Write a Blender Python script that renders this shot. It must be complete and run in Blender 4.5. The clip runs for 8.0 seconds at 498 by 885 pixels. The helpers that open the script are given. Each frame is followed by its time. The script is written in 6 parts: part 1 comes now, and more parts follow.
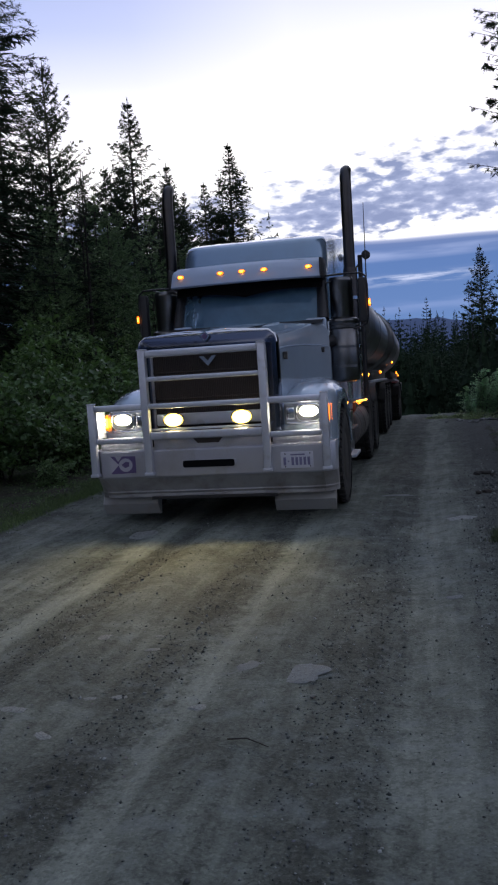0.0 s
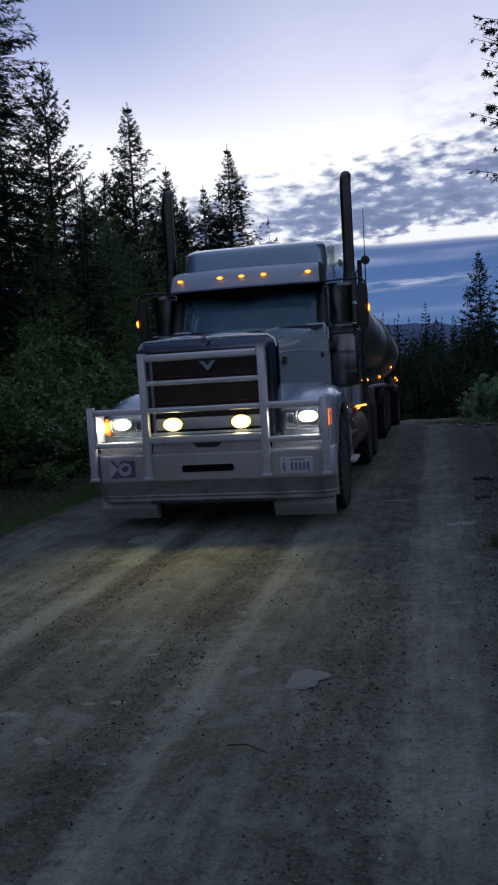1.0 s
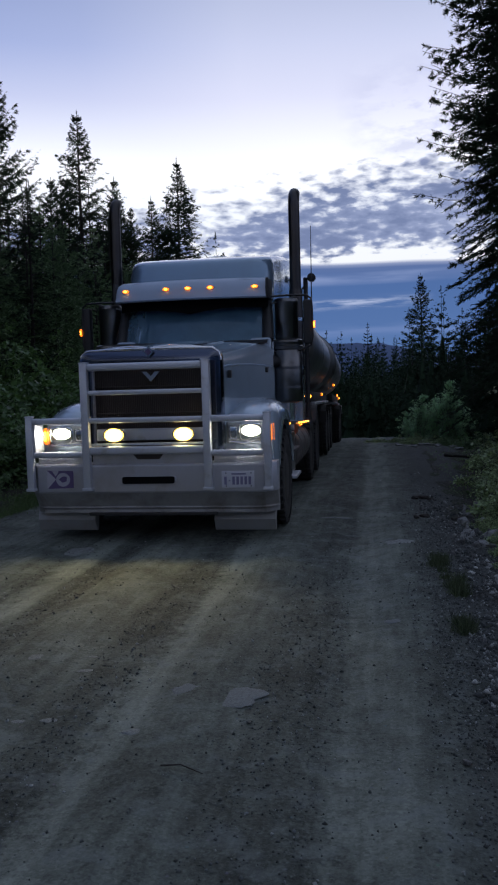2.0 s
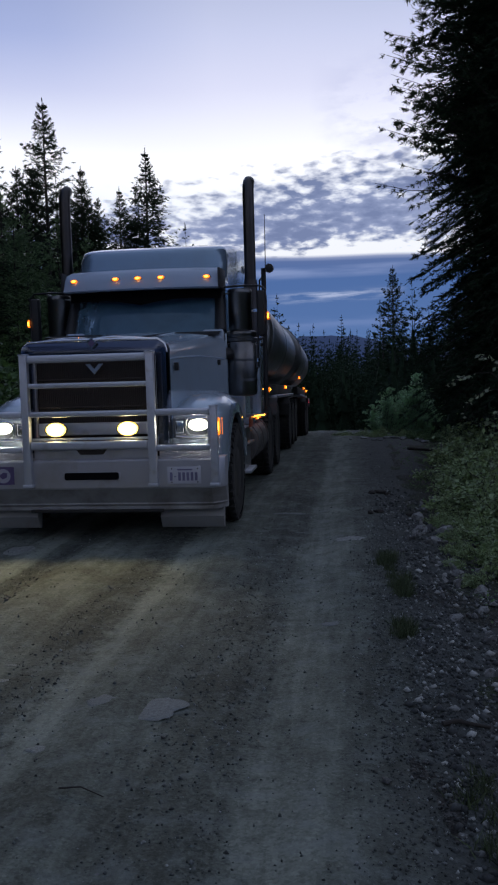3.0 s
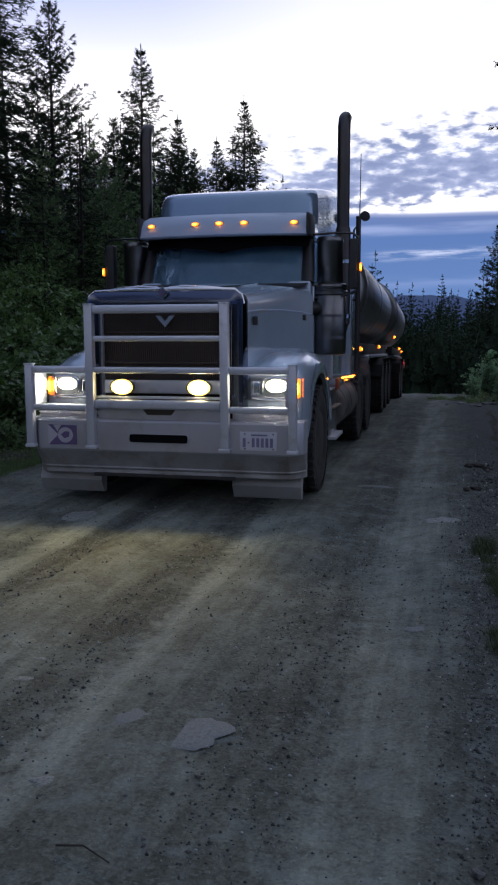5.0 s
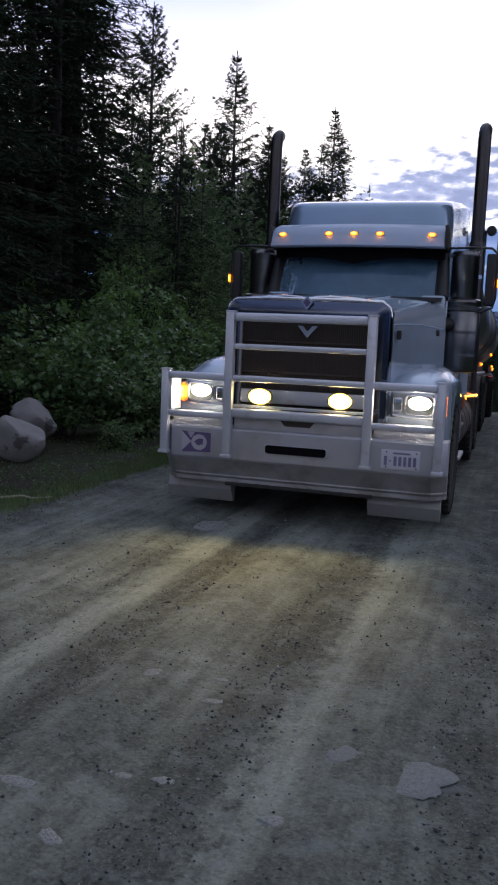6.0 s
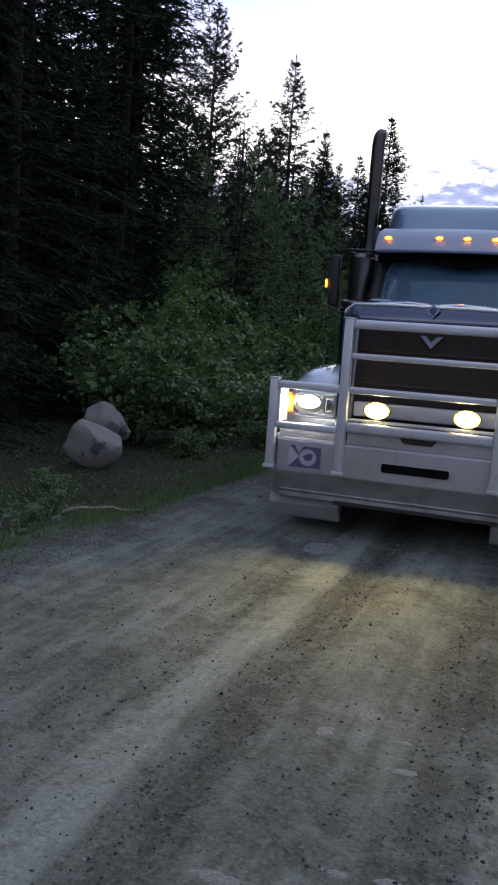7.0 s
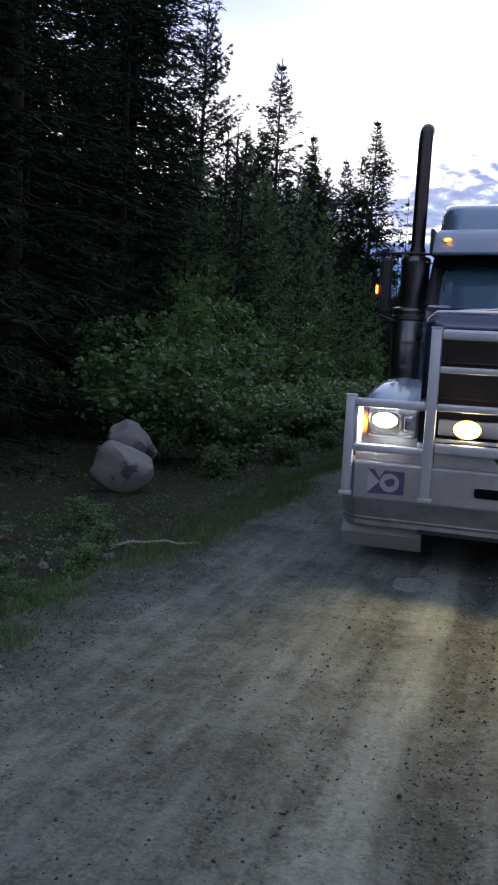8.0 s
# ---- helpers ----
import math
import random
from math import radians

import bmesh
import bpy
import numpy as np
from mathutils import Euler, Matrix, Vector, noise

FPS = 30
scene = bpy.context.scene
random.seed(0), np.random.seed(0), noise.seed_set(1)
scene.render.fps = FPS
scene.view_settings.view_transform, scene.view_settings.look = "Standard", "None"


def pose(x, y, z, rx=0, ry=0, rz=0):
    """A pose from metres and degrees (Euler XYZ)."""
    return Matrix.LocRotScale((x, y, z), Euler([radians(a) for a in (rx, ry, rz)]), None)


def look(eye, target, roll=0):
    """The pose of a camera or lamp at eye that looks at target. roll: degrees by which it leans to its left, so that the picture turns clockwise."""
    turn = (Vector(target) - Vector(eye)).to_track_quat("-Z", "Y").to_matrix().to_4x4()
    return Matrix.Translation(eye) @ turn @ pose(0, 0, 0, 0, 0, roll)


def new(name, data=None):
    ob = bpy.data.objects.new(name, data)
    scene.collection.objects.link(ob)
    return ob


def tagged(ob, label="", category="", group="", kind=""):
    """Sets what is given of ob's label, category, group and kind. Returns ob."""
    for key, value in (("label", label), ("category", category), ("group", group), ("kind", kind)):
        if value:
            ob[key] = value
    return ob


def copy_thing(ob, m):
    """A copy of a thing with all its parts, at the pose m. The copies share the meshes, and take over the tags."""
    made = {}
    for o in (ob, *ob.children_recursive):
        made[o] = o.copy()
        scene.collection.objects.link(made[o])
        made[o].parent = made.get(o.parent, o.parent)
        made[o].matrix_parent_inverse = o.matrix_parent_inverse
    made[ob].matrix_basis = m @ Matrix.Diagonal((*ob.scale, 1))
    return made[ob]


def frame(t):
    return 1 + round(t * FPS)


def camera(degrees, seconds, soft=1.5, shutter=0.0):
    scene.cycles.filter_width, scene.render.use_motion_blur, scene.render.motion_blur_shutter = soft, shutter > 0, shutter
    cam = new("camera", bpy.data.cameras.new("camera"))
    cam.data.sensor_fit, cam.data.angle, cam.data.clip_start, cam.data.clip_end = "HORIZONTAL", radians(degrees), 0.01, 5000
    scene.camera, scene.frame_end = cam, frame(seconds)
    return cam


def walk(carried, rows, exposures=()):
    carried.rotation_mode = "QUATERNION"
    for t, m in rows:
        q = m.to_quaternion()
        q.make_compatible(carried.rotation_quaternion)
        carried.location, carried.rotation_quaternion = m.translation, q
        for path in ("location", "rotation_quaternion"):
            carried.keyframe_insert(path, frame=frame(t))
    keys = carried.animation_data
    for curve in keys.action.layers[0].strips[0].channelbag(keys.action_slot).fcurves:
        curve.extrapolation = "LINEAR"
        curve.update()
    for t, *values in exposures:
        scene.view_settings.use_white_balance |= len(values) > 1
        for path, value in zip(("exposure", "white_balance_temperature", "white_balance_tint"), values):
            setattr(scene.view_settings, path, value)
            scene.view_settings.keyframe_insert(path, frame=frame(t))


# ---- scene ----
cam = camera(32.9, 8.0, soft=2.2)
PATH = [
    (0, (2.243, -8.017, 1.587), (1.803, -6.074, 1.404), -3.7),
    (0.5, (2.241, -8.017, 1.59), (1.803, -6.075, 1.403), -3.7),
    (1, (2.235, -8.018, 1.593), (1.799, -6.074, 1.42), -3.5),
    (1.5, (2.223, -8.022, 1.594), (1.818, -6.07, 1.443), -2.5),
    (2, (2.213, -7.961, 1.582), (1.915, -5.989, 1.437), -1.6),
    (3.3, (2.515, -7.604, 1.576), (2.276, -5.626, 1.403), -1.6),
    (3.5, (2.544, -7.539, 1.572), (2.273, -5.565, 1.396), -2.1),
    (3.7, (2.562, -7.422, 1.555), (2.249, -5.454, 1.377), -2.4),
    (4, (2.524, -7.28, 1.543), (2.202, -5.319, 1.317), -0.8),
    (4.2, (2.517, -7.191, 1.56), (2.196, -5.233, 1.312), -0.3),
    (5.3, (2.294, -6.851, 1.56), (1.782, -4.935, 1.302), 0.1),
    (5.5, (2.099, -6.868, 1.567), (1.559, -4.959, 1.31), 0.6),
    (6, (1.742, -6.879, 1.582), (1.15, -4.984, 1.336), 2.4),
    (6.5, (1.374, -6.694, 1.552), (0.72, -4.82, 1.306), 2.9),
    (7, (0.94, -6.594, 1.549), (0.28, -4.721, 1.315), 4.2),
    (7.5, (0.471, -6.436, 1.552), (-0.17, -4.555, 1.328), 3.9),
    (8, (0.014, -6.165, 1.562), (-0.595, -4.272, 1.347), 3.2),
]
EXPOSURES = [(0.0, 0.45, 7250, 10), (0.5, 0.09, 6850, 9), (1.0, -0.1, 6800, 8), (1.5, -0.25, 6600, 8), (2.0, -0.08, 6700, 8), (3.5, -0.14, 6700, 9), (4.0, 0.27, 7000, 9), (5.3, 0.47, 7050, 11), (6.0, 0.75, 7400, 12), (6.5, 0.78, 7400, 12), (7.0, 0.95, 7300, 12), (8.0, 0.85, 7100, 11)]
walk(cam, [(t, look(eye, target, roll)) for t, eye, target, roll in PATH], EXPOSURES)

# ---- dusk sky: a blue-white afterglow ahead of the camera, broken cloud above the hills ----
world = bpy.data.worlds.new("dusk")
scene.world = world
world.use_nodes = True


class Nodes:
    """Short hand for building a node tree."""

    def __init__(self, tree):
        self.tree = tree
        tree.nodes.clear()

    def add(self, kind, values=None, **props):
        node = self.tree.nodes.new(kind)
        if "operation" in props:
            node.operation, node.use_clamp = props["operation"], props["use_clamp"]
        if "data_type" in props:
            node.data_type, node.blend_type = props["data_type"], props["blend_type"]
        for key, value in (values or {}).items():
            if isinstance(value, bpy.types.NodeSocket):
                self.tree.links.new(value, node.inputs[key])
            else:
                node.inputs[key].default_value = value
        return node

    def math(self, op, a, b=0.0, clamp=False):
        return self.add("ShaderNodeMath", {0: a, 1: b}, operation=op, use_clamp=clamp).outputs[0]

    def ramp(self, fac, stops, interpolation="LINEAR"):
        node = self.add("ShaderNodeValToRGB", {0: fac})
        node.color_ramp.interpolation = interpolation
        while len(node.color_ramp.elements) < len(stops):
            node.color_ramp.elements.new(1.0)
        for e, (p, c) in zip(node.color_ramp.elements, stops):
            e.position = p
            e.color = (*c, 1) if isinstance(c, tuple) else (c, c, c, 1)
        return node.outputs[0]

    def mix(self, fac, a, b, blend="MIX"):
        node = self.add("ShaderNodeMix", data_type="RGBA", blend_type=blend)
        for socket, value in ((node.inputs[0], fac), (node.inputs[6], a), (node.inputs[7], b)):
            if isinstance(value, bpy.types.NodeSocket):
                self.tree.links.new(value, socket)
            else:
                socket.default_value = (*value, 1) if isinstance(value, tuple) else value
        return node.outputs[2]

    def noise(self, vector, scale, detail=4.0, rough=0.55, distortion=0.0):
        return self.add("ShaderNodeTexNoise", {"Vector": vector, "Scale": scale, "Detail": detail, "Roughness": rough, "Distortion": distortion}).outputs[0]


def build_sky():
    n = Nodes(world.node_tree)
    way = n.add("ShaderNodeTexCoord").outputs["Generated"]
    xyz = n.add("ShaderNodeSeparateXYZ", {0: way}).outputs
    side = n.math("MINIMUM", n.math("MAXIMUM", xyz[0], -0.45), 0.45)
    flat = n.add("ShaderNodeCombineXYZ", {0: xyz[0], 1: n.math("MULTIPLY", xyz[2], 2.4), 2: n.math("MULTIPLY", xyz[1], 0.35)}).outputs[0]
    strata = n.add("ShaderNodeCombineXYZ", {0: xyz[0], 1: n.math("MULTIPLY", xyz[2], 9.0), 2: n.math("MULTIPLY", xyz[1], 0.3)}).outputs[0]
    roll = n.math("MULTIPLY", n.math("SUBTRACT", n.noise(flat, 3.0, 2.0), 0.5), 0.02)
    up = n.math("MAXIMUM", n.math("ADD", xyz[2], roll), 0.0)
    clear = n.ramp(up, [(0.0, (0.10, 0.19, 0.40)), (0.05, (0.085, 0.165, 0.385)), (0.105, (0.072, 0.145, 0.36)), (0.125, (0.10, 0.16, 0.36)), (0.1285, (0.16, 0.22, 0.44)), (0.132, (0.86, 0.89, 0.98)), (0.185, (0.88, 0.93, 1.04)),
                        (0.24, (1.0, 1.03, 1.14)), (0.31, (0.70, 0.73, 0.96)), (0.36, (0.57, 0.62, 0.87)), (0.42, (0.42, 0.48, 0.71)), (0.62, (0.33, 0.41, 0.63)), (1.0, (0.36, 0.43, 0.62))])
    # broken altocumulus: ragged puffs along its top, a bright gap under it; it stands higher to one side
    broad = n.noise(flat, 8.0, 3.0, 0.5)
    fine = n.noise(flat, 46.0, 4.0, 0.5, 0.1)
    puff = n.math("ADD", n.math("MULTIPLY", broad, 0.35), n.math("MULTIPLY", fine, 0.65))
    ragged = n.math("SUBTRACT", puff, 0.5)
    crest = n.math("ADD", n.math("MULTIPLY", side, 0.13), 0.216)
    over = n.ramp(n.math("ADD", n.math("SUBTRACT", crest, n.math("SUBTRACT", xyz[2], 0.014)), n.math("MULTIPLY", ragged, 0.19)), [(0.0, 0.0), (0.034, 1.0)])
    under = n.ramp(n.math("ADD", n.math("SUBTRACT", xyz[2], 0.139), n.math("MULTIPLY", ragged, 0.13)), [(0.0, 0.0), (0.014, 1.0)])
    thick = n.ramp(fine, [(0.30, 0.62), (0.46, 1.0)])
    bank = n.math("MULTIPLY", n.math("MULTIPLY", over, under), n.math("MULTIPLY", thick, n.ramp(up, [(0.127, 0.0), (0.131, 0.93)])))
    shade = n.mix(n.ramp(puff, [(0.40, 0.0), (0.60, 1.0)]), (0.27, 0.33, 0.56), (0.12, 0.17, 0.355))
    sky = n.mix(bank, clear, shade)
    # thin wisps higher up on one side
    thin = n.math("MULTIPLY", n.ramp(n.noise(flat, 17.0, 5.0, 0.6), [(0.44, 0.0), (0.62, 0.6)]), n.math("MULTIPLY", n.ramp(up, [(0.22, 0.0), (0.25, 0.8), (0.30, 1.0), (0.345, 0.0)]), n.ramp(n.math("ADD", xyz[0], 0.5), [(0.46, 0.0), (0.53, 1.0)])))
    sky = n.mix(thin, sky, (0.42, 0.46, 0.72))
    # smooth strata below: a pale streak, a torn bright wisp, a faint haze line
    sheer = n.noise(strata, 9.0, 3.0, 0.5)
    line = n.math("MULTIPLY", n.ramp(n.math("ADD", up, n.math("MULTIPLY", side, -0.03)), [(0.106, 0.0), (0.112, 0.75), (0.1175, 0.8), (0.121, 0.0)]), n.ramp(sheer, [(0.36, 0.15), (0.6, 1.0)]))
    sky = n.mix(line, sky, (0.235, 0.31, 0.56))
    torn = n.math("MULTIPLY", n.math("MULTIPLY", n.ramp(n.math("ADD", xyz[2], n.math("MULTIPLY", side, -0.03)), [(0.079, 0.0), (0.086, 0.7), (0.090, 0.9), (0.094, 0.0)]), n.ramp(n.math("ADD", xyz[0], 0.5), [(0.40, 0.0), (0.45, 1.0), (0.52, 1.0), (0.57, 0.0)])), n.ramp(n.noise(strata, 13.0, 5.0, 0.6), [(0.46, 0.0), (0.66, 0.9)]))
    sky = n.mix(torn, sky, (0.56, 0.63, 0.86))
    low = n.math("MULTIPLY", n.ramp(up, [(0.045, 0.0), (0.056, 0.6), (0.066, 0.0)]), n.ramp(sheer, [(0.4, 0.0), (0.62, 1.0)]))
    sky = n.mix(low, sky, (0.17, 0.25, 0.50))
    # the afterglow lies ahead; the sky behind is darker
    ahead = n.ramp(n.math("ADD", n.math("MULTIPLY", xyz[1], 0.5), 0.5), [(0.0, 0.55), (0.45, 0.68), (0.85, 0.95), (1.0, 1.0)])
    sky = n.mix(1.0, sky, ahead, "MULTIPLY")
    # higher up the sky deepens away from the glow
    deep = n.math("MULTIPLY", n.ramp(n.math("ADD", xyz[0], 0.6), [(0.15, 1.0), (0.30, 0.75), (0.46, 0.0)]), n.ramp(xyz[2], [(0.24, 0.0), (0.36, 1.0)]))
    sky = n.mix(deep, sky, n.mix(1.0, sky, (0.60, 0.68, 0.85), "MULTIPLY"))
    below = n.math("GREATER_THAN", xyz[2], -0.002)
    sky = n.mix(below, (0.02, 0.022, 0.02), sky)
    glow = n.add("ShaderNodeBackground", {0: sky, 1: 1.15})
    out = n.add("ShaderNodeOutputWorld")
    n.tree.links.new(glow.outputs[0], out.inputs[0])


build_sky()


# ---- materials ----
def material(name, colour, rough=0.6, metal=0.0, vary=0.25, scale=3.0, bump=0.0, bump_scale=40.0, stain=None, stain_at=(0.55, 0.7), stain_scale=1.3,
             coat=0.0, island=False, emit=None, power=0.0, rough_vary=0.15, spec=0.5):
    """A surface with variation at two scales, optional stains of another colour and fine relief."""
    m = bpy.data.materials.new(name)
    m.use_nodes = True
    n = Nodes(m.node_tree)
    place = n.add("ShaderNodeTexCoord").outputs["Object"]
    large, small = n.noise(place, scale, 3.0), n.noise(place, scale * 9, 5.0, 0.65)
    tone = n.math("ADD", n.math("MULTIPLY", large, 0.6), n.math("MULTIPLY", small, 0.4))
    value = n.math("ADD", n.math("MULTIPLY", n.math("SUBTRACT", tone, 0.5), 2 * vary), 1.0)
    if island:
        value = n.math("MULTIPLY", value, n.math("ADD", n.math("MULTIPLY", n.add("ShaderNodeNewGeometry").outputs["Random Per Island"], 0.9), 0.55))
    own = n.add("ShaderNodeObjectInfo").outputs["Random"]
    value = n.math("MULTIPLY", value, n.math("ADD", n.math("MULTIPLY", own, 0.16), 0.92))
    base = n.mix(1.0, colour, n.add("ShaderNodeCombineColor", {0: value, 1: value, 2: value}).outputs[0], "MULTIPLY")
    if stain:
        base = n.mix(n.ramp(n.noise(place, stain_scale, 6.0, 0.6, 0.4), [(stain_at[0], 0.0), (stain_at[1], 1.0)]), base, stain)
    surface = n.add("ShaderNodeBsdfPrincipled", {"Base Color": base, "Metallic": metal, "Coat Weight": coat, "Specular IOR Level": spec,
                                                "Roughness": n.math("ADD", n.math("MULTIPLY", n.math("SUBTRACT", small, 0.5), rough_vary), rough, True)})
    if emit:
        surface.inputs["Emission Color"].default_value = (*emit, 1)
        surface.inputs["Emission Strength"].default_value = power
    if bump:
        relief = n.noise(place, bump_scale, 6.0, 0.65)
        n.tree.links.new(n.add("ShaderNodeBump", {"Strength": 0.7, "Distance": bump, "Height": relief}).outputs[0], surface.inputs["Normal"])
    n.tree.links.new(surface.outputs[0], n.add("ShaderNodeOutputMaterial").inputs[0])
    return m


PAINT = material("silver_paint", (0.45, 0.55, 0.66), 0.24, 0.35, 0.05, 0.8, stain=(0.42, 0.46, 0.52), stain_at=(0.45, 0.95), coat=0.8, rough_vary=0.05)
# roof colour, darker and bluer than PAINT
ROOF = material("roof_blue_silver", (0.215, 0.315, 0.43), 0.15, 0.5, 0.05, 0.8, stain=(0.21, 0.26, 0.33), stain_at=(0.45, 0.95), coat=0.6, rough_vary=0.04)
VISOR = material("visor_paint", (0.35, 0.43, 0.56), 0.38, 0.0, 0.06, 1.5, stain=(0.38, 0.36, 0.36), stain_at=(0.6, 0.9), coat=0.2)
ALU = material("dull_aluminium", (0.60, 0.62, 0.69), 0.42, 0.55, 0.12, 2.0, 0.0006, 90, stain=(0.36, 0.33, 0.30), stain_at=(0.55, 0.8), stain_scale=4)
BUMPER = material("dusty_bumper", (0.51, 0.51, 0.555), 0.38, 0.45, 0.12, 1.6, 0.0006, 70, stain=(0.33, 0.29, 0.25), stain_at=(0.5, 0.8), stain_scale=2.2)
SLAB = material("packed_stone", (0.19, 0.21, 0.215), 0.9, 0.0, 0.15, 5.0, 0.003, 22, stain=(0.125, 0.138, 0.138), stain_at=(0.40, 0.62), stain_scale=9)
SLAB_PALE = material("pale_stone", (0.25, 0.268, 0.258), 0.85, 0.0, 0.15, 5.0, 0.003, 22, stain=(0.13, 0.14, 0.135), stain_at=(0.45, 0.6), stain_scale=5)
# lower bumper: shade of the downward rake is put into this darker, stained colour
APRON = material("shaded_aluminium", (0.40, 0.395, 0.395), 0.5, 0.35, 0.15, 2.0, 0.0006, 70, stain=(0.17, 0.15, 0.13), stain_at=(0.42, 0.75), stain_scale=3.0)
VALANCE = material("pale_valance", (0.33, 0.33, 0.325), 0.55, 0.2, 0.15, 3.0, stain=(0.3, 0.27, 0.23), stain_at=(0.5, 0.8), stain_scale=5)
DIRTY = material("dusty_metal", (0.13, 0.12, 0.115), 0.6, 0.3, 0.3, 3.0, stain=(0.07, 0.06, 0.05), stain_at=(0.45, 0.7), stain_scale=4)
SHELL = material("dark_chrome", (0.11, 0.13, 0.185), 0.12, 1.0, 0.1, 2.0, rough_vary=0.08)
CHROME = material("chrome", (0.72, 0.73, 0.76), 0.14, 1.0, 0.06, 2.0, rough_vary=0.08)
DULL_CHROME = material("dull_chrome", (0.40, 0.41, 0.43), 0.3, 1.0, 0.12, 3.0, stain=(0.22, 0.2, 0.18), stain_at=(0.52, 0.8), stain_scale=5)
STACK = material("smoked_stack", (0.075, 0.073, 0.078), 0.36, 1.0, 0.2, 2.0, stain=(0.06, 0.055, 0.05), stain_at=(0.45, 0.75))
BLACK = material("black_plastic", (0.022, 0.022, 0.024), 0.5, 0.0, 0.2, 4.0, 0.0004, 200)
GRILLE = material("grille_metal", (0.060, 0.047, 0.042), 0.6, 0.2, 0.3, 6.0)
RUBBER = material("tyre_rubber", (0.028, 0.027, 0.026), 0.8, 0.0, 0.3, 8.0, 0.0015, 60, stain=(0.055, 0.05, 0.043), stain_at=(0.5, 0.8), stain_scale=6)
CLEANER = material("smoked_chrome", (0.19, 0.195, 0.205), 0.33, 1.0, 0.12, 2.0, stain=(0.16, 0.15, 0.14), stain_at=(0.5, 0.8), stain_scale=4)
# near black that stands in for deep shade
SHADE = material("matt_black_shade", (0.007, 0.007, 0.008), 0.95, 0.0, 0.2, 6.0, spec=0.05)
CHASSIS = material("chassis_black", (0.03, 0.028, 0.026), 0.75, 0.0, 0.3, 4.0, stain=(0.09, 0.08, 0.065), stain_at=(0.5, 0.75))
TANK = material("tank_aluminium", (0.46, 0.465, 0.47), 0.36, 0.85, 0.1, 0.8, 0.001, 12, stain=(0.30, 0.28, 0.26), stain_at=(0.5, 0.8), stain_scale=1.5)
CURTAIN = material("cab_lining", (0.03, 0.032, 0.036), 0.9, 0.0, 0.25, 5.0)
PLATE = material("plate_white", (0.62, 0.62, 0.68), 0.5, 0.0, 0.1, 20)
INK = material("plate_ink", (0.18, 0.17, 0.28), 0.6, 0.0, 0.15, 30)
DECAL_DARK = material("decal_plum", (0.105, 0.075, 0.17), 0.5, 0.0, 0.15, 12)
DECAL_PALE = material("decal_pale", (0.42, 0.41, 0.46), 0.5, 0.0, 0.15, 12)
AMBER = material("amber_lens", (0.7, 0.18, 0.02), 0.3, emit=(1.0, 0.20, 0.012), power=2.0, vary=0.1, scale=20)
AMBER_HOT = material("amber_bulb", (0.9, 0.6, 0.1), 0.3, emit=(1.0, 0.34, 0.03), power=11.0, vary=0.1, scale=20)
# the turn signal's glow on the cab side, as a painted colour
AMBER_DULL = material("amber_glow_paint", (0.36, 0.07, 0.03), 0.35, vary=0.1, scale=20)
RED = material("red_lens", (0.6, 0.02, 0.03), 0.3, emit=(1.0, 0.05, 0.08), power=2.5, vary=0.1, scale=20)
BEAM = material("headlight_glow", (0.9, 0.9, 0.85), 0.2, emit=(1.0, 0.96, 0.66), power=18.0, vary=0.05)
DRIVING_EDGE = material("driving_lamp_edge", (0.9, 0.75, 0.3), 0.2, emit=(1.0, 0.66, 0.13), power=4.0, vary=0.05)
DRIVING = material("driving_lamp_glow", (0.9, 0.85, 0.6), 0.2, emit=(1.0, 0.84, 0.44), power=22.0, vary=0.05)
BARK = material("bark", (0.026, 0.022, 0.019), 0.95, 0.0, 0.45, 3.0, 0.02, 14, stain=(0.042, 0.038, 0.034))
TWIG = material("twig_bark", (0.034, 0.027, 0.022), 0.9, 0.0, 0.4, 6.0)
NEEDLE = material("spruce_needles", (0.023, 0.043, 0.023), 0.8, 0.0, 0.4, 0.7, island=True, spec=0.12)
PINE = material("pine_needles", (0.029, 0.049, 0.025), 0.8, 0.0, 0.4, 0.7, island=True, spec=0.15)

PINE_GREEN = material("young_pine_needles", (0.125, 0.205, 0.092), 0.7, 0.0, 0.4, 0.9, island=True, spec=0.25)


def leaf_material(name, colour, back):
    """Thin leaves: a soft sheen on top, some light coming through."""
    m = bpy.data.materials.new(name)
    m.use_nodes = True
    n = Nodes(m.node_tree)
    own = n.add("ShaderNodeNewGeometry").outputs["Random Per Island"]
    large = n.noise(n.add("ShaderNodeTexCoord").outputs["Object"], 1.6, 3.0)
    value = n.math("MULTIPLY", n.math("ADD", n.math("MULTIPLY", own, 0.8), 0.6), n.math("ADD", large, 0.5))
    tone = n.mix(1.0, colour, n.add("ShaderNodeCombineColor", {0: value, 1: value, 2: value}).outputs[0], "MULTIPLY")
    surface = n.add("ShaderNodeBsdfPrincipled", {"Base Color": tone, "Roughness": 0.42, "Specular IOR Level": 0.42})
    through_light = n.add("ShaderNodeBsdfTranslucent", {0: n.mix(1.0, tone, back, "MULTIPLY")})
    both = n.add("ShaderNodeMixShader", {0: 0.35, 1: surface.outputs[0], 2: through_light.outputs[0]})
    n.tree.links.new(both.outputs[0], n.add("ShaderNodeOutputMaterial").inputs[0])
    return m


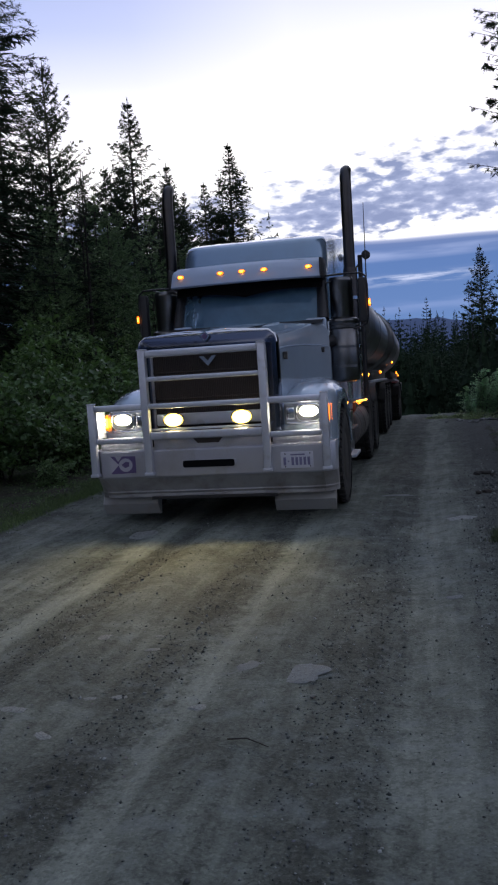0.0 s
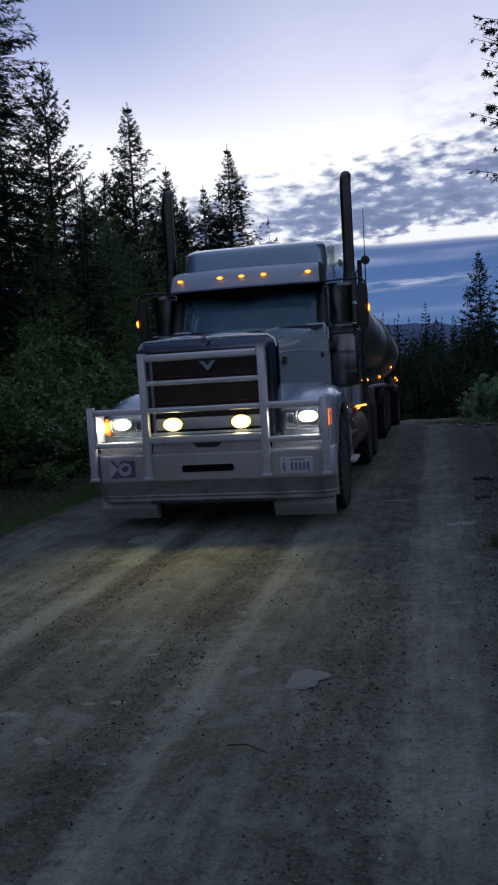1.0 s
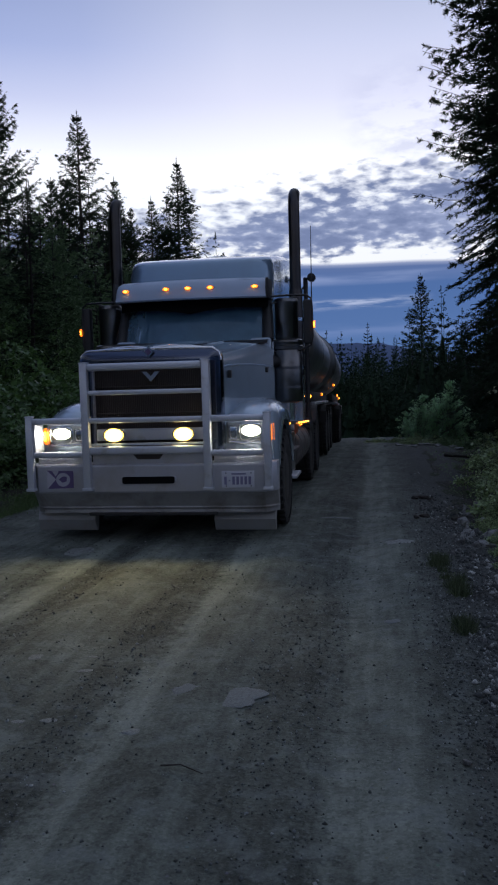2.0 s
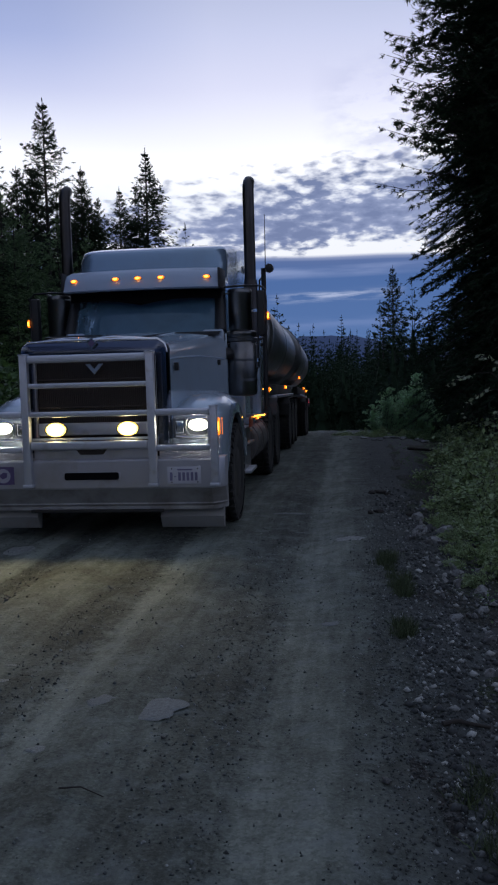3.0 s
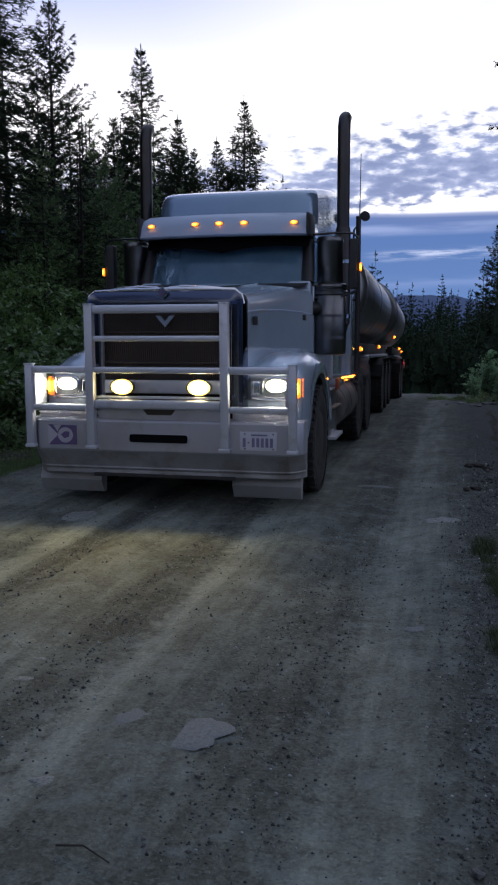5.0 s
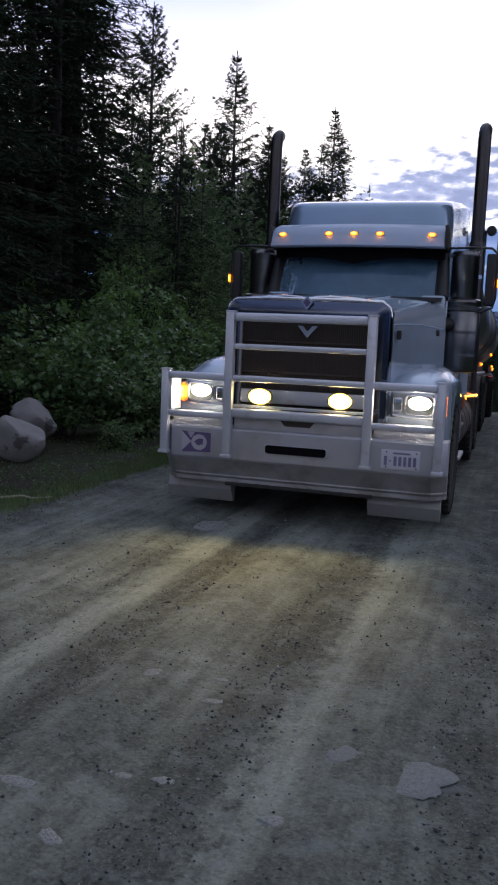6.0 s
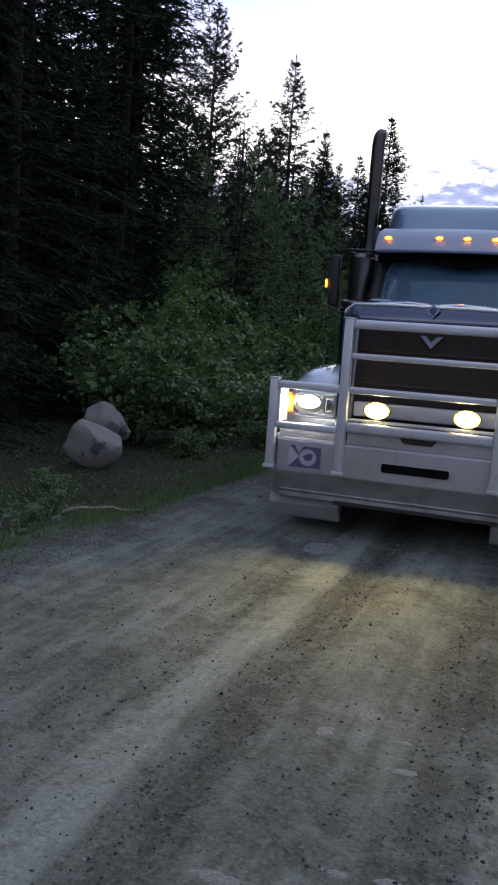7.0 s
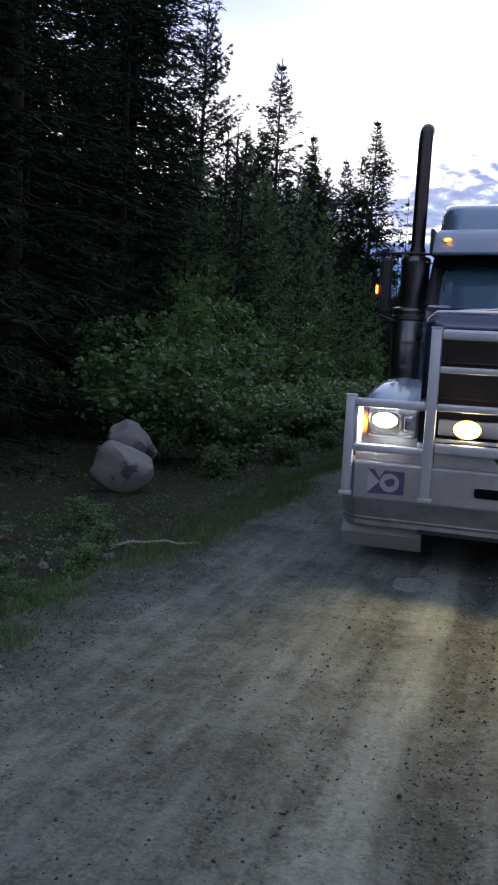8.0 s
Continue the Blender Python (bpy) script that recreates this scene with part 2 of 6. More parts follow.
LEAF = leaf_material("alder_leaves", (0.118, 0.205, 0.098), (1.2, 1.3, 0.6))
LEAF_PALE = leaf_material("willow_leaves", (0.148, 0.24, 0.118), (1.1, 1.2, 0.7))
LEAF_FRESH = leaf_material("fresh_willow_leaves", (0.34, 0.52, 0.36), (1.1, 1.25, 0.7))
LEAF_VERGE = leaf_material("verge_leaves", (0.26, 0.34, 0.20), (1.2, 1.3, 0.6))
LEAF_SAPLING = leaf_material("pale_sapling_leaves", (0.34, 0.38, 0.28), (1.1, 1.2, 0.8))
LEAF_LIME = leaf_material("lit_alder_leaves", (0.125, 0.22, 0.092), (1.2, 1.3, 0.6))
GRASS = material("grass_blades", (0.092, 0.15, 0.05), 0.65, 0.0, 0.35, 1.5, island=True)
TUFT = material("dry_grass_blades", (0.058, 0.082, 0.034), 0.7, 0.0, 0.4, 1.5, island=True)
ROCK = material("grey_rock", (0.095, 0.10, 0.103), 0.85, 0.0, 0.3, 2.5, 0.01, 18, stain=(0.15, 0.147, 0.135), stain_at=(0.5, 0.62), stain_scale=3)
ROCK_PALE = material("pale_rock", (0.235, 0.242, 0.24), 0.85, 0.0, 0.3, 2.5, 0.01, 18, stain=(0.10, 0.10, 0.095), stain_at=(0.5, 0.62), stain_scale=3)
BOULDER = material("pale_boulder", (0.27, 0.262, 0.262), 0.85, 0.0, 0.25, 2.0, 0.012, 14, stain=(0.10, 0.095, 0.095), stain_at=(0.56, 0.60), stain_scale=0.8)
DEAD = material("dead_wood", (0.34, 0.30, 0.26), 0.9, 0.0, 0.3, 8.0, 0.004, 40)
DARK_WOOD = material("rotten_wood", (0.035, 0.03, 0.026), 0.95, 0.0, 0.4, 8.0, 0.006, 30)
# distance haze is put into the ridge's blue base colour
RIDGE = material("hazy_ridge", (0.058, 0.10, 0.20), 1.0, 0.0, 0.25, 0.004)


def glass_material(name, tint, rough, gleam, haze):
    """Tinted glass with a smeared blue film that stands in for the reflected sky."""
    m = bpy.data.materials.new(name)
    m.use_nodes = True
    n = Nodes(m.node_tree)
    place = n.add("ShaderNodeTexCoord").outputs["Object"]
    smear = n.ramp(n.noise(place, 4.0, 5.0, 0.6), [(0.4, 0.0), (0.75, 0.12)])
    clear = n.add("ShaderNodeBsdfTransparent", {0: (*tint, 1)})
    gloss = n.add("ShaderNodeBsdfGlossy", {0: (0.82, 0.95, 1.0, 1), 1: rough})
    # diffuse blue: the sky's reflection is put into this colour
    sky_film = n.add("ShaderNodeBsdfDiffuse", {0: (0.15, 0.29, 0.42, 1)})
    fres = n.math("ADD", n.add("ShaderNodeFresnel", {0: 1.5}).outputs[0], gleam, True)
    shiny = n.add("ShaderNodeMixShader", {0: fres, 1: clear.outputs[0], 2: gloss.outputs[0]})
    filmed = n.add("ShaderNodeMixShader", {0: n.math("ADD", smear, haze), 1: shiny.outputs[0], 2: sky_film.outputs[0]})
    n.tree.links.new(filmed.outputs[0], n.add("ShaderNodeOutputMaterial").inputs[0])
    return m


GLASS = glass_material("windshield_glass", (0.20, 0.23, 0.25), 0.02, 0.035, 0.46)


TRACK_X = (-2.5, -2.0, -1.65, -1.35, -1.02, -0.84, -0.74, -0.63, -0.52, -0.34, -0.24, -0.08, 0.03, 0.30, 0.55, 0.68, 0.88, 0.95, 1.05, 1.12, 1.45, 1.66, 1.95, 2.08, 2.28, 2.42, 2.6, 3.0)
TRACK_WEAR = (0.15, 0.35, 0.6, 0.35, 0.65, 0.3, 0.55, 0.2, 0.85, 0.95, 0.12, 0.08, 0.42, 0.48, 0.42, 0.12, 0.18, 0.8, 0.75, 0.4, 0.45, 0.2, 0.12, 0.62, 0.58, 0.35, 0.15, 0.05)


def gravel_material():
    """Packed gravel: pale worn tracks and loose darker ridges along the road, clods and dust at small scale."""
    m = bpy.data.materials.new("packed_gravel")
    m.use_nodes = True
    n = Nodes(m.node_tree)
    place = n.add("ShaderNodeTexCoord").outputs["Object"]
    across = n.add("ShaderNodeSeparateXYZ", {0: place}).outputs[0]
    along = n.add("ShaderNodeMapping", {0: place, 3: (1.0, 0.12, 1.0)}).outputs[0]
    drift = n.noise(along, 2.0, 3.0, 0.55)
    streaks = n.noise(n.add("ShaderNodeMapping", {0: place, 3: (1.0, 0.10, 1.0)}).outputs[0], 11.0, 4.0, 0.6, 0.2)
    patch = n.noise(place, 1.3, 5.0, 0.62, 0.5)
    ragged = n.noise(place, 12.0, 4.0, 0.65)
    grit = n.noise(place, 60.0, 5.0, 0.65)
    clods = n.noise(place, 24.0, 5.0, 0.7)
    bent = n.mix(0.012, place, n.add("ShaderNodeTexNoise", {"Vector": place, "Scale": 45.0, "Detail": 3.0}).outputs[1], "ADD")
    stones = n.add("ShaderNodeTexVoronoi", {"Vector": bent, "Scale": 85.0, "Randomness": 1.0})
    lumps = n.add("ShaderNodeTexVoronoi", {"Vector": bent, "Scale": 30.0, "Randomness": 1.0})
    speck = n.add("ShaderNodeTexVoronoi", {"Vector": place, "Scale": 13.0, "Randomness": 1.0})
    x = n.math("ADD", across, n.math("ADD", n.math("MULTIPLY", n.math("SUBTRACT", drift, 0.5), 0.30), n.math("MULTIPLY", n.math("SUBTRACT", ragged, 0.5), 0.16)))
    wear = n.ramp(n.math("DIVIDE", n.math("ADD", x, 2.5), 5.5), [((a + 2.5) / 5.5, b) for a, b in zip(TRACK_X, TRACK_WEAR)], "B_SPLINE")
    wear = n.math("ADD", wear, n.math("MULTIPLY", n.math("SUBTRACT", patch, 0.5), 1.1))
    wear = n.math("ADD", wear, n.math("MULTIPLY", n.math("SUBTRACT", streaks, 0.5), 0.9))
    wear = n.math("ADD", wear, n.math("MULTIPLY", n.math("SUBTRACT", ragged, 0.5), 0.35), True)
    loose = n.ramp(wear, [(0.15, 1.0), (0.7, 0.5)])
    base = n.ramp(wear, [(0.0, (0.048, 0.055, 0.047)), (0.40, (0.112, 0.127, 0.108)), (0.9, (0.240, 0.268, 0.230))])
    # single grains: each of its own tone, the larger ones far apart
    grain = n.ramp(n.add("ShaderNodeSeparateColor", {0: stones.outputs["Color"]}).outputs[0], [(0.0, 0.32), (0.25, 0.75), (0.7, 1.05), (1.0, 1.75)])
    base = n.mix(n.math("ADD", n.math("MULTIPLY", loose, 0.40), 0.06), base, n.mix(1.0, base, grain, "MULTIPLY"))
    lump = n.add("ShaderNodeSeparateColor", {0: lumps.outputs["Color"]}).outputs
    spot = n.math("MULTIPLY", n.ramp(lumps.outputs["Distance"], [(0.22, 1.0), (0.36, 0.0)]), n.ramp(lump[0], [(0.55, 0.0), (0.6, 1.0)]))
    base = n.mix(n.math("MULTIPLY", spot, 0.28), base, n.mix(lump[1], (0.030, 0.034, 0.031), (0.20, 0.22, 0.20)))
    base = n.mix(n.math("MULTIPLY", loose, n.ramp(clods, [(0.37, 0.45), (0.46, 0.0)])), base, (0.026, 0.029, 0.028))
    base = n.mix(n.math("MULTIPLY", loose, n.ramp(clods, [(0.57, 0.0), (0.68, 0.55)])), base, (0.150, 0.170, 0.162))
    base = n.mix(n.math("MULTIPLY", loose, n.ramp(grit, [(0.37, 0.5), (0.45, 0.0)])), base, (0.030, 0.034, 0.033))
    base = n.mix(n.math("MULTIPLY", loose, n.ramp(grit, [(0.58, 0.0), (0.66, 0.5)])), base, (0.19, 0.215, 0.205))
    base = n.mix(n.ramp(speck.outputs["Distance"], [(0.04, 0.5), (0.12, 0.0)]), base, n.mix(0.5, (0.20, 0.225, 0.215), speck.outputs["Color"], "MULTIPLY"))
    # pale dusty and darker damp blotches a hand or two across
    blotch = n.noise(place, 5.5, 4.0, 0.6, 0.3)
    base = n.mix(n.ramp(blotch, [(0.52, 0.0), (0.66, 0.40)]), base, (0.190, 0.215, 0.210))
    base = n.mix(n.ramp(blotch, [(0.34, 0.35), (0.46, 0.0)]), base, (0.060, 0.060, 0.051))
    # brown soil and dust take over towards the verge
    soil = n.ramp(n.math("DIVIDE", n.math("ADD", across, n.math("MULTIPLY", n.math("SUBTRACT", patch, 0.5), 0.9)), 4.0), [(2.55 / 4, 0.0), (2.95 / 4, 0.75)])
    base = n.mix(soil, base, n.mix(grit, (0.020, 0.022, 0.022), (0.075, 0.081, 0.081)))
    surface = n.add("ShaderNodeBsdfPrincipled", {"Base Color": base, "Roughness": 0.92, "Specular IOR Level": 0.25})
    height = n.math("ADD", n.math("MULTIPLY", n.math("MULTIPLY", grit, loose), 0.45), n.math("MULTIPLY", n.math("MULTIPLY", clods, loose), 0.35))
    height = n.math("ADD", height, n.math("MULTIPLY", spot, 0.07))
    n.tree.links.new(n.add("ShaderNodeBump", {"Strength": 0.55, "Distance": 0.026, "Height": height}).outputs[0], surface.inputs["Normal"])
    n.tree.links.new(surface.outputs[0], n.add("ShaderNodeOutputMaterial").inputs[0])
    return m


GRAVEL = gravel_material()


def pebble_material(name, stops):
    """Loose stones, most of them dark, a few pale."""
    m = bpy.data.materials.new(name)
    m.use_nodes = True
    n = Nodes(m.node_tree)
    tone = n.ramp(n.add("ShaderNodeNewGeometry").outputs["Random Per Island"], stops)
    grain = n.noise(n.add("ShaderNodeTexCoord").outputs["Object"], 90.0, 4.0, 0.6)
    tone = n.mix(1.0, tone, n.ramp(grain, [(0.3, 0.7), (0.7, 1.25)]), "MULTIPLY")
    surface = n.add("ShaderNodeBsdfPrincipled", {"Base Color": tone, "Roughness": 0.85, "Specular IOR Level": 0.3})
    n.tree.links.new(surface.outputs[0], n.add("ShaderNodeOutputMaterial").inputs[0])
    return m


PEBBLE = pebble_material("gravel_stone", [(0.0, (0.034, 0.038, 0.038)), (0.5, (0.075, 0.083, 0.081)), (0.85, (0.14, 0.155, 0.152)), (1.0, (0.36, 0.38, 0.37))])
RUBBLE = pebble_material("verge_rubble", [(0.0, (0.028, 0.031, 0.032)), (0.55, (0.065, 0.071, 0.072)), (0.8, (0.16, 0.17, 0.165)), (1.0, (0.42, 0.43, 0.41))])


def floor_material():
    """Forest floor: moss and litter, turning to stony soil along the road."""
    m = bpy.data.materials.new("forest_floor")
    m.use_nodes = True
    n = Nodes(m.node_tree)
    place = n.add("ShaderNodeTexCoord").outputs["Object"]
    broad, mid, grit = n.noise(place, 1.2, 5.0, 0.62, 0.4), n.noise(place, 9.0, 5.0, 0.65), n.noise(place, 45.0, 6.0, 0.7)
    base = n.mix(n.ramp(broad, [(0.44, 0.0), (0.6, 1.0)]), (0.050, 0.046, 0.036), (0.040, 0.060, 0.026))
    base = n.mix(n.ramp(mid, [(0.36, 0.8), (0.5, 0.0)]), base, (0.018, 0.017, 0.014))
    across = n.add("ShaderNodeSeparateXYZ", {0: place}).outputs[0]
    side = n.math("ADD", n.math("ABSOLUTE", n.math("SUBTRACT", across, 0.2)), n.math("MULTIPLY", n.math("SUBTRACT", broad, 0.5), 1.6))
    stony = n.ramp(n.math("DIVIDE", side, 6.0), [(0.45, 1.0), (0.58, 0.0)])
    soil = n.mix(n.ramp(grit, [(0.4, 0.0), (0.62, 1.0)]), (0.026, 0.026, 0.025), (0.08, 0.08, 0.076))
    soil = n.mix(n.ramp(mid, [(0.58, 0.0), (0.7, 0.8)]), soil, (0.15, 0.15, 0.145))
    cells = n.add("ShaderNodeTexVoronoi", {"Vector": place, "Scale": 42.0, "Randomness": 1.0})
    soil = n.mix(0.85, soil, n.mix(1.0, soil, n.ramp(n.add("ShaderNodeSeparateColor", {0: cells.outputs["Color"]}).outputs[0], [(0.0, 0.25), (0.5, 0.85), (0.8, 1.1), (1.0, 2.0)]), "MULTIPLY"))
    base = n.mix(stony, base, soil)
    surface = n.add("ShaderNodeBsdfPrincipled", {"Base Color": base, "Roughness": 0.95, "Specular IOR Level": 0.2})
    height = n.math("ADD", n.math("MULTIPLY", mid, 0.7), n.math("MULTIPLY", grit, 0.4))
    n.tree.links.new(n.add("ShaderNodeBump", {"Strength": 0.9, "Distance": 0.05, "Height": height}).outputs[0], surface.inputs["Normal"])
    n.tree.links.new(surface.outputs[0], n.add("ShaderNodeOutputMaterial").inputs[0])
    return m


FLOOR = floor_material()


# ---- geometry helpers ----
def mesh_of(name, bm, mat, smooth=40):
    me = bpy.data.meshes.new(name)
    bmesh.ops.recalc_face_normals(bm, faces=bm.faces)
    bm.to_mesh(me)
    bm.free()
    me.materials.append(mat)
    if smooth:
        me.polygons.foreach_set("use_smooth", [True] * len(me.polygons))
        me.set_sharp_from_angle(angle=radians(smooth))
    return me


def part(name, bm, mat, parent, label="", smooth=40):
    """One mesh under a thing or under a part, in the thing's own coordinates."""
    ob = new(name, bm if isinstance(bm, bpy.types.Mesh) else mesh_of(name, bm, mat, smooth))
    ob.parent = parent
    return tagged(ob, label)


def thing(name, label, category, at=None, group=""):
    """An Empty that carries the parts of one thing."""
    ob = new(name)
    ob.matrix_basis = at or Matrix.Identity(4)
    return tagged(ob, label, category, group)


def box(x0, x1, y0, y1, z0, z1, bevel=0.0, seg=2, bm=None):
    bm = bm or bmesh.new()
    got = bmesh.ops.create_cube(bm, size=1, matrix=Matrix.Translation(((x0 + x1) / 2, (y0 + y1) / 2, (z0 + z1) / 2)) @ Matrix.Diagonal((abs(x1 - x0), abs(y1 - y0), abs(z1 - z0), 1)))
    if bevel:
        edges = list({e for v in got["verts"] for e in v.link_edges})
        bmesh.ops.bevel(bm, geom=edges, offset=bevel, segments=seg, affect="EDGES", profile=0.6)
    return bm


def sweep(points, radii, seg=12, bm=None, caps=True):
    """A round tube through the points."""
    bm = bm or bmesh.new()
    pts = [Vector(p) for p in points]
    radii = radii if isinstance(radii, (list, tuple)) else [radii] * len(pts)
    rings, side = [], None
    for i, p in enumerate(pts):
        way = (pts[min(i + 1, len(pts) - 1)] - pts[max(i - 1, 0)]).normalized()
        if side is None:
            side = way.cross(Vector((0.31, 0.17, 0.93)) if abs(way.z) < 0.9 else Vector((1, 0, 0))).normalized()
        side = (side - way * side.dot(way)).normalized()
        other = way.cross(side)
        rings.append([bm.verts.new(p + (side * math.cos(a) + other * math.sin(a)) * radii[i]) for a in (2 * math.pi * k / seg for k in range(seg))])
    for a, b in zip(rings, rings[1:]):
        for k in range(seg):
            bm.faces.new((a[k], a[(k + 1) % seg], b[(k + 1) % seg], b[k]))
    if caps:
        bm.faces.new(rings[0])
        bm.faces.new(rings[-1])
    return bm


def loft(sections, closed=False, caps=True, bm=None):
    """Skin a row of sections, each a list of as many points."""
    bm = bm or bmesh.new()
    rows = [[bm.verts.new(p) for p in s] for s in sections]
    count = len(rows[0])
    for a, b in zip(rows, rows[1:]):
        for k in range(count if closed else count - 1):
            j = (k + 1) % count
            bm.faces.new((a[k], a[j], b[j], b[k]))
    if caps and closed:
        bm.faces.new(rows[0])
        bm.faces.new(rows[-1])
    return bm


def prism(outline, depth, bm=None, place=None):
    """A flat outline in x and z, thickened along y."""
    bm = bm or bmesh.new()
    m = place or Matrix.Identity(4)
    front = [bm.verts.new(m @ Vector((x, -depth / 2, z))) for x, z in outline]
    back = [bm.verts.new(m @ Vector((x, depth / 2, z))) for x, z in outline]
    bm.faces.new(front)
    bm.faces.new(back[::-1])
    for k in range(len(outline)):
        j = (k + 1) % len(outline)
        bm.faces.new((front[k], back[k], back[j], front[j]))
    return bm


def lathe(profile, axis, at, seg=32, bm=None):
    """Turn (along, radius) pairs about the x, y or z axis through at."""
    bm = bm or bmesh.new()
    rings = []
    for d, r in profile:
        ring = []
        for k in range(seg):
            a = 2 * math.pi * k / seg
            c, s = r * math.cos(a), r * math.sin(a)
            p = {"x": (d, c, s), "y": (c, d, s), "z": (c, s, d)}[axis]
            ring.append(bm.verts.new(Vector(at) + Vector(p)))
        rings.append(ring)
    for a, b in zip(rings, rings[1:]):
        for k in range(seg):
            bm.faces.new((a[k], a[(k + 1) % seg], b[(k + 1) % seg], b[k]))
    bm.faces.new(rings[0])
    bm.faces.new(rings[-1])
    return bm


def lerp(table, v):
    xs, ys = zip(*table)
    return float(np.interp(v, xs, ys))


def fast_mesh(name, verts, tris, mat):
    """A mesh of triangles from arrays."""
    me = bpy.data.meshes.new(name)
    me.vertices.add(len(verts))
    me.vertices.foreach_set("co", np.asarray(verts, np.float32).ravel())
    me.loops.add(3 * len(tris))
    me.loops.foreach_set("vertex_index", np.asarray(tris, np.int32).ravel())
    me.polygons.add(len(tris))
    me.polygons.foreach_set("loop_start", np.arange(0, 3 * len(tris), 3, dtype=np.int32))
    me.update(calc_edges=True)
    me.materials.append(mat)
    return me


# ---- terrain ----
def fall(y):
    """The road runs level, then over a gentle crest and down."""
    y = np.asarray(y, float)
    d = np.maximum(y - 3.0, 0)
    return np.where(d < 32, -0.00152 * d**2, -1.5565 - 0.0973 * (d - 32)).clip(-9.0, 0)


def wobble(x, y, s, k=0):
    return (np.sin(x * s + 1.3 * k + 1.7 * np.sin(y * s * 0.63 + k)) + np.sin(y * s * 1.31 + 2.1 * k + 1.3 * np.sin(x * s * 0.71))) * 0.25 + 0.25 * np.sin((x * 1.7 - y * 1.1) * s + k)


def left_edge(y):
    return -2.32 + 0.10 * np.sin(y * 0.9) + 0.06 * np.sin(y * 2.3 + 1) - 0.004 * np.maximum(y - 8, 0) ** 1.5


def right_edge(y):
    return 2.75 + 0.10 * np.sin(y * 0.8 + 2) + 0.06 * np.sin(y * 2.1) + 0.09 * np.maximum(y - 4, 0).clip(0, 14)


def road_height(x, y):
    ruts = 0.012 * np.sin((x - 0.12 * np.sin(y * 0.25)) * 5.2 + 0.6) + 0.008 * np.sin(x * 11.3 + 0.5 * np.sin(y * 0.5))
    over = np.maximum(left_edge(y) - x, 0) + np.maximum(x - right_edge(y), 0)
    return fall(y) + ruts * np.exp(-over) + 0.006 * wobble(x, y, 3.1, 2) - 0.10 * over - 0.2 * np.maximum(over - 0.3, 0)


def ground_height(x, y):
    inside = np.minimum(x - left_edge(y), right_edge(y) - x)
    left = np.maximum(left_edge(y) - x, 0)
    right = np.maximum(x - right_edge(y), 0)
    rough = 0.035 * wobble(x, y, 2.7, 1) + 0.02 * wobble(x, y, 6.1, 4) + 0.12 * wobble(x, y, 0.5, 3) * np.clip((left + right - 1) / 4, 0, 1)
    bank = -0.10 * np.clip(left / 0.8, 0, 1) + 0.10 * np.clip((left - 1.4) / 4, 0, 1) - 0.16 * np.clip(right / 0.9, 0, 1) + 0.10 * np.clip((right - 2.5) / 5, 0, 1)
    return fall(y) + np.where(inside > 0, -0.012 - 0.09 * np.clip(inside / 0.25, 0, 1), 0.0) + bank + rough * np.clip(0.25 + (left + right) * 2, 0, 1)


def sheet(name, xs, ys, height, mat):
    X, Y = np.meshgrid(xs, ys)
    v = np.stack([X, Y, height(X, Y)], -1).reshape(-1, 3)
    w, h = len(xs), len(ys)
    a = (np.arange(h - 1)[:, None] * w + np.arange(w - 1)).ravel()
    me = fast_mesh(name, v, np.concatenate([np.stack([a, a + 1, a + w + 1], -1), np.stack([a, a + w + 1, a + w], -1)]), mat)
    me.polygons.foreach_set("use_smooth", [True] * len(me.polygons))
    return new(name, me)


def spread(near, far, step, count):
    """Even steps over a near stretch, growing steps out to far on both sides."""
    core = np.arange(near[0], near[1] + step / 2, step)
    grow = np.geomspace(step, 1.0, count)
    grow = np.cumsum(grow) / np.sum(grow)
    return np.concatenate([near[0] - (near[0] - far[0]) * grow[::-1], core, near[1] + (far[1] - near[1]) * grow])


tagged(sheet("ground", spread((-9, 8), (-2600, 2600), 0.11, 40), spread((-9, 22), (-1500, 3600), 0.13, 46), ground_height, FLOOR),
       "dark forest floor of moss, litter and weeds", "ground", kind="structure")
tagged(sheet("road", np.arange(-3.4, 4.6, 0.055), np.concatenate([np.arange(-70, -9, 0.5), np.arange(-9, 6, 0.06), np.arange(6, 110, 0.35)]), road_height, GRAVEL),
       "grey gravel road with pale wheel tracks and loose stones", "road", kind="structure")


# ---- the lorry: a conventional tractor with a bull bar ----
truck = thing("truck", "silver long-nose tractor unit with aluminium bull bar and lit headlights", "truck")


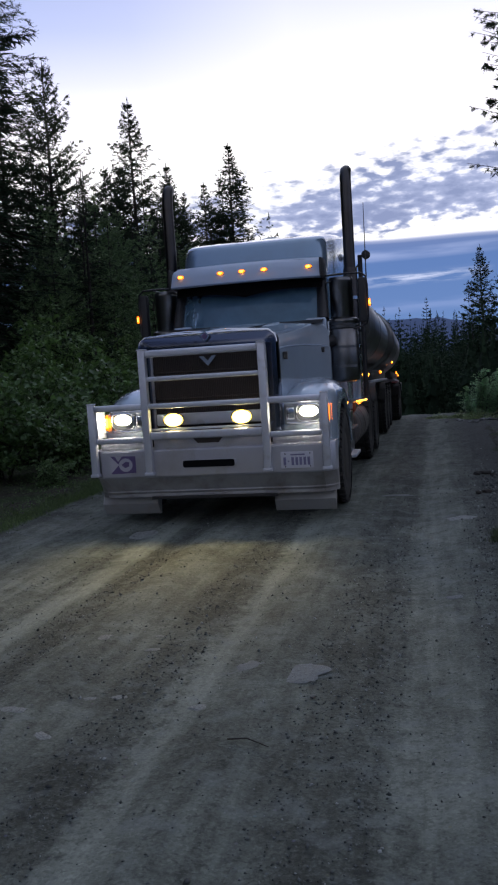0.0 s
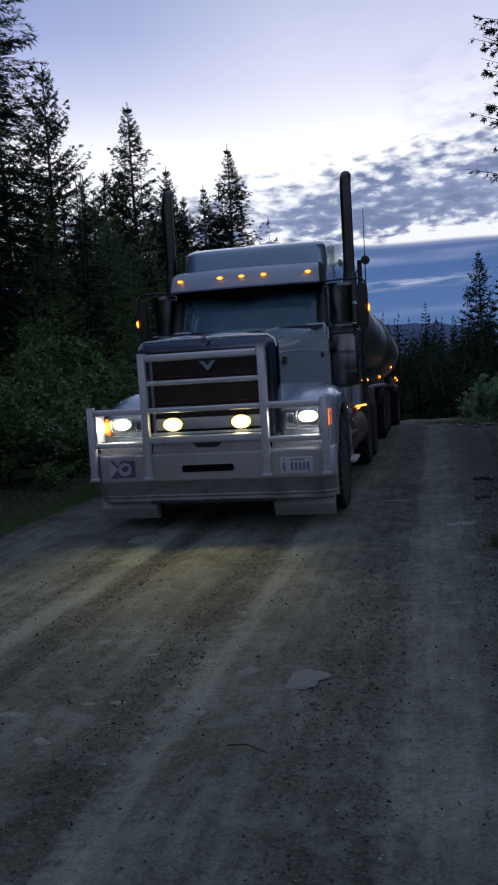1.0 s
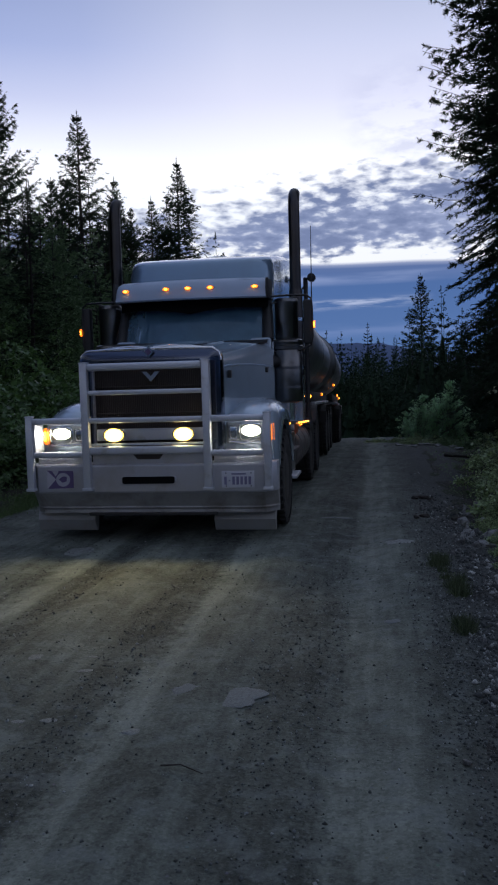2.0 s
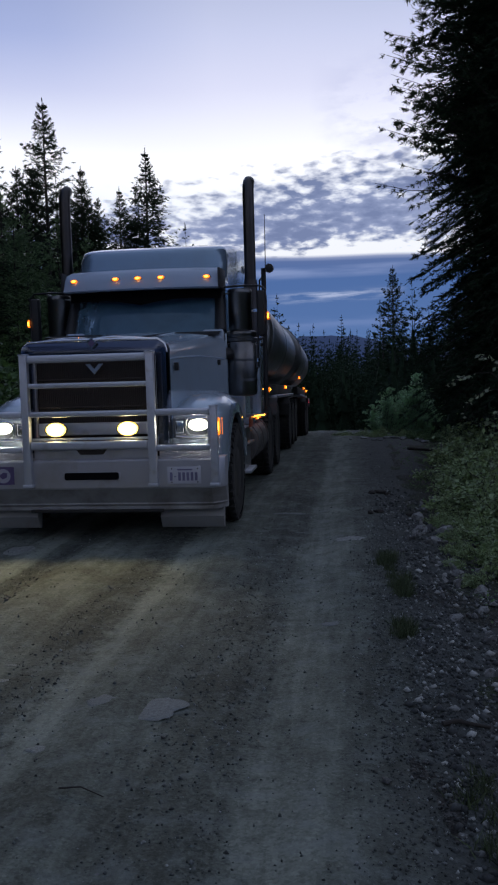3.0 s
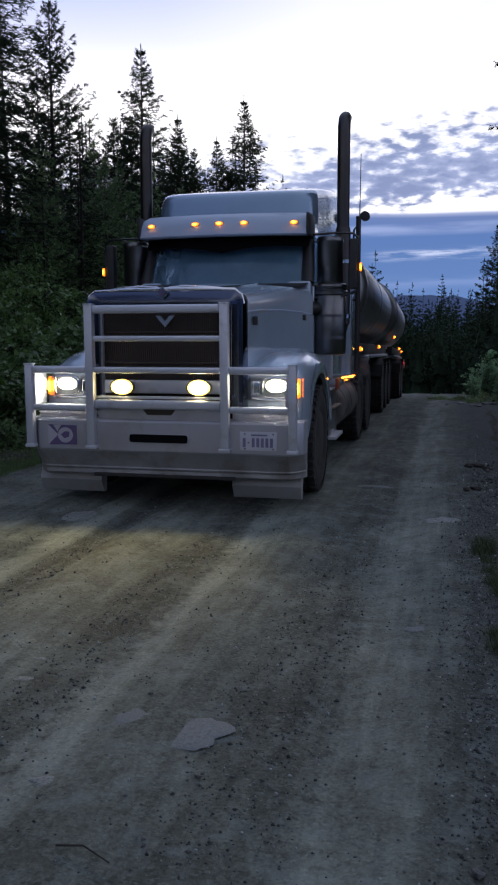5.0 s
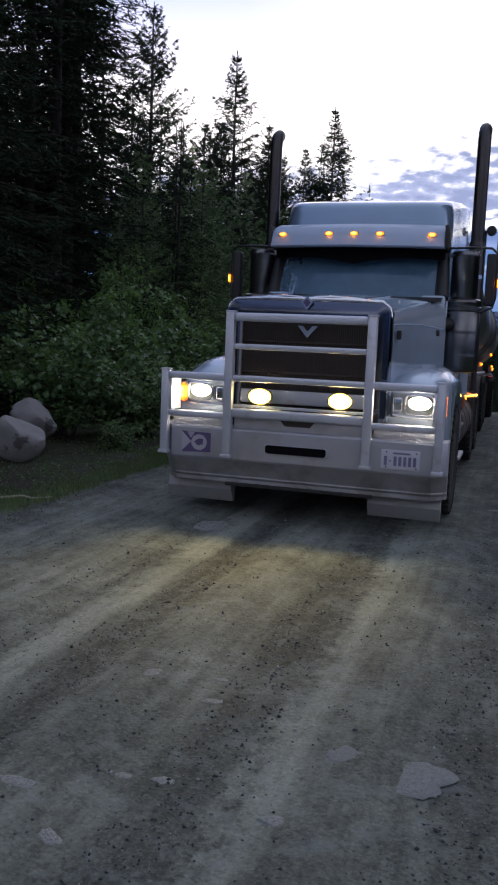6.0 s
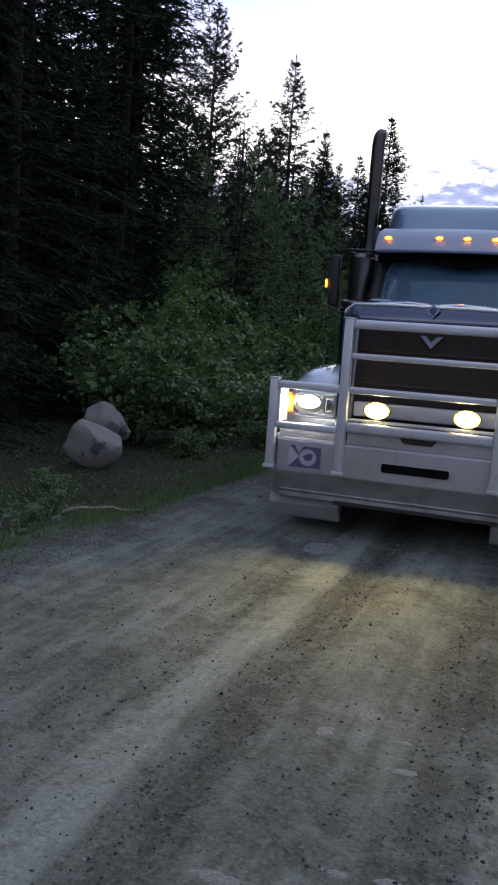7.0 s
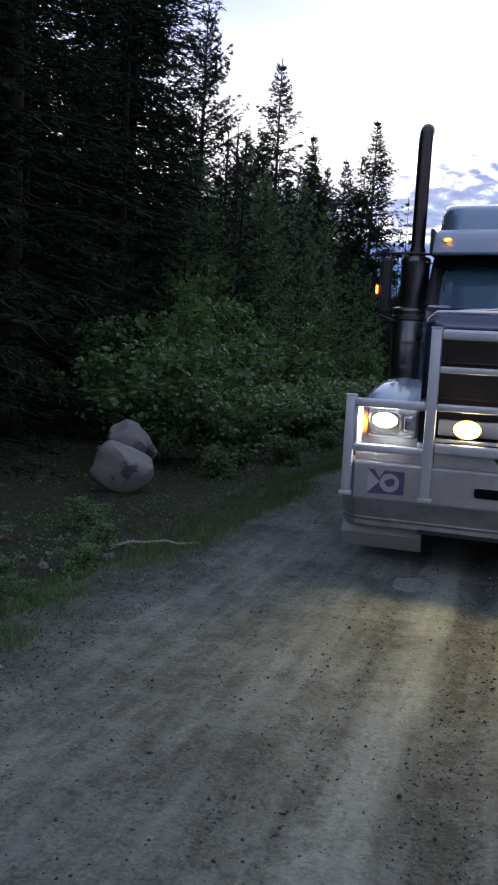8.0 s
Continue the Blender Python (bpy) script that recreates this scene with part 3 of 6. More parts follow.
def build_front():
    # bumper: flat face, lower part raked back, ends swept
    profile = [(0.30, 0.80), (0.06, 0.80), (0.03, 0.795), (0.02, 0.78), (0.02, 0.545), (0.024, 0.528), (0.034, 0.515), (0.30, 0.515)]
    apron = [(0.30, 0.514), (0.036, 0.514), (0.133, 0.378), (0.138, 0.366), (0.132, 0.356), (0.14, 0.346), (0.15, 0.335), (0.15, 0.30), (0.30, 0.30)]
    xs = [-1.255, -1.25, -1.235, -1.20, -1.14, -1.05, -0.6, 0, 0.6, 1.05, 1.14, 1.20, 1.235, 1.25, 1.255]
    bend = lambda x: 0.16 * max(0, (abs(x) - 1.08) / 0.175) ** 2.2
    bumper = part("bumper", loft([[(x, y + bend(x) * (1 if y < 0.2 else 0.4), z) for y, z in profile] for x in xs], closed=True), BUMPER, truck, "dusty aluminium bumper", 24)
    part("apron", loft([[(x, y + bend(x) * (1 if y < 0.2 else 0.4), z) for y, z in apron] for x in xs], closed=True), APRON, bumper, "raked lower edge of the bumper, shade and dirt in its colour", 24)
    slot = [(0.245 * sx + 0.02 * math.cos(a), 0.642 + 0.016 * sz + 0.02 * math.sin(a)) for sx, sz, a0 in ((1, 1, 0), (-1, 1, 90), (-1, -1, 180), (1, -1, 270)) for a in (radians(a0 + d) for d in (0, 30, 60, 90))]
    # no hole: the slot's inner darkness is painted on a flat plate
    part("slot", prism(slot, 0.008, place=Matrix.Translation((0, 0.018, 0))), SHADE, bumper, "tow slot as a flat plate, its depth's darkness in the colour")
    part("slot_lip", loft([[(x * k, y, 0.642 + (z - 0.642) * k) for x, z in slot] for k, y in ((1.0, 0.02), (1.01, 0.008), (1.05, 0.008), (1.07, 0.02))], closed=True, caps=False), BUMPER, bumper)
    part("bumper_lip", box(-0.66, 0.66, 0.125, 0.16, 0.275, 0.305, 0.01), CHASSIS, bumper)
    for s in (-1, 1):
        x0, x1 = (0.60, 1.215) if s > 0 else (-1.25, -0.64)
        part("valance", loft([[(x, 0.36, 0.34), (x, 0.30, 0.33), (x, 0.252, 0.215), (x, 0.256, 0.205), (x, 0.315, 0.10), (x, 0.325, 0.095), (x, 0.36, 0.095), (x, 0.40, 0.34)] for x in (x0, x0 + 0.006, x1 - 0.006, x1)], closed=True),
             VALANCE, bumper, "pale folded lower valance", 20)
    # bull bar
    for x, top, w in ((-0.607, 1.80, 0.038), (0.607, 1.80, 0.038), (-1.19, 1.285, 0.034), (1.19, 1.285, 0.034)):
        up = part("bull_bar_upright", box(x - w, x + w, -0.045, 0.03, 0.55, top, 0.014), ALU, truck, "flat-sided aluminium upright")
        part("cap", box(x - w - 0.004, x + w + 0.004, -0.049, 0.034, top - 0.006, top + 0.008, 0.005), ALU, up)
        part("foot", box(x - w - 0.012, x + w + 0.012, -0.05, 0.022, 0.545, 0.575, 0.006), ALU, up)
    rails = [(-0.57, 0.57, 1.757, 0.036, 0.03), (-0.57, 0.57, 1.507, 0.024, 0.022), (-0.57, 0.57, 1.237, 0.027, 0.025), (-0.57, 0.57, 0.940, 0.040, 0.03)]
    for s in (-1, 1):
        a, b = sorted((s * 0.644, s * 1.157))
        rails += [(a, b, 1.237, 0.032, 0.028), (a, b, 0.905, 0.028, 0.026)]
    for x0, x1, z, h, d in rails:
        part("bull_bar_rail", box(x0, x1, -0.01 - d, -0.01 + d, z - h, z + h, min(h, d) * 0.7, 3), ALU, truck, "rounded aluminium cross rail")
    for s in (-1, 1):
        for z in (1.0,):
            part("bull_bar_brace", sweep([(s * 0.607, 0.02, z), (s * 0.56, 0.30, z - 0.05)], 0.018, 8), ALU, truck)
    part("bumper_upstand", box(-0.57, 0.57, 0.055, 0.075, 0.80, 0.915, 0.004), BUMPER, bumper, "plain plate above the bumper")
    # flat plate in front; the recess's darkness is put into its colour
    part("upstand_recess", prism([(-0.16, 0.905), (0.16, 0.905), (0.11, 0.845), (-0.11, 0.845)], 0.006, place=Matrix.Translation((0, 0.051, 0))), GRILLE, bumper)
    for s in (-1, 1):
        part("bumper_upstand", box(*sorted((s * 0.645, s * 1.155)), 0.10, 0.12, 0.80, 0.885, 0.004), BUMPER, bumper)
    # back plates that hold the driving lamps and close the bar beside the headlights
    part("lamp_shelf", box(-0.57, 0.57, 0.04, 0.12, 0.985, 1.005, 0.004), ALU, truck)
    for s in (-1, 1):
        x0, x1 = sorted((s * 1.13, s * 1.156))
        part("side_plate", box(x0, x1, -0.02, 0.20, 0.93, 1.215, 0.003), ALU, truck, "bright plate beside the headlight")
    # number plate, unreadable bars
    plate = part("number_plate", box(0.732, 1.05, 0.010, 0.018, 0.562, 0.722, 0.004), PLATE, truck, "white number plate with dark bars")
    for i in range(7):
        x = 0.757 + i * 0.0395
        part("bar", box(x, x + 0.025, 0.006, 0.011, 0.592, 0.670) if i != 1 else box(x + 0.003, x + 0.019, 0.006, 0.011, 0.625, 0.636), INK, plate, smooth=0)
    part("bar", box(0.83, 0.97, 0.006, 0.011, 0.688, 0.702), INK, plate, smooth=0)
    for x in (0.775, 1.02):
        for z in (0.578, 0.704):
            part("screw", lathe([(0.004, 0.006), (0.011, 0.007)], "y", (x, 0, z), 10), BLACK, plate)
    # decal: plain shapes in its colours
    decal = part("decal", prism([(-1.035, 0.748), (-0.765, 0.742), (-0.765, 0.572), (-1.03, 0.565)], 0.004, place=Matrix.Translation((0, 0.016, 0))), DECAL_DARK, truck, "plum and white square decal")
    part("decal_shape", prism([(-1.035, 0.745), (-1.035, 0.568), (-0.945, 0.66)], 0.004, place=Matrix.Translation((0, 0.012, 0))), DECAL_PALE, decal, smooth=0)
    part("decal_shape", prism([(-0.985, 0.744), (-0.91, 0.744), (-0.948, 0.69)], 0.004, place=Matrix.Translation((0, 0.012, 0))), DECAL_PALE, decal, smooth=0)
    ring = lambda r: [(-0.872 + r * math.cos(a), 0.655 + r * 0.95 * math.sin(a)) for a in (2 * math.pi * k / 24 for k in range(24))]
    part("decal_shape", prism(ring(0.072), 0.004, place=Matrix.Translation((0, 0.012, 0))), DECAL_PALE, decal, smooth=0)
    part("decal_shape", prism([(-0.915, 0.66), (-0.87, 0.69), (-0.83, 0.685), (-0.835, 0.64), (-0.88, 0.625)], 0.004, place=Matrix.Translation((0, 0.009, 0))), DECAL_DARK, decal, smooth=0)
    # driving lamps between the rails
    for x in (-0.352, 0.352):
        oval = lambda r, y: [(x + 0.98 * r * math.cos(a), y, 1.085 + 0.66 * r * math.sin(a)) for a in (2 * math.pi * k / 32 for k in range(32))]
        lamp = part("driving_lamp", loft([oval(r, y) for y, r in ((0.20, 0.03), (0.19, 0.07), (0.14, 0.10), (0.08, 0.112), (0.07, 0.112), (0.072, 0.104), (0.10, 0.098))], closed=True), BLACK, truck, "oval black driving lamp, lit")
        part("lens", loft([oval(r, y) for y, r in ((0.085, 0.10), (0.070, 0.10), (0.064, 0.08), (0.062, 0.02))], closed=True), DRIVING_EDGE, lamp, "glowing yellow lens")
        part("bulb", loft([oval(r, y) for y, r in ((0.066, 0.082), (0.058, 0.078), (0.054, 0.05), (0.052, 0.01))], closed=True), DRIVING, lamp, "white-hot centre")
        part("bracket", box(x - 0.02, x + 0.02, 0.09, 0.13, 0.985, 1.03, 0.004), BLACK, lamp)


def build_nose():
    # grille shell and its slats
    def shell(k, y):
        pts = []
        for x, z in ((-0.70, 0.86), (-0.70, 1.80)):
            pts.append((x * k, y, z))
        for a in (165, 145, 125, 105):
            pts.append((k * (-0.60 + 0.105 * math.cos(radians(a))), y, 1.81 + (0.105 + 0.1 * (k - 1)) * math.sin(radians(a))))
        return pts + [(-x, yy, z) for x, yy, z in pts[::-1]]
    outer = [(1.03, 0.36), (1.035, 0.25), (1.02, 0.205), (0.99, 0.20)]
    inner = [[(x, y, z) for x, z in [(-0.615, 0.86), (-0.615, 1.76), (-0.61, 1.775), (-0.60, 1.785), (-0.59, 1.79), (-0.57, 1.795)]] for y in (0.205, 0.30)]
    inner = [s + [(-x, y, z) for x, y, z in s[::-1]] for s in inner]
    part("grille_shell", loft([shell(k, y) for k, y in outer] + inner), SHELL, truck, "dull chrome grille surround")
    part("grille_core", box(-0.61, 0.61, 0.31, 0.34, 0.84, 1.79), GRILLE, truck)
    for i in range(61):
        x = -0.585 + i * 0.0195
        part("grille_slat", box(x - 0.003, x + 0.003, 0.300, 0.312, 0.86, 1.785), GRILLE, truck, smooth=0)
    for z in (1.02, 1.29, 1.56):
        part("grille_bar", box(-0.61, 0.61, 0.283, 0.312, z - 0.007, z + 0.007, 0.003), GRILLE, truck)
    for s in (-1, 1):
        part("grille_edge", box(s * 0.598, s * 0.618, 0.255, 0.30, 0.87, 1.78, 0.004), ALU, truck, "bright edge strip of the grille")
    part("grille_crossplate", box(-0.57, 0.57, 0.20, 0.26, 1.02, 1.14, 0.015), ALU, truck)
    # plain chevron and diamond ornaments
    part("chevron", prism([(-0.088, 1.705), (-0.045, 1.705), (0, 1.655), (0.045, 1.705), (0.088, 1.705), (0, 1.605)], 0.02, place=Matrix.Translation((0, 0.25, 0))), VISOR, truck, "plain pale chevron", smooth=0)
    diamond = prism([(-0.055, 1.905), (0, 1.955), (0.055, 1.905), (0, 1.84)], 0.02, place=Matrix.Translation((0, 0.19, 0)))
    badge = part("hood_ornament", diamond, CHROME, truck, "plain chrome diamond", smooth=0)
    part("hood_ornament_face", prism([(-0.035, 1.902), (0, 1.935), (0.035, 1.902), (0, 1.862)], 0.024, place=Matrix.Translation((0, 0.188, 0))), DECAL_DARK, badge, smooth=0)
    for s in (-1, 1):
        part("hood_strip", sweep([(s * 0.05, 0.22, 1.945), (s * 0.20, 0.225, 1.952), (s * 0.42, 0.245, 1.945), (s * 0.62, 0.28, 1.925)], [0.012, 0.016, 0.012, 0.006], 8), CHROME, truck)
    part("shell_trim", sweep([(-0.715, 0.23, 1.80), (-0.70, 0.225, 1.88), (-0.64, 0.22, 1.922), (-0.3, 0.212, 1.932), (0.3, 0.212, 1.932), (0.64, 0.22, 1.922), (0.70, 0.225, 1.88), (0.715, 0.23, 1.80)], 0.016, 10), CHROME, truck, "bright metal edge over the grille")
    # hood: lofted from the shell back to the windscreen
    W = [(0.30, 0.70), (0.8, 0.735), (1.4, 0.80), (2.0, 0.915), (2.3, 0.985)]
    T = [(0.30, 1.915), (0.6, 1.95), (1.2, 1.99), (1.8, 2.045), (2.3, 2.10)]
    sections = []
    for y in (0.30, 0.33, 0.5, 0.8, 1.2, 1.6, 2.0, 2.3):
        w, t = lerp(W, y), lerp(T, y)
        half = [(w, 0.95), (w + 0.01, 1.30), (w + 0.004, t - 0.26), (w, t - 0.16), (w - 0.03, t - 0.085), (w - 0.10, t - 0.042), (w * 0.62, t - 0.02), (w * 0.25, t - 0.004), (0.07, t)]
        sections.append([(x, y, z) for x, z in half] + [(-x, y, z) for x, z in half[::-1]])
    hood = part("hood", loft(sections), PAINT, truck, "silver painted hood")
    for s in (-1, 1):
        part("hood_ridge", sweep([(s * (0.06 + 0.20 * (y - 0.34)), y, lerp(T, y) - 0.004) for y in (0.34, 0.6, 1.0, 1.4, 1.8, 2.1)], 0.014, 8), CHROME, hood, "thin chrome strip along the hood")
        part("hood_crease", sweep([(s * (lerp(W, y) + 0.002), y, z) for y, z in ((0.36, 1.735), (0.6, 1.75), (1.0, 1.765), (1.5, 1.775), (2.0, 1.765), (2.25, 1.75))], 0.009, 8), VISOR, hood)
        part("hood_latch", box(s * 0.75 - 0.02, s * 0.75 + 0.02, 0.50, 0.56, 1.62, 1.70, 0.008), BLACK, hood)
        part("hood_latch", box(s * 0.935 - 0.02, s * 0.935 + 0.02, 2.02, 2.10, 1.68, 1.74, 0.008), BLACK, hood)
        part("hood_marker", box(s * 0.60 - 0.012, s * 0.60 + 0.012, 1.5, 1.53, 1.985, 2.005, 0.004), CHROME, hood)
    # fenders with a real wheel arch
    for s in (-1, 1):
        top = [(0.36, 1.195), (0.45, 1.285), (0.65, 1.365), (1.0, 1.415), (1.4, 1.41), (1.75, 1.33), (1.95, 1.20), (2.08, 1.02)]
        sections = []
        for y in (0.36, 0.39, 0.45, 0.55, 0.68, 0.80, 0.95, 1.1, 1.28, 1.45, 1.6, 1.75, 1.88, 1.97, 2.08):
            t = lerp(top, y)
            d = abs(y - 1.28)
            low = 0.53 + math.sqrt(0.64**2 - d**2) if d < 0.63 else 0.62
            low = min(low, t - 0.14)
            out = 1.235 - 0.06 * max(0, (0.6 - y) / 0.24) ** 2
            sections.append([(s * x, y, z) for x, z in ((0.70, t - 0.10), (0.76, t - 0.05), (0.85, t - 0.01), (0.97, t), (1.08, t - 0.018), (1.16, t - 0.06), (out - 0.02, t - 0.13), (out, (t + low) / 2 - 0.02), (out, low), (out - 0.04, low))])
        fender = part("fender", loft(sections), PAINT, truck, "silver rounded front fender")
        x0, x1 = sorted((s * 0.70, s * 1.205))
        part("fender_front", box(x0, x1, 0.362, 0.42, 0.78, 1.16, 0.03, 3), PAINT, fender)
        part("splash_guard", box(s * 0.78, s * 1.2, 2.02, 2.06, 0.45, 1.10, 0.01), BLACK, fender)
        # headlight
        light = part("headlight", box(*sorted((s * 0.735, s * 1.125)), 0.325, 0.37, 0.965, 1.185, 0.02, 3), DULL_CHROME, truck, "rectangular headlight in a chrome housing, lit")
        cx = s * 0.985
        rim = [(cx + 0.118 * math.copysign(abs(math.cos(a)) ** 0.55, math.cos(a)), 1.078 + 0.083 * math.copysign(abs(math.sin(a)) ** 0.55, math.sin(a))) for a in (2 * math.pi * k / 28 for k in range(28))]
        part("bezel", loft([[(cx + (x - cx) * k, y, 1.078 + (z - 1.078) * k) for x, z in rim] for k, y in ((1.09, 0.328), (1.09, 0.306), (1.0, 0.302), (0.94, 0.322))], closed=True, caps=False), CHROME, light)
        part("reflector", loft([[(cx + (x - cx) * k, y, 1.078 + (z - 1.078) * k) for x, z in rim] for k, y in ((0.94, 0.322), (0.7, 0.3235), (0.1, 0.324))], closed=True), DULL_CHROME, light)
        oval = [(cx + 0.096 * math.cos(a), 1.092 + 0.056 * math.sin(a)) for a in (2 * math.pi * k / 24 for k in range(24))]
        part("lamp", loft([[(cx + (x - cx) * k, y, 1.097 + (z - 1.097) * k) for x, z in oval] for k, y in ((1.0, 0.320), (0.9, 0.312), (0.5, 0.306), (0.1, 0.304))], closed=True), BEAM, light, "white-hot lamp")
        part("corner_lamp", box(*sorted((s * 0.76, s * 0.845)), 0.312, 0.33, 1.01, 1.14, 0.02, 3), CHROME, light)
        part("lower_lip", sweep([(s * 0.77, 0.31, 0.985), (s * 0.9, 0.30, 0.972), (s * 1.10, 0.305, 0.975)], 0.011, 8), CHROME, light)
        turn = part("turn_signal", loft([[(s * 1.150, y, z) for y, z in ((0.345, 0.985), (0.325, 1.0), (0.325, 1.14), (0.345, 1.155))], [(s * 1.184, y, z) for y, z in ((0.37, 0.985), (0.335, 1.0), (0.335, 1.14), (0.37, 1.155))],
                                         [(s * 1.205, y, z) for y, z in ((0.45, 0.99), (0.42, 1.0), (0.42, 1.14), (0.45, 1.15))]]), AMBER, light, "amber turn signal")
        part("bulb", lathe([(0.0, 0.006), (0.01, 0.014), (0.05, 0.017), (0.09, 0.014), (0.1, 0.006)], "z", (s * 1.168, 0.325, 1.02), 10), AMBER_HOT, light)


def build_cab():
    lower = box(-0.97, 0.97, 2.26, 3.45, 0.80, 2.11, 0.04, 3)
    cab = part("cab", lower, PAINT, truck, "silver cab body")
    for s in (-1, 1):
        part("door", box(*sorted((s * 0.965, s * 0.985)), 2.42, 3.35, 0.95, 2.06, 0.008), PAINT, cab)
        part("door_handle", box(*sorted((s * 0.98, s * 1.01)), 3.15, 3.30, 1.62, 1.66, 0.008), CHROME, cab)
        part("pillar", sweep([(s * 0.925, 2.34, 2.08), (s * 0.91, 2.48, 2.36), (s * 0.89, 2.62, 2.66)], [0.075, 0.07, 0.065], 10), BLACK, cab, "dark windscreen pillar")
        part("rear_pillar", box(*sorted((s * 0.90, s * 0.97)), 3.30, 3.45, 2.08, 2.66, 0.02), PAINT, cab)
        glass = part("side_glass", prism([(2.40, 2.11), (3.31, 2.11), (3.31, 2.60), (2.66, 2.60)], 0.008, place=Matrix.Translation((s * 0.945, 0, 0)) @ Matrix.Rotation(radians(90), 4, "Z")), GLASS, cab, "dark side window", smooth=0)
        glass.visible_shadow = False
    # one gently curved windscreen
    row = [(0.0, 2.15), (0.3, 2.165), (0.6, 2.215), (0.80, 2.28), (0.93, 2.36)]
    row = [(-x, y) for x, y in row[:0:-1]] + row
    pane = part("windshield", loft([[(x, y0, 2.075), (x * 0.985, y0 + 0.13, 2.36), (x * 0.965, y0 + 0.27, 2.66)] for x, y0 in row]), GLASS, cab, "blue-grey windscreen, partly reflecting, sky tone in its film", 80)
    pane.visible_shadow = False
    part("cowl", loft([[(x, y, z) for x in (-0.95, -0.5, 0, 0.5, 0.95)] for y, z in ((2.02, 2.03), (2.14, 2.078), (2.40, 2.08))]), BLACK, cab)
    # inside: dash, seats and the curtain behind them
    part("dash", box(-0.9, 0.9, 2.42, 2.75, 1.85, 2.09, 0.05, 3), BLACK, cab)
    part("curtain", box(-0.9, 0.9, 3.36, 3.40, 1.6, 2.66), CURTAIN, cab, "grey curtain behind the seats")
    for s in (-1, 1):
        seat = part("seat", box(s * 0.45 - 0.24, s * 0.45 + 0.24, 3.05, 3.2, 1.7, 2.42, 0.06, 3), CURTAIN, cab)
        part("headrest", box(s * 0.45 - 0.12, s * 0.45 + 0.12, 3.06, 3.16, 2.42, 2.56, 0.04, 3), CURTAIN, seat)
    part("steering_wheel", lathe([(0.0, 0.19), (0.012, 0.205), (0.025, 0.205), (0.037, 0.19), (0.025, 0.178), (0.012, 0.178)], "y", (0.45, 2.78, 2.02), 24), BLACK, cab)
    # black strip with a V-shaped lower edge, put in for the visor's shade
    for s in (-1, 1):
        part("sun_shade", loft([[(s * x, 2.16 + 0.20 * (x / 0.93) ** 2 + d, z) for z, d in ((low, 0.03), (2.60, 0.10))] for x, low in ((0.0, 2.415), (0.2, 2.45), (0.4, 2.475), (0.6, 2.485), (0.93, 2.48))]), SHADE, cab, "black strip standing in for the visor's shade")
    # visor
    def visor(u):
        return [(u * w, y + 0.13 * u * u, z) for w, y, z in ((0.955, 2.36, 2.60), (0.955, 2.07, 2.585), (0.955, 2.055, 2.60), (0.945, 2.09, 2.70), (0.925, 2.16, 2.79), (0.90, 2.30, 2.845), (0.90, 2.5, 2.86))]
    us = [-1, -0.97, -0.85, -0.6, -0.3, 0, 0.3, 0.6, 0.85, 0.97, 1]
    shade = part("visor", loft([visor(u) for u in us]), VISOR, truck, "pale drop visor over the windscreen")
    for s in (-1, 1):
        part("visor_end", box(*sorted((s * 0.93, s * 0.965)), 2.18, 2.60, 2.585, 2.82, 0.012), BLACK, shade)
    for x in (-0.80, -0.272, 0.0, 0.272, 0.80):
        y = 2.105 + 0.13 * (x / 0.95) ** 2
        lamp = part("clearance_lamp", lathe([(0.03, 0.052), (-0.005, 0.05), (-0.018, 0.045)], "y", (x, y, 2.718), 16), DULL_CHROME, truck, "oval amber clearance lamp, lit")
        for v in lamp.data.vertices:
            v.co.z = 2.718 + (v.co.z - 2.718) * 0.55
        lens = part("lens", lathe([(-0.012, 0.046), (-0.026, 0.038), (-0.034, 0.02), (-0.036, 0.004)], "y", (x, y, 2.718), 16), AMBER, lamp)
        glow = part("bulb", lathe([(-0.024, 0.026), (-0.038, 0.022), (-0.044, 0.006)], "y", (x, y, 2.718), 12), AMBER_HOT, lamp)
        for o in (lens, glow):
            for v in o.data.vertices:
                v.co.z = 2.718 + (v.co.z - 2.718) * 0.5
    # low cab roof with rounded shoulders, then the raised cap with its bluff front and round corners
    sections = []
    for y in (2.30, 2.40, 2.6, 2.9, 3.2, 3.45):
        top = lerp([(2.30, 2.83), (2.45, 2.865), (2.9, 2.90), (3.45, 2.90)], y)
        row = []
        for k in range(33):
            c, sn = math.cos(math.pi * k / 32), math.sin(math.pi * k / 32)
            row.append((0.955 * math.copysign(abs(c) ** 0.42, c), y, 2.60 + (top - 2.60) * max(sn, 0) ** 0.42))
        sections.append(row)
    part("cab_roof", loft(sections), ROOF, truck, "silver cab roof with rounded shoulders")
    T = [(2.5, 3.03), (2.75, 3.135), (3.0, 3.185), (3.3, 3.235), (3.7, 3.285), (4.1, 3.33), (4.5, 3.355), (4.9, 3.35), (5.05, 3.33)]

    def plan(h, inset):
        """The cap's outline at a share h of its height."""
        front, wide, back = 2.585 + 0.17 * h**1.2 + inset, 0.955 - inset, 5.06 - inset
        pts = []
        for k in range(15):
            a = radians(90 * k / 14)
            pts.append((wide - 0.24 + 0.24 * math.sin(a), front + 0.30 - 0.30 * math.cos(a)))
        pts += [(wide + 0.035, 3.25), (wide + 0.075, 3.7), (wide + 0.095, 4.3), (wide + 0.095, back - 0.08), (wide + 0.02, back)]
        pts = [(0.0, front)] + [(x * 0.25, front) for x in (1.0, 2.0)] + pts
        ring = pts + [(-x, y) for x, y in pts[::-1][:-1]]
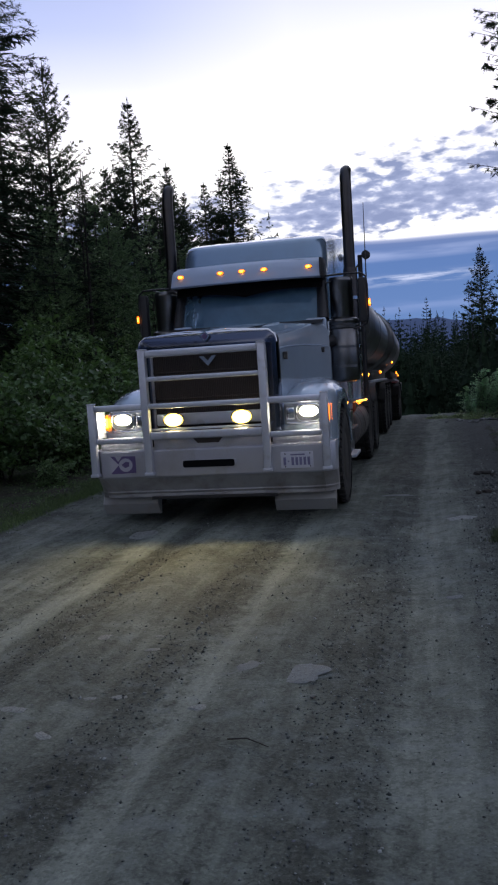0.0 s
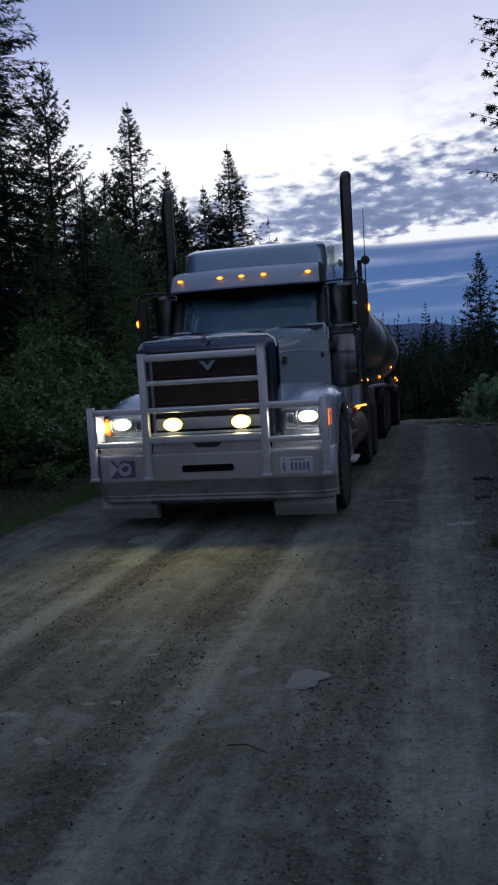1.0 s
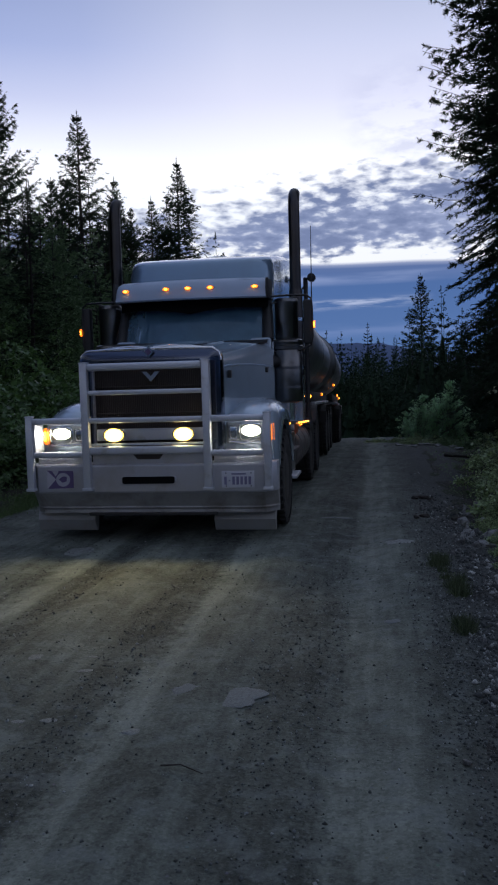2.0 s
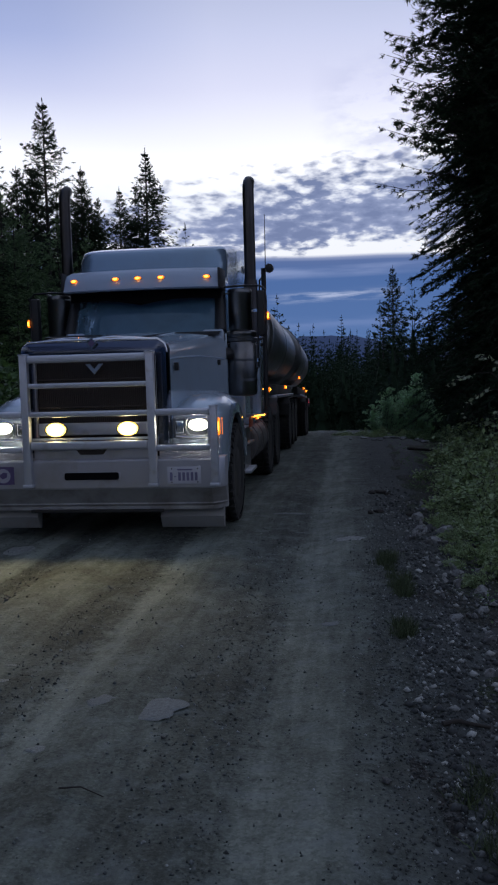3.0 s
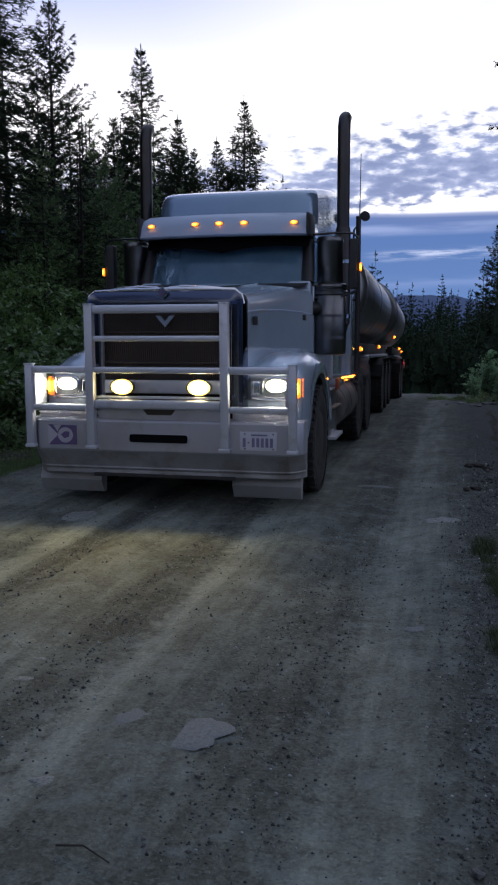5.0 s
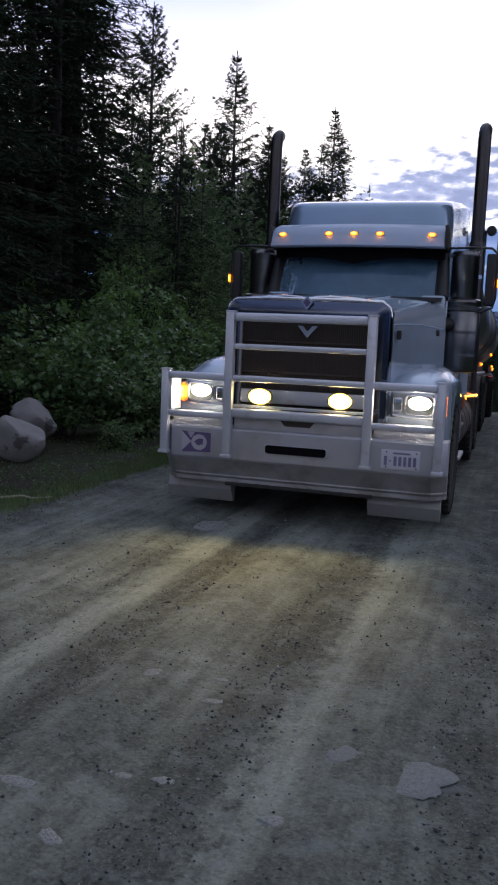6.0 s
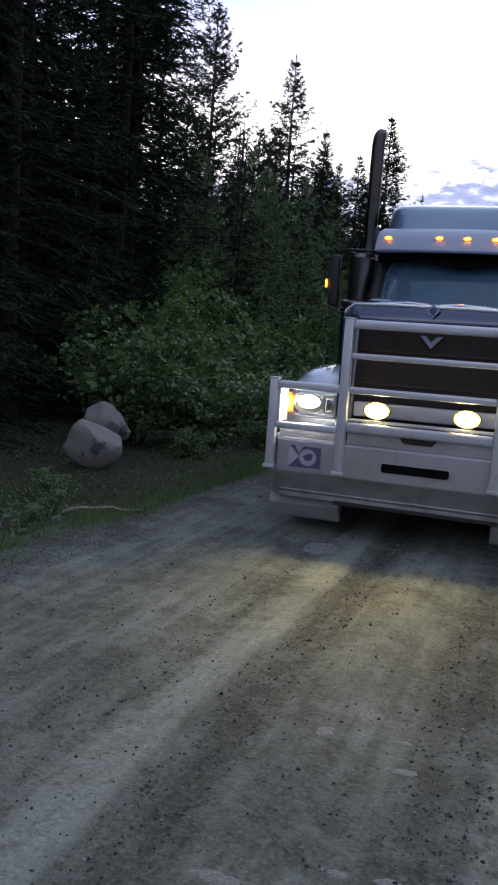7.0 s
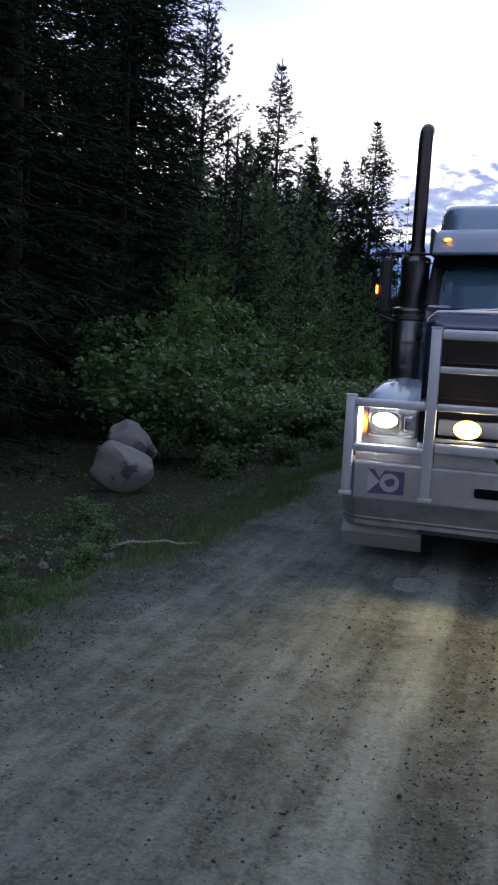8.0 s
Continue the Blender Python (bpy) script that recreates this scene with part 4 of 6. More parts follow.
        return [(x, y, 2.62 + (lerp(T, y) - 2.62) * h) for x, y in ring]
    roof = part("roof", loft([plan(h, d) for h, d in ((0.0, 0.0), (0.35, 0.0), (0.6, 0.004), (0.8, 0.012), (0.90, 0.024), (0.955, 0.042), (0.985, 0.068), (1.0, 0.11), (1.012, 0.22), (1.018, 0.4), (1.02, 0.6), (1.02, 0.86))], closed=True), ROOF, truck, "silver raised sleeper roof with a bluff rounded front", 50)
    part("roof_vent", lathe([(3.36, 0.24), (3.42, 0.22), (3.455, 0.16), (3.465, 0.02)], "z", (-0.1, 4.75, 0), 20), PAINT, roof)
    part("sleeper", box(-1.06, 1.06, 3.44, 5.04, 0.95, 2.60, 0.05, 3), PAINT, truck, "silver sleeper compartment")
    for s in (-1, 1):
        part("side_fairing", box(*sorted((s * 1.05, s * 1.12)), 4.86, 5.32, 0.95, 2.75, 0.02), PAINT, truck, "pale rear side fairing")


def build_sides():
    for s in (-1, 1):
        # air cleaner
        cleaner = part("air_cleaner", lathe([(1.30, 0.12), (1.315, 0.168), (1.34, 0.182), (1.95, 0.182), (1.96, 0.175)], "z", (s * 1.14, 2.57, 0), 32), CLEANER, truck, "dark smoked chrome air cleaner")
        part("cleaner_cap", lathe([(1.955, 0.177), (1.965, 0.198), (2.00, 0.20), (2.01, 0.186), (2.04, 0.186), (2.05, 0.194), (2.075, 0.192), (2.09, 0.16), (2.095, 0.01)], "z", (s * 1.14, 2.57, 0), 32), CLEANER, cleaner)
        part("cleaner_pipe", lathe([(2.085, 0.13), (2.10, 0.142), (2.52, 0.142), (2.535, 0.148), (2.57, 0.148), (2.59, 0.135), (2.60, 0.04)], "z", (s * 1.135, 2.58, 0), 32), CLEANER, cleaner)
        for z in (1.48, 1.72):
            part("cleaner_band", lathe([(z, 0.183), (z, 0.188), (z + 0.03, 0.188), (z + 0.03, 0.183)], "z", (s * 1.14, 2.57, 0), 32), CLEANER, cleaner)
        part("intake_pipe", sweep([(s * 1.05, 2.5, 1.80), (s * 0.98, 2.42, 1.82), (s * 0.90, 2.3, 1.80)], 0.075, 14), BLACK, cleaner)
        # exhaust stack with a turned-back tip
        stack = part("exhaust_pipe", sweep([(s * 0.95, 3.16, 1.42), (s * 1.10, 3.16, 1.45), (s * 1.18, 3.16, 1.53)] + [(s * 1.205, 3.16, z) for z in (1.65, 2.0, 2.6, 3.2, 3.84)] + [(s * 1.205, 3.16 + 0.16 * (1 - math.cos(a)), 3.84 + 0.18 * math.sin(a)) for a in (0.25, 0.5, 0.8, 1.1, 1.35)], 0.073, 24), STACK, truck, "dark smoked exhaust stack with turned-back tip")
        part("heat_shield", lathe([(1.64, 0.08), (1.65, 0.09), (2.70, 0.09), (2.76, 0.082)], "z", (s * 1.205, 3.16, 0), 28), STACK, stack)
        for z in (1.72, 2.35):
            part("stack_clamp", lathe([(z, 0.09), (z, 0.097), (z + 0.04, 0.097), (z + 0.04, 0.09)], "z", (s * 1.205, 3.16, 0), 28), CHROME, stack)
        part("grab_rail", sweep([(s * 1.14, 3.06, 1.70), (s * 1.18, 3.02, 1.75), (s * 1.18, 3.02, 2.45), (s * 1.14, 3.06, 2.5)], 0.014, 8), CHROME, stack)
        # mirror on bent arms
        mirror = part("mirror", box(*sorted((s * 1.355, s * 1.455)), 2.43, 2.54, 2.02, 2.56, 0.025, 3), BLACK, truck, "tall black mirror on bent arms")
        part("mirror_glass", box(*sorted((s * 1.365, s * 1.445)), 2.539, 2.546, 2.06, 2.52, 0.003), CHROME, mirror)
        part("mirror_arm", sweep([(s * 0.95, 2.44, 2.61), (s * 1.2, 2.45, 2.622), (s * 1.40, 2.455, 2.615), (s * 1.455, 2.46, 2.57), (s * 1.465, 2.46, 2.45), (s * 1.465, 2.46, 2.1), (s * 1.44, 2.46, 2.0), (s * 1.32, 2.47, 1.955), (s * 1.1, 2.46, 1.93), (s * 0.96, 2.44, 1.93)], 0.013, 8), STACK, mirror, "bent steel mirror arm")
        part("mirror_brace", sweep([(s * 0.96, 2.50, 2.53), (s * 1.15, 2.47, 2.57), (s * 1.28, 2.46, 2.62)], 0.010, 8), DULL_CHROME, mirror)
        part("marker_lamp", box(*sorted((s * 1.476, s * 1.50)), 2.43, 2.46, 2.21, 2.30, 0.008), AMBER, mirror, "slim amber marker lamp")
        part("marker_bulb", box(*sorted((s * 1.482, s * 1.494)), 2.424, 2.432, 2.23, 2.28, 0.003), AMBER_HOT, mirror)
        # fuel tank, steps and steel boxes
        tank = part("fuel_tank", lathe([(3.30, 0.02), (3.30, 0.26), (3.315, 0.30), (3.34, 0.31), (5.02, 0.31), (5.045, 0.30), (5.06, 0.26), (5.06, 0.02)], "y", (s * 0.90, 0, 0.64), 32), DIRTY, truck, "dusty aluminium fuel tank")
        for y in (3.6, 4.2, 4.8):
            part("tank_strap", lathe([(y, 0.31), (y, 0.318), (y + 0.05, 0.318), (y + 0.05, 0.31)], "y", (s * 0.90, 0, 0.64), 32), DIRTY, tank)
        part("skirt", box(*sorted((s * 1.0, s * 1.13)), 3.46, 5.70, 0.90, 0.985, 0.012), PAINT, truck, "painted skirt rail with marker lamps")
        step = part("cab_step", box(*sorted((s * 0.78, s * 1.215)), 2.62, 3.27, 0.335, 0.375, 0.008), ALU, truck, "chequered aluminium step")
        part("step_box", box(*sorted((s * 0.75, s * 1.14)), 2.55, 3.26, 0.375, 0.90, 0.02), DULL_CHROME, step, "dull polished battery box")
        part("upper_step", box(*sorted((s * 0.95, s * 1.20)), 2.60, 3.26, 0.68, 0.71, 0.006), DIRTY, step)
    for i in range(1, 6):
        y = 3.75 + i * 0.34
        marker = part("side_marker", box(1.13, 1.148, y, y + 0.13, 0.925, 0.955, 0.006), AMBER, truck, "amber side marker lamp, lit")
        part("bulb", box(1.146, 1.154, y + 0.035, y + 0.095, 0.932, 0.948, 0.003), AMBER_HOT, marker)
    strip = part("marker_strip", box(1.06, 1.33, 3.45, 3.48, 0.985, 1.035, 0.008), DULL_CHROME, truck, "short strip of lit amber bulbs")
    for i in range(5):
        part("bulb", box(1.175 + i * 0.03, 1.197 + i * 0.03, 3.435, 3.451, 0.993 + i * 0.005, 1.011 + i * 0.005, 0.004), AMBER_HOT, strip)
    # added panel, no real reflector: the turn signal's glow is in its colour
    part("reflector", box(1.19, 1.203, 2.70, 3.05, 0.90, 1.03, 0.005), AMBER_DULL, truck, "added panel with the turn signal's glow in its colour")
    part("aerial", sweep([(1.45, 2.62, 2.58), (1.45, 2.66, 3.0), (1.45, 2.70, 3.49)], [0.009, 0.006, 0.004], 6), BLACK, truck, "thin whip aerial")
    rack = part("rack_post", sweep([(1.19, 5.02, 1.0), (1.19, 5.02, 3.13)], 0.035, 12), BLACK, truck, "black rack post behind the sleeper")
    part("work_lamp", lathe([(4.90, 0.03), (4.905, 0.062), (4.99, 0.066), (5.03, 0.04)], "y", (1.285, 0, 3.12), 20), BLACK, rack, "round black work lamp")
    part("work_lamp_arm", sweep([(1.19, 5.0, 3.11), (1.285, 4.98, 3.12)], 0.018, 8), BLACK, rack)
    part("rack_bar", sweep([(-1.15, 5.06, 2.0), (1.19, 5.06, 2.0)], 0.02, 8), BLACK, rack)
    part("rack_brace", sweep([(1.12, 5.02, 2.62), (1.13, 5.02, 2.95), (1.19, 5.02, 3.02)], 0.014, 8), BLACK, rack)
    # chassis
    part("frame", box(-0.43, 0.43, 0.45, 7.6, 0.62, 0.95, 0.02), CHASSIS, truck)
    part("engine_pan", box(-0.62, 0.62, 0.45, 2.3, 0.50, 0.98, 0.08), CHASSIS, truck)
    part("front_axle", sweep([(-1.0, 1.28, 0.5), (-0.7, 1.28, 0.42), (0.7, 1.28, 0.42), (1.0, 1.28, 0.5)], 0.06, 10), CHASSIS, truck)
    for y in (5.45, 6.75):
        part("drive_axle", sweep([(-0.95, y, 0.52), (0.95, y, 0.52)], 0.09, 12), CHASSIS, truck)
    part("deck_plate", box(-0.45, 0.45, 5.1, 7.4, 0.955, 0.98, 0.004), ALU, truck)


def tyre_mesh(width, lugs):
    """A tyre about the x axis with shoulder, grooves and tread blocks."""
    h = width / 2
    prof = [(-h + 0.02, 0.29), (-h, 0.33), (-h, 0.45), (-h + 0.02, 0.50), (-h + 0.045, 0.512)]
    groove = [(-0.07, 0.512), (-0.068, 0.498), (-0.056, 0.498), (-0.054, 0.514), (0.054, 0.514), (0.056, 0.498), (0.068, 0.498), (0.07, 0.512)]
    prof += groove + [(h - 0.045, 0.512), (h - 0.02, 0.50), (h, 0.45), (h, 0.33), (h - 0.02, 0.29)]
    bm = lathe(prof, "x", (0, 0, 0), 40)
    for k in range(lugs):
        turn = Matrix.Rotation(2 * math.pi * k / lugs, 4, "X")
        for x0, x1 in ((-h - 0.004, -0.075), (-0.05, 0.05), (0.075, h + 0.004)):
            ring = [turn @ Vector((x, y, z)) for x, y, z in ((x0, -0.030, 0.465 if abs(x0) > 0.1 else 0.50), (x1, -0.030, 0.465 if abs(x1) > 0.1 else 0.50), (x1, 0.030, 0.465 if abs(x1) > 0.1 else 0.50), (x0, 0.030, 0.465 if abs(x0) > 0.1 else 0.50), (x0 * 0.97, -0.025, 0.526), (x1 * 0.97, -0.025, 0.526), (x1 * 0.97, 0.025, 0.526), (x0 * 0.97, 0.025, 0.526))]
            v = [bm.verts.new(p) for p in ring]
            for f in ((4, 5, 6, 7), (0, 1, 5, 4), (1, 2, 6, 5), (2, 3, 7, 6), (3, 0, 4, 7)):
                bm.faces.new([v[i] for i in f])
    return mesh_of("tyre", bm, RUBBER, 35)


TYRE = tyre_mesh(0.28, 36)
RIM = mesh_of("rim", lathe([(-0.12, 0.30), (-0.13, 0.285), (-0.05, 0.27), (0.03, 0.25), (0.035, 0.14), (0.06, 0.13), (0.10, 0.11), (0.105, 0.02)], "x", (0, 0, 0), 32), DULL_CHROME)
HUB = mesh_of("wheel", lathe([(-0.13, 0.25), (-0.11, 0.288), (0.11, 0.288), (0.13, 0.25)], "x", (0, 0, 0), 24), CHASSIS)


def wheel(parent, x, y, z=0.522):
    hub = part("wheel", HUB, None, parent)
    hub.matrix_basis = Matrix.Translation((x, y, z)) @ (Matrix.Rotation(math.pi, 4, "Z") if x < 0 else Matrix.Identity(4))
    part("tyre", TYRE, None, hub)
    part("rim", RIM, None, hub)


build_front()
build_nose()
build_cab()
build_sides()
for s in (-1, 1):
    wheel(truck, s * 1.10, 1.28)
    for y in (5.45, 6.75):
        wheel(truck, s * 1.06, y)
        wheel(truck, s * 0.76, y)
    part("mud_guard", loft([[(s * x, 6.75 + 0.62 * math.cos(a), 0.53 + 0.62 * math.sin(a)) for x in (0.66, 1.22)] for a in (radians(d) for d in range(35, 150, 10))]), BLACK, truck)


# ---- tank trailers, following the road down the crest ----
def tank_trailer(y0, length, axles, marks, tail):
    slope = math.atan2(float(fall(y0 + length)) - float(fall(y0)), length)
    t = thing("tank_trailer", "dull aluminium tank trailer with amber marker lamps", "trailer", pose(0, y0, float(fall(y0 + length * 0.5)) - math.tan(slope) * length * 0.5, math.degrees(slope), 0, 0.8), "tank trailers")
    ring = lambda y, k, dz=0.0: [(1.20 * k * math.cos(a), y, 2.22 + dz + 0.93 * k * math.sin(a)) for a in (2 * math.pi * i / 48 for i in range(48))]
    part("tank", loft([ring(y, k) for y, k in ((0.0, 0.05), (0.01, 0.5), (0.05, 0.8), (0.12, 0.94), (0.22, 1.0), (length - 0.22, 1.0), (length - 0.12, 0.94), (length - 0.05, 0.8), (length - 0.01, 0.5), (length, 0.05))], closed=True), TANK, t, "dull aluminium tank shell")
    for y in np.linspace(0.24, length - 0.24, 3):
        part("tank_band", loft([ring(y - 0.04, 1.0), ring(y - 0.035, 1.006), ring(y + 0.035, 1.006), ring(y + 0.04, 1.0)], closed=True, caps=False), TANK, t)
    part("catwalk", box(-0.28, 0.28, 0.5, length - 0.5, 3.13, 3.19, 0.01), ALU, t)
    for y in np.linspace(1.2, length - 1.2, 3):
        part("hatch", lathe([(3.17, 0.26), (3.24, 0.26), (3.26, 0.22), (3.27, 0.05)], "z", (0, y, 0), 20), ALU, t)
    part("frame", box(-0.45, 0.45, 0.1, length - 0.1, 0.95, 1.34, 0.02), CHASSIS, t)
    for s in (-1, 1):
        part("hose_tray", box(*sorted((s * 0.86, s * 1.14)), 1.6, length - 0.4, 1.13, 1.19, 0.02), ALU, t, "pale side tray")
        part("side_skirt", box(*sorted((s * 0.95, s * 1.08)), 0.25, length - 0.2, 1.19, 1.38, 0.02), CHASSIS, t)
        for y in axles:
            wheel(t, s * 1.06, y)
            wheel(t, s * 0.76, y)
        part("mud_flap", box(*sorted((s * 0.68, s * 1.2)), axles[-1] + 0.66, axles[-1] + 0.675, 0.15, 0.95, 0.003), BLACK, t)
        part("fender", loft([[(s * x, y, z) for x in (0.68, 1.22)] for y, z in ((axles[0] - 0.64, 0.75), (axles[0] - 0.6, 0.98), (axles[0] - 0.45, 1.10), (axles[-1] + 0.45, 1.10), (axles[-1] + 0.6, 0.98), (axles[-1] + 0.64, 0.75))]), CHASSIS, t, "dark wheel cover")
        for y, z in marks:
            lamp = part("marker_lamp", lathe([(0.0, 0.036), (0.025, 0.035), (0.036, 0.024), (0.04, 0.005)], "x", (0, 0, 0), 14), AMBER, t, "round amber marker lamp, lit")
            lamp.matrix_basis = Matrix.Translation((s * 1.09, y, z)) @ (Matrix.Rotation(math.pi, 4, "Z") if s < 0 else Matrix.Identity(4))
            part("bulb", lathe([(0.032, 0.022), (0.042, 0.018), (0.046, 0.004)], "x", (0, 0, 0), 10), AMBER_HOT, lamp)
    for y in axles:
        part("axle", sweep([(-0.95, y, 0.52), (0.95, y, 0.52)], 0.07, 10), CHASSIS, t)
    if tail:
        part("rear_bumper", box(-1.2, 1.2, length - 0.1, length + 0.02, 0.85, 1.12, 0.015), ALU, t)
        for s in (-1, 1):
            for x in (1.0, 1.14):
                part("tail_lamp", box(*sorted((s * (x - 0.05), s * (x + 0.05))), length - 0.13, length + 0.03, 0.94, 1.04, 0.01), RED, t, "red tail lamp, lit")
    else:
        for s in (-1, 1):
            part("landing_leg", box(*sorted((s * 0.55, s * 0.68)), 1.2, 1.34, 0.35, 1.1, 0.01), CHASSIS, t)
            part("brace", sweep([(s * 0.6, 1.3, 0.9), (s * 0.4, 2.0, 1.1)], 0.03, 8), CHASSIS, t)


tank_trailer(6.15, 7.7, (4.6, 5.9, 7.2), ((0.22, 1.29), (4.55, 1.34)), False)
tank_trailer(14.2, 5.6, (2.6, 3.9), ((0.6, 1.62), (3.6, 1.40), (5.3, 1.35)), True)


# ---- lamp light: headlights low on the road, warm driving lamps ----
def beam(name, at, target, watts, colour, size, blend):
    lamp = bpy.data.lights.new(name, "SPOT")
    lamp.energy, lamp.color, lamp.spot_size, lamp.spot_blend, lamp.shadow_soft_size = watts, colour, radians(size), blend, 0.05
    new(name, lamp).matrix_world = look(at, target)


for s in (-1, 1):
    beam("headlight_beam", (s * 0.985, 0.27, 1.09), (s * 1.0, -7.0, 0.1), 32, (1.0, 0.96, 0.84), 110, 1.0)
    beam("driving_beam", (s * 0.352, 0.035, 1.085), (s * 0.55, -2.0, -0.1), 62, (1.0, 0.76, 0.32), 66, 1.0)


# ---- plants ----
def blades(rng, at, way, long, wide, lean):
    """Thin triangles at the points, along the ways, each turned off its way at random. Returns vertices and triangles."""
    n = len(at)
    off = rng.normal(size=(n, 3))
    off -= way * (off * way).sum(1, keepdims=True)
    off /= np.linalg.norm(off, axis=1, keepdims=True) + 1e-9
    tip = way + off * lean
    tip /= np.linalg.norm(tip, axis=1, keepdims=True)
    side = np.cross(tip, rng.normal(size=(n, 3)))
    side /= np.linalg.norm(side, axis=1, keepdims=True) + 1e-9
    L = np.asarray(long * rng.uniform(0.7, 1.25, n))[:, None]
    wide = np.broadcast_to(np.asarray(wide, float), (n,))[:, None]
    v = np.stack([at - side * wide, at + side * wide, at + tip * L], 1).reshape(-1, 3)
    return v, np.arange(3 * n).reshape(-1, 3)


def sticks(a, b, r0, r1):
    """Three-sided sticks from a to b."""
    n = len(a)
    way = b - a
    way /= np.linalg.norm(way, axis=1, keepdims=True) + 1e-9
    u = np.cross(way, np.array([0.3, 0.5, 0.8]))
    u /= np.linalg.norm(u, axis=1, keepdims=True) + 1e-9
    w = np.cross(way, u)
    rings = []
    for p, r in ((a, r0), (b, r1)):
        r = np.broadcast_to(np.asarray(r, float), (n,))[:, None]
        for k in range(3):
            c, s = math.cos(2 * math.pi * k / 3), math.sin(2 * math.pi * k / 3)
            rings.append(p + (u * c + w * s) * r)
    v = np.stack(rings, 1).reshape(-1, 3)
    base = (np.arange(n) * 6)[:, None]
    tris = np.concatenate([np.stack([base[:, 0] + i, base[:, 0] + j, base[:, 0] + j + 3], -1) for i, j in ((0, 1), (1, 2), (2, 0))] + [np.stack([base[:, 0] + i, base[:, 0] + j + 3, base[:, 0] + i + 3], -1) for i, j in ((0, 1), (1, 2), (2, 0))])
    return v, tris


def joined(pieces):
    vs, ts, k = [], [], 0
    for v, t in pieces:
        vs.append(v)
        ts.append(t + k)
        k += len(v)
    return np.concatenate(vs), np.concatenate(ts)


def trunk_mesh(name, rng, height, radius, lean=0.02):
    k = np.linspace(0, 1, 9)
    bend = np.cumsum(rng.normal(0, lean, (9, 2)), 0) * height * 0.05
    bend -= bend[0]
    pts = [(bend[i, 0], bend[i, 1], height * k[i] - (0.3 if i == 0 else 0)) for i in range(9)]
    return mesh_of(name, sweep(pts, [max(0.012, radius * (1 - 0.95 * q)) * (1.35 if i == 0 else 1) for i, q in enumerate(k)], 10), BARK), np.array(pts)


def conifer(seed, height, base, reach, whorls, per, twigs, tufts, droop, rise, mat, blade=(0.13, 0.012), shape=0.85, sparse=0.0, label="", radius=None, leader=0.5, spread_of=(0.55, 1.2), twig_of=1.0, segs=3, brush=0.012, lean=0.55, ends=0.0):
    """A conifer: trunk, limbs in whorls, twigs off the limbs and needle blades off the twigs."""
    rng = np.random.default_rng(seed)
    tree = thing("conifer_tree", label, "tree", group="forest trees")
    me, spine = trunk_mesh("trunk", rng, height, radius or height * 0.013)
    part("trunk", me, None, tree)
    A, B, RA, NP, NW, NL, TQ, TW = [], [], [], [], [], [], [], []
    for i in range(whorls):
        f = (i + rng.uniform(-0.3, 0.3)) / whorls
        f = min(max(f, 0), 0.965)
        z = base + (height - base) * f
        core = np.array([np.interp(z, spine[:, 2], spine[:, 0]), np.interp(z, spine[:, 2], spine[:, 1]), z])
        for _ in range(max(2, int(per * rng.uniform(0.6, 1.3)))):
            if rng.random() < sparse:
                continue
            a = rng.uniform(0, 2 * math.pi)
            L = reach * ((1 - f) ** shape) * min(1.0, (1 - f) / 0.22) ** 0.35 * rng.uniform(*spread_of) + 0.05
            out = np.array([math.cos(a), math.sin(a), 0.0])
            side = np.array([-math.sin(a), math.cos(a), 0.0])
            lift = rise * (0.4 + f) + 0.7 * f**5 + rng.normal(0, 0.08)
            curve = lambda s: core + out * (L * s)[:, None] + np.stack([0 * s, 0 * s, L * (lift * s - droop * (1 - 0.6 * f) * s**1.5 + 0.22 * s**3)], -1)
            s = np.linspace(0, 1, segs + 1)
            P = curve(s)
            A.append(P[:-1])
            B.append(P[1:])
            RA.append(np.linspace(1, 0.35, segs) * (0.004 + 0.007 * L))
            n = max(3, int(twigs * (0.5 + 0.5 * L / max(reach, 0.1))))
            st = rng.uniform(0.12, 1.0, n) ** 0.8
            Q = curve(st)
            sign = rng.choice([-1.0, 1.0], n)[:, None]
            way = out * 0.75 + side * sign * rng.uniform(0.3, 1.0, (n, 1)) + np.array([0, 0, 1]) * rng.normal(-0.05 - 0.4 * droop, 0.22, (n, 1))
            way /= np.linalg.norm(way, axis=1, keepdims=True)
            tl = twig_of * min(1.0, 0.35 + L) * (0.13 + 0.30 * L * (1.05 - st))[:, None] * rng.uniform(0.6, 1.2, (n, 1))
            TQ.append(Q)
            TW.append(way * tl)
            u = rng.uniform(ends, 1.03, (n, tufts))
            NP.append((Q[:, None] + way[:, None] * tl[:, None] * u[..., None]).reshape(-1, 3))
            NW.append(np.repeat(way, tufts, 0))
            m = max(3, int(tufts * 0.8))
            NL.append(np.full(n * tufts + m, min(1.0, 0.4 + 0.9 * L)))
            e = rng.uniform(0.3, 1.0, m)
            NP.append(curve(e))
            NW.append(np.repeat(out[None] + np.array([[0, 0, 0.3]]), m, 0))
    tip = np.array([spine[-1]])
    n = 26
    drop = leader * rng.random((n, 1)) ** 0.8
    top = blades(rng, tip - np.array([0, 0, 1]) * drop, np.repeat(np.array([[0, 0, 1.0]]), n, 0), 0.13, 0.018, 0.25 + 0.5 * drop)
    limbs = sticks(np.concatenate(A), np.concatenate(B), np.concatenate(RA), np.concatenate(RA) * 0.6)
    TQ, TW = np.concatenate(TQ), np.concatenate(TW)
    long = np.linalg.norm(TW, axis=1)
    twig = blades(rng, TQ, TW / long[:, None], 1.0, 0.006, 0.02)
    twig[0].reshape(-1, 3, 3)[:, 2] = TQ + TW
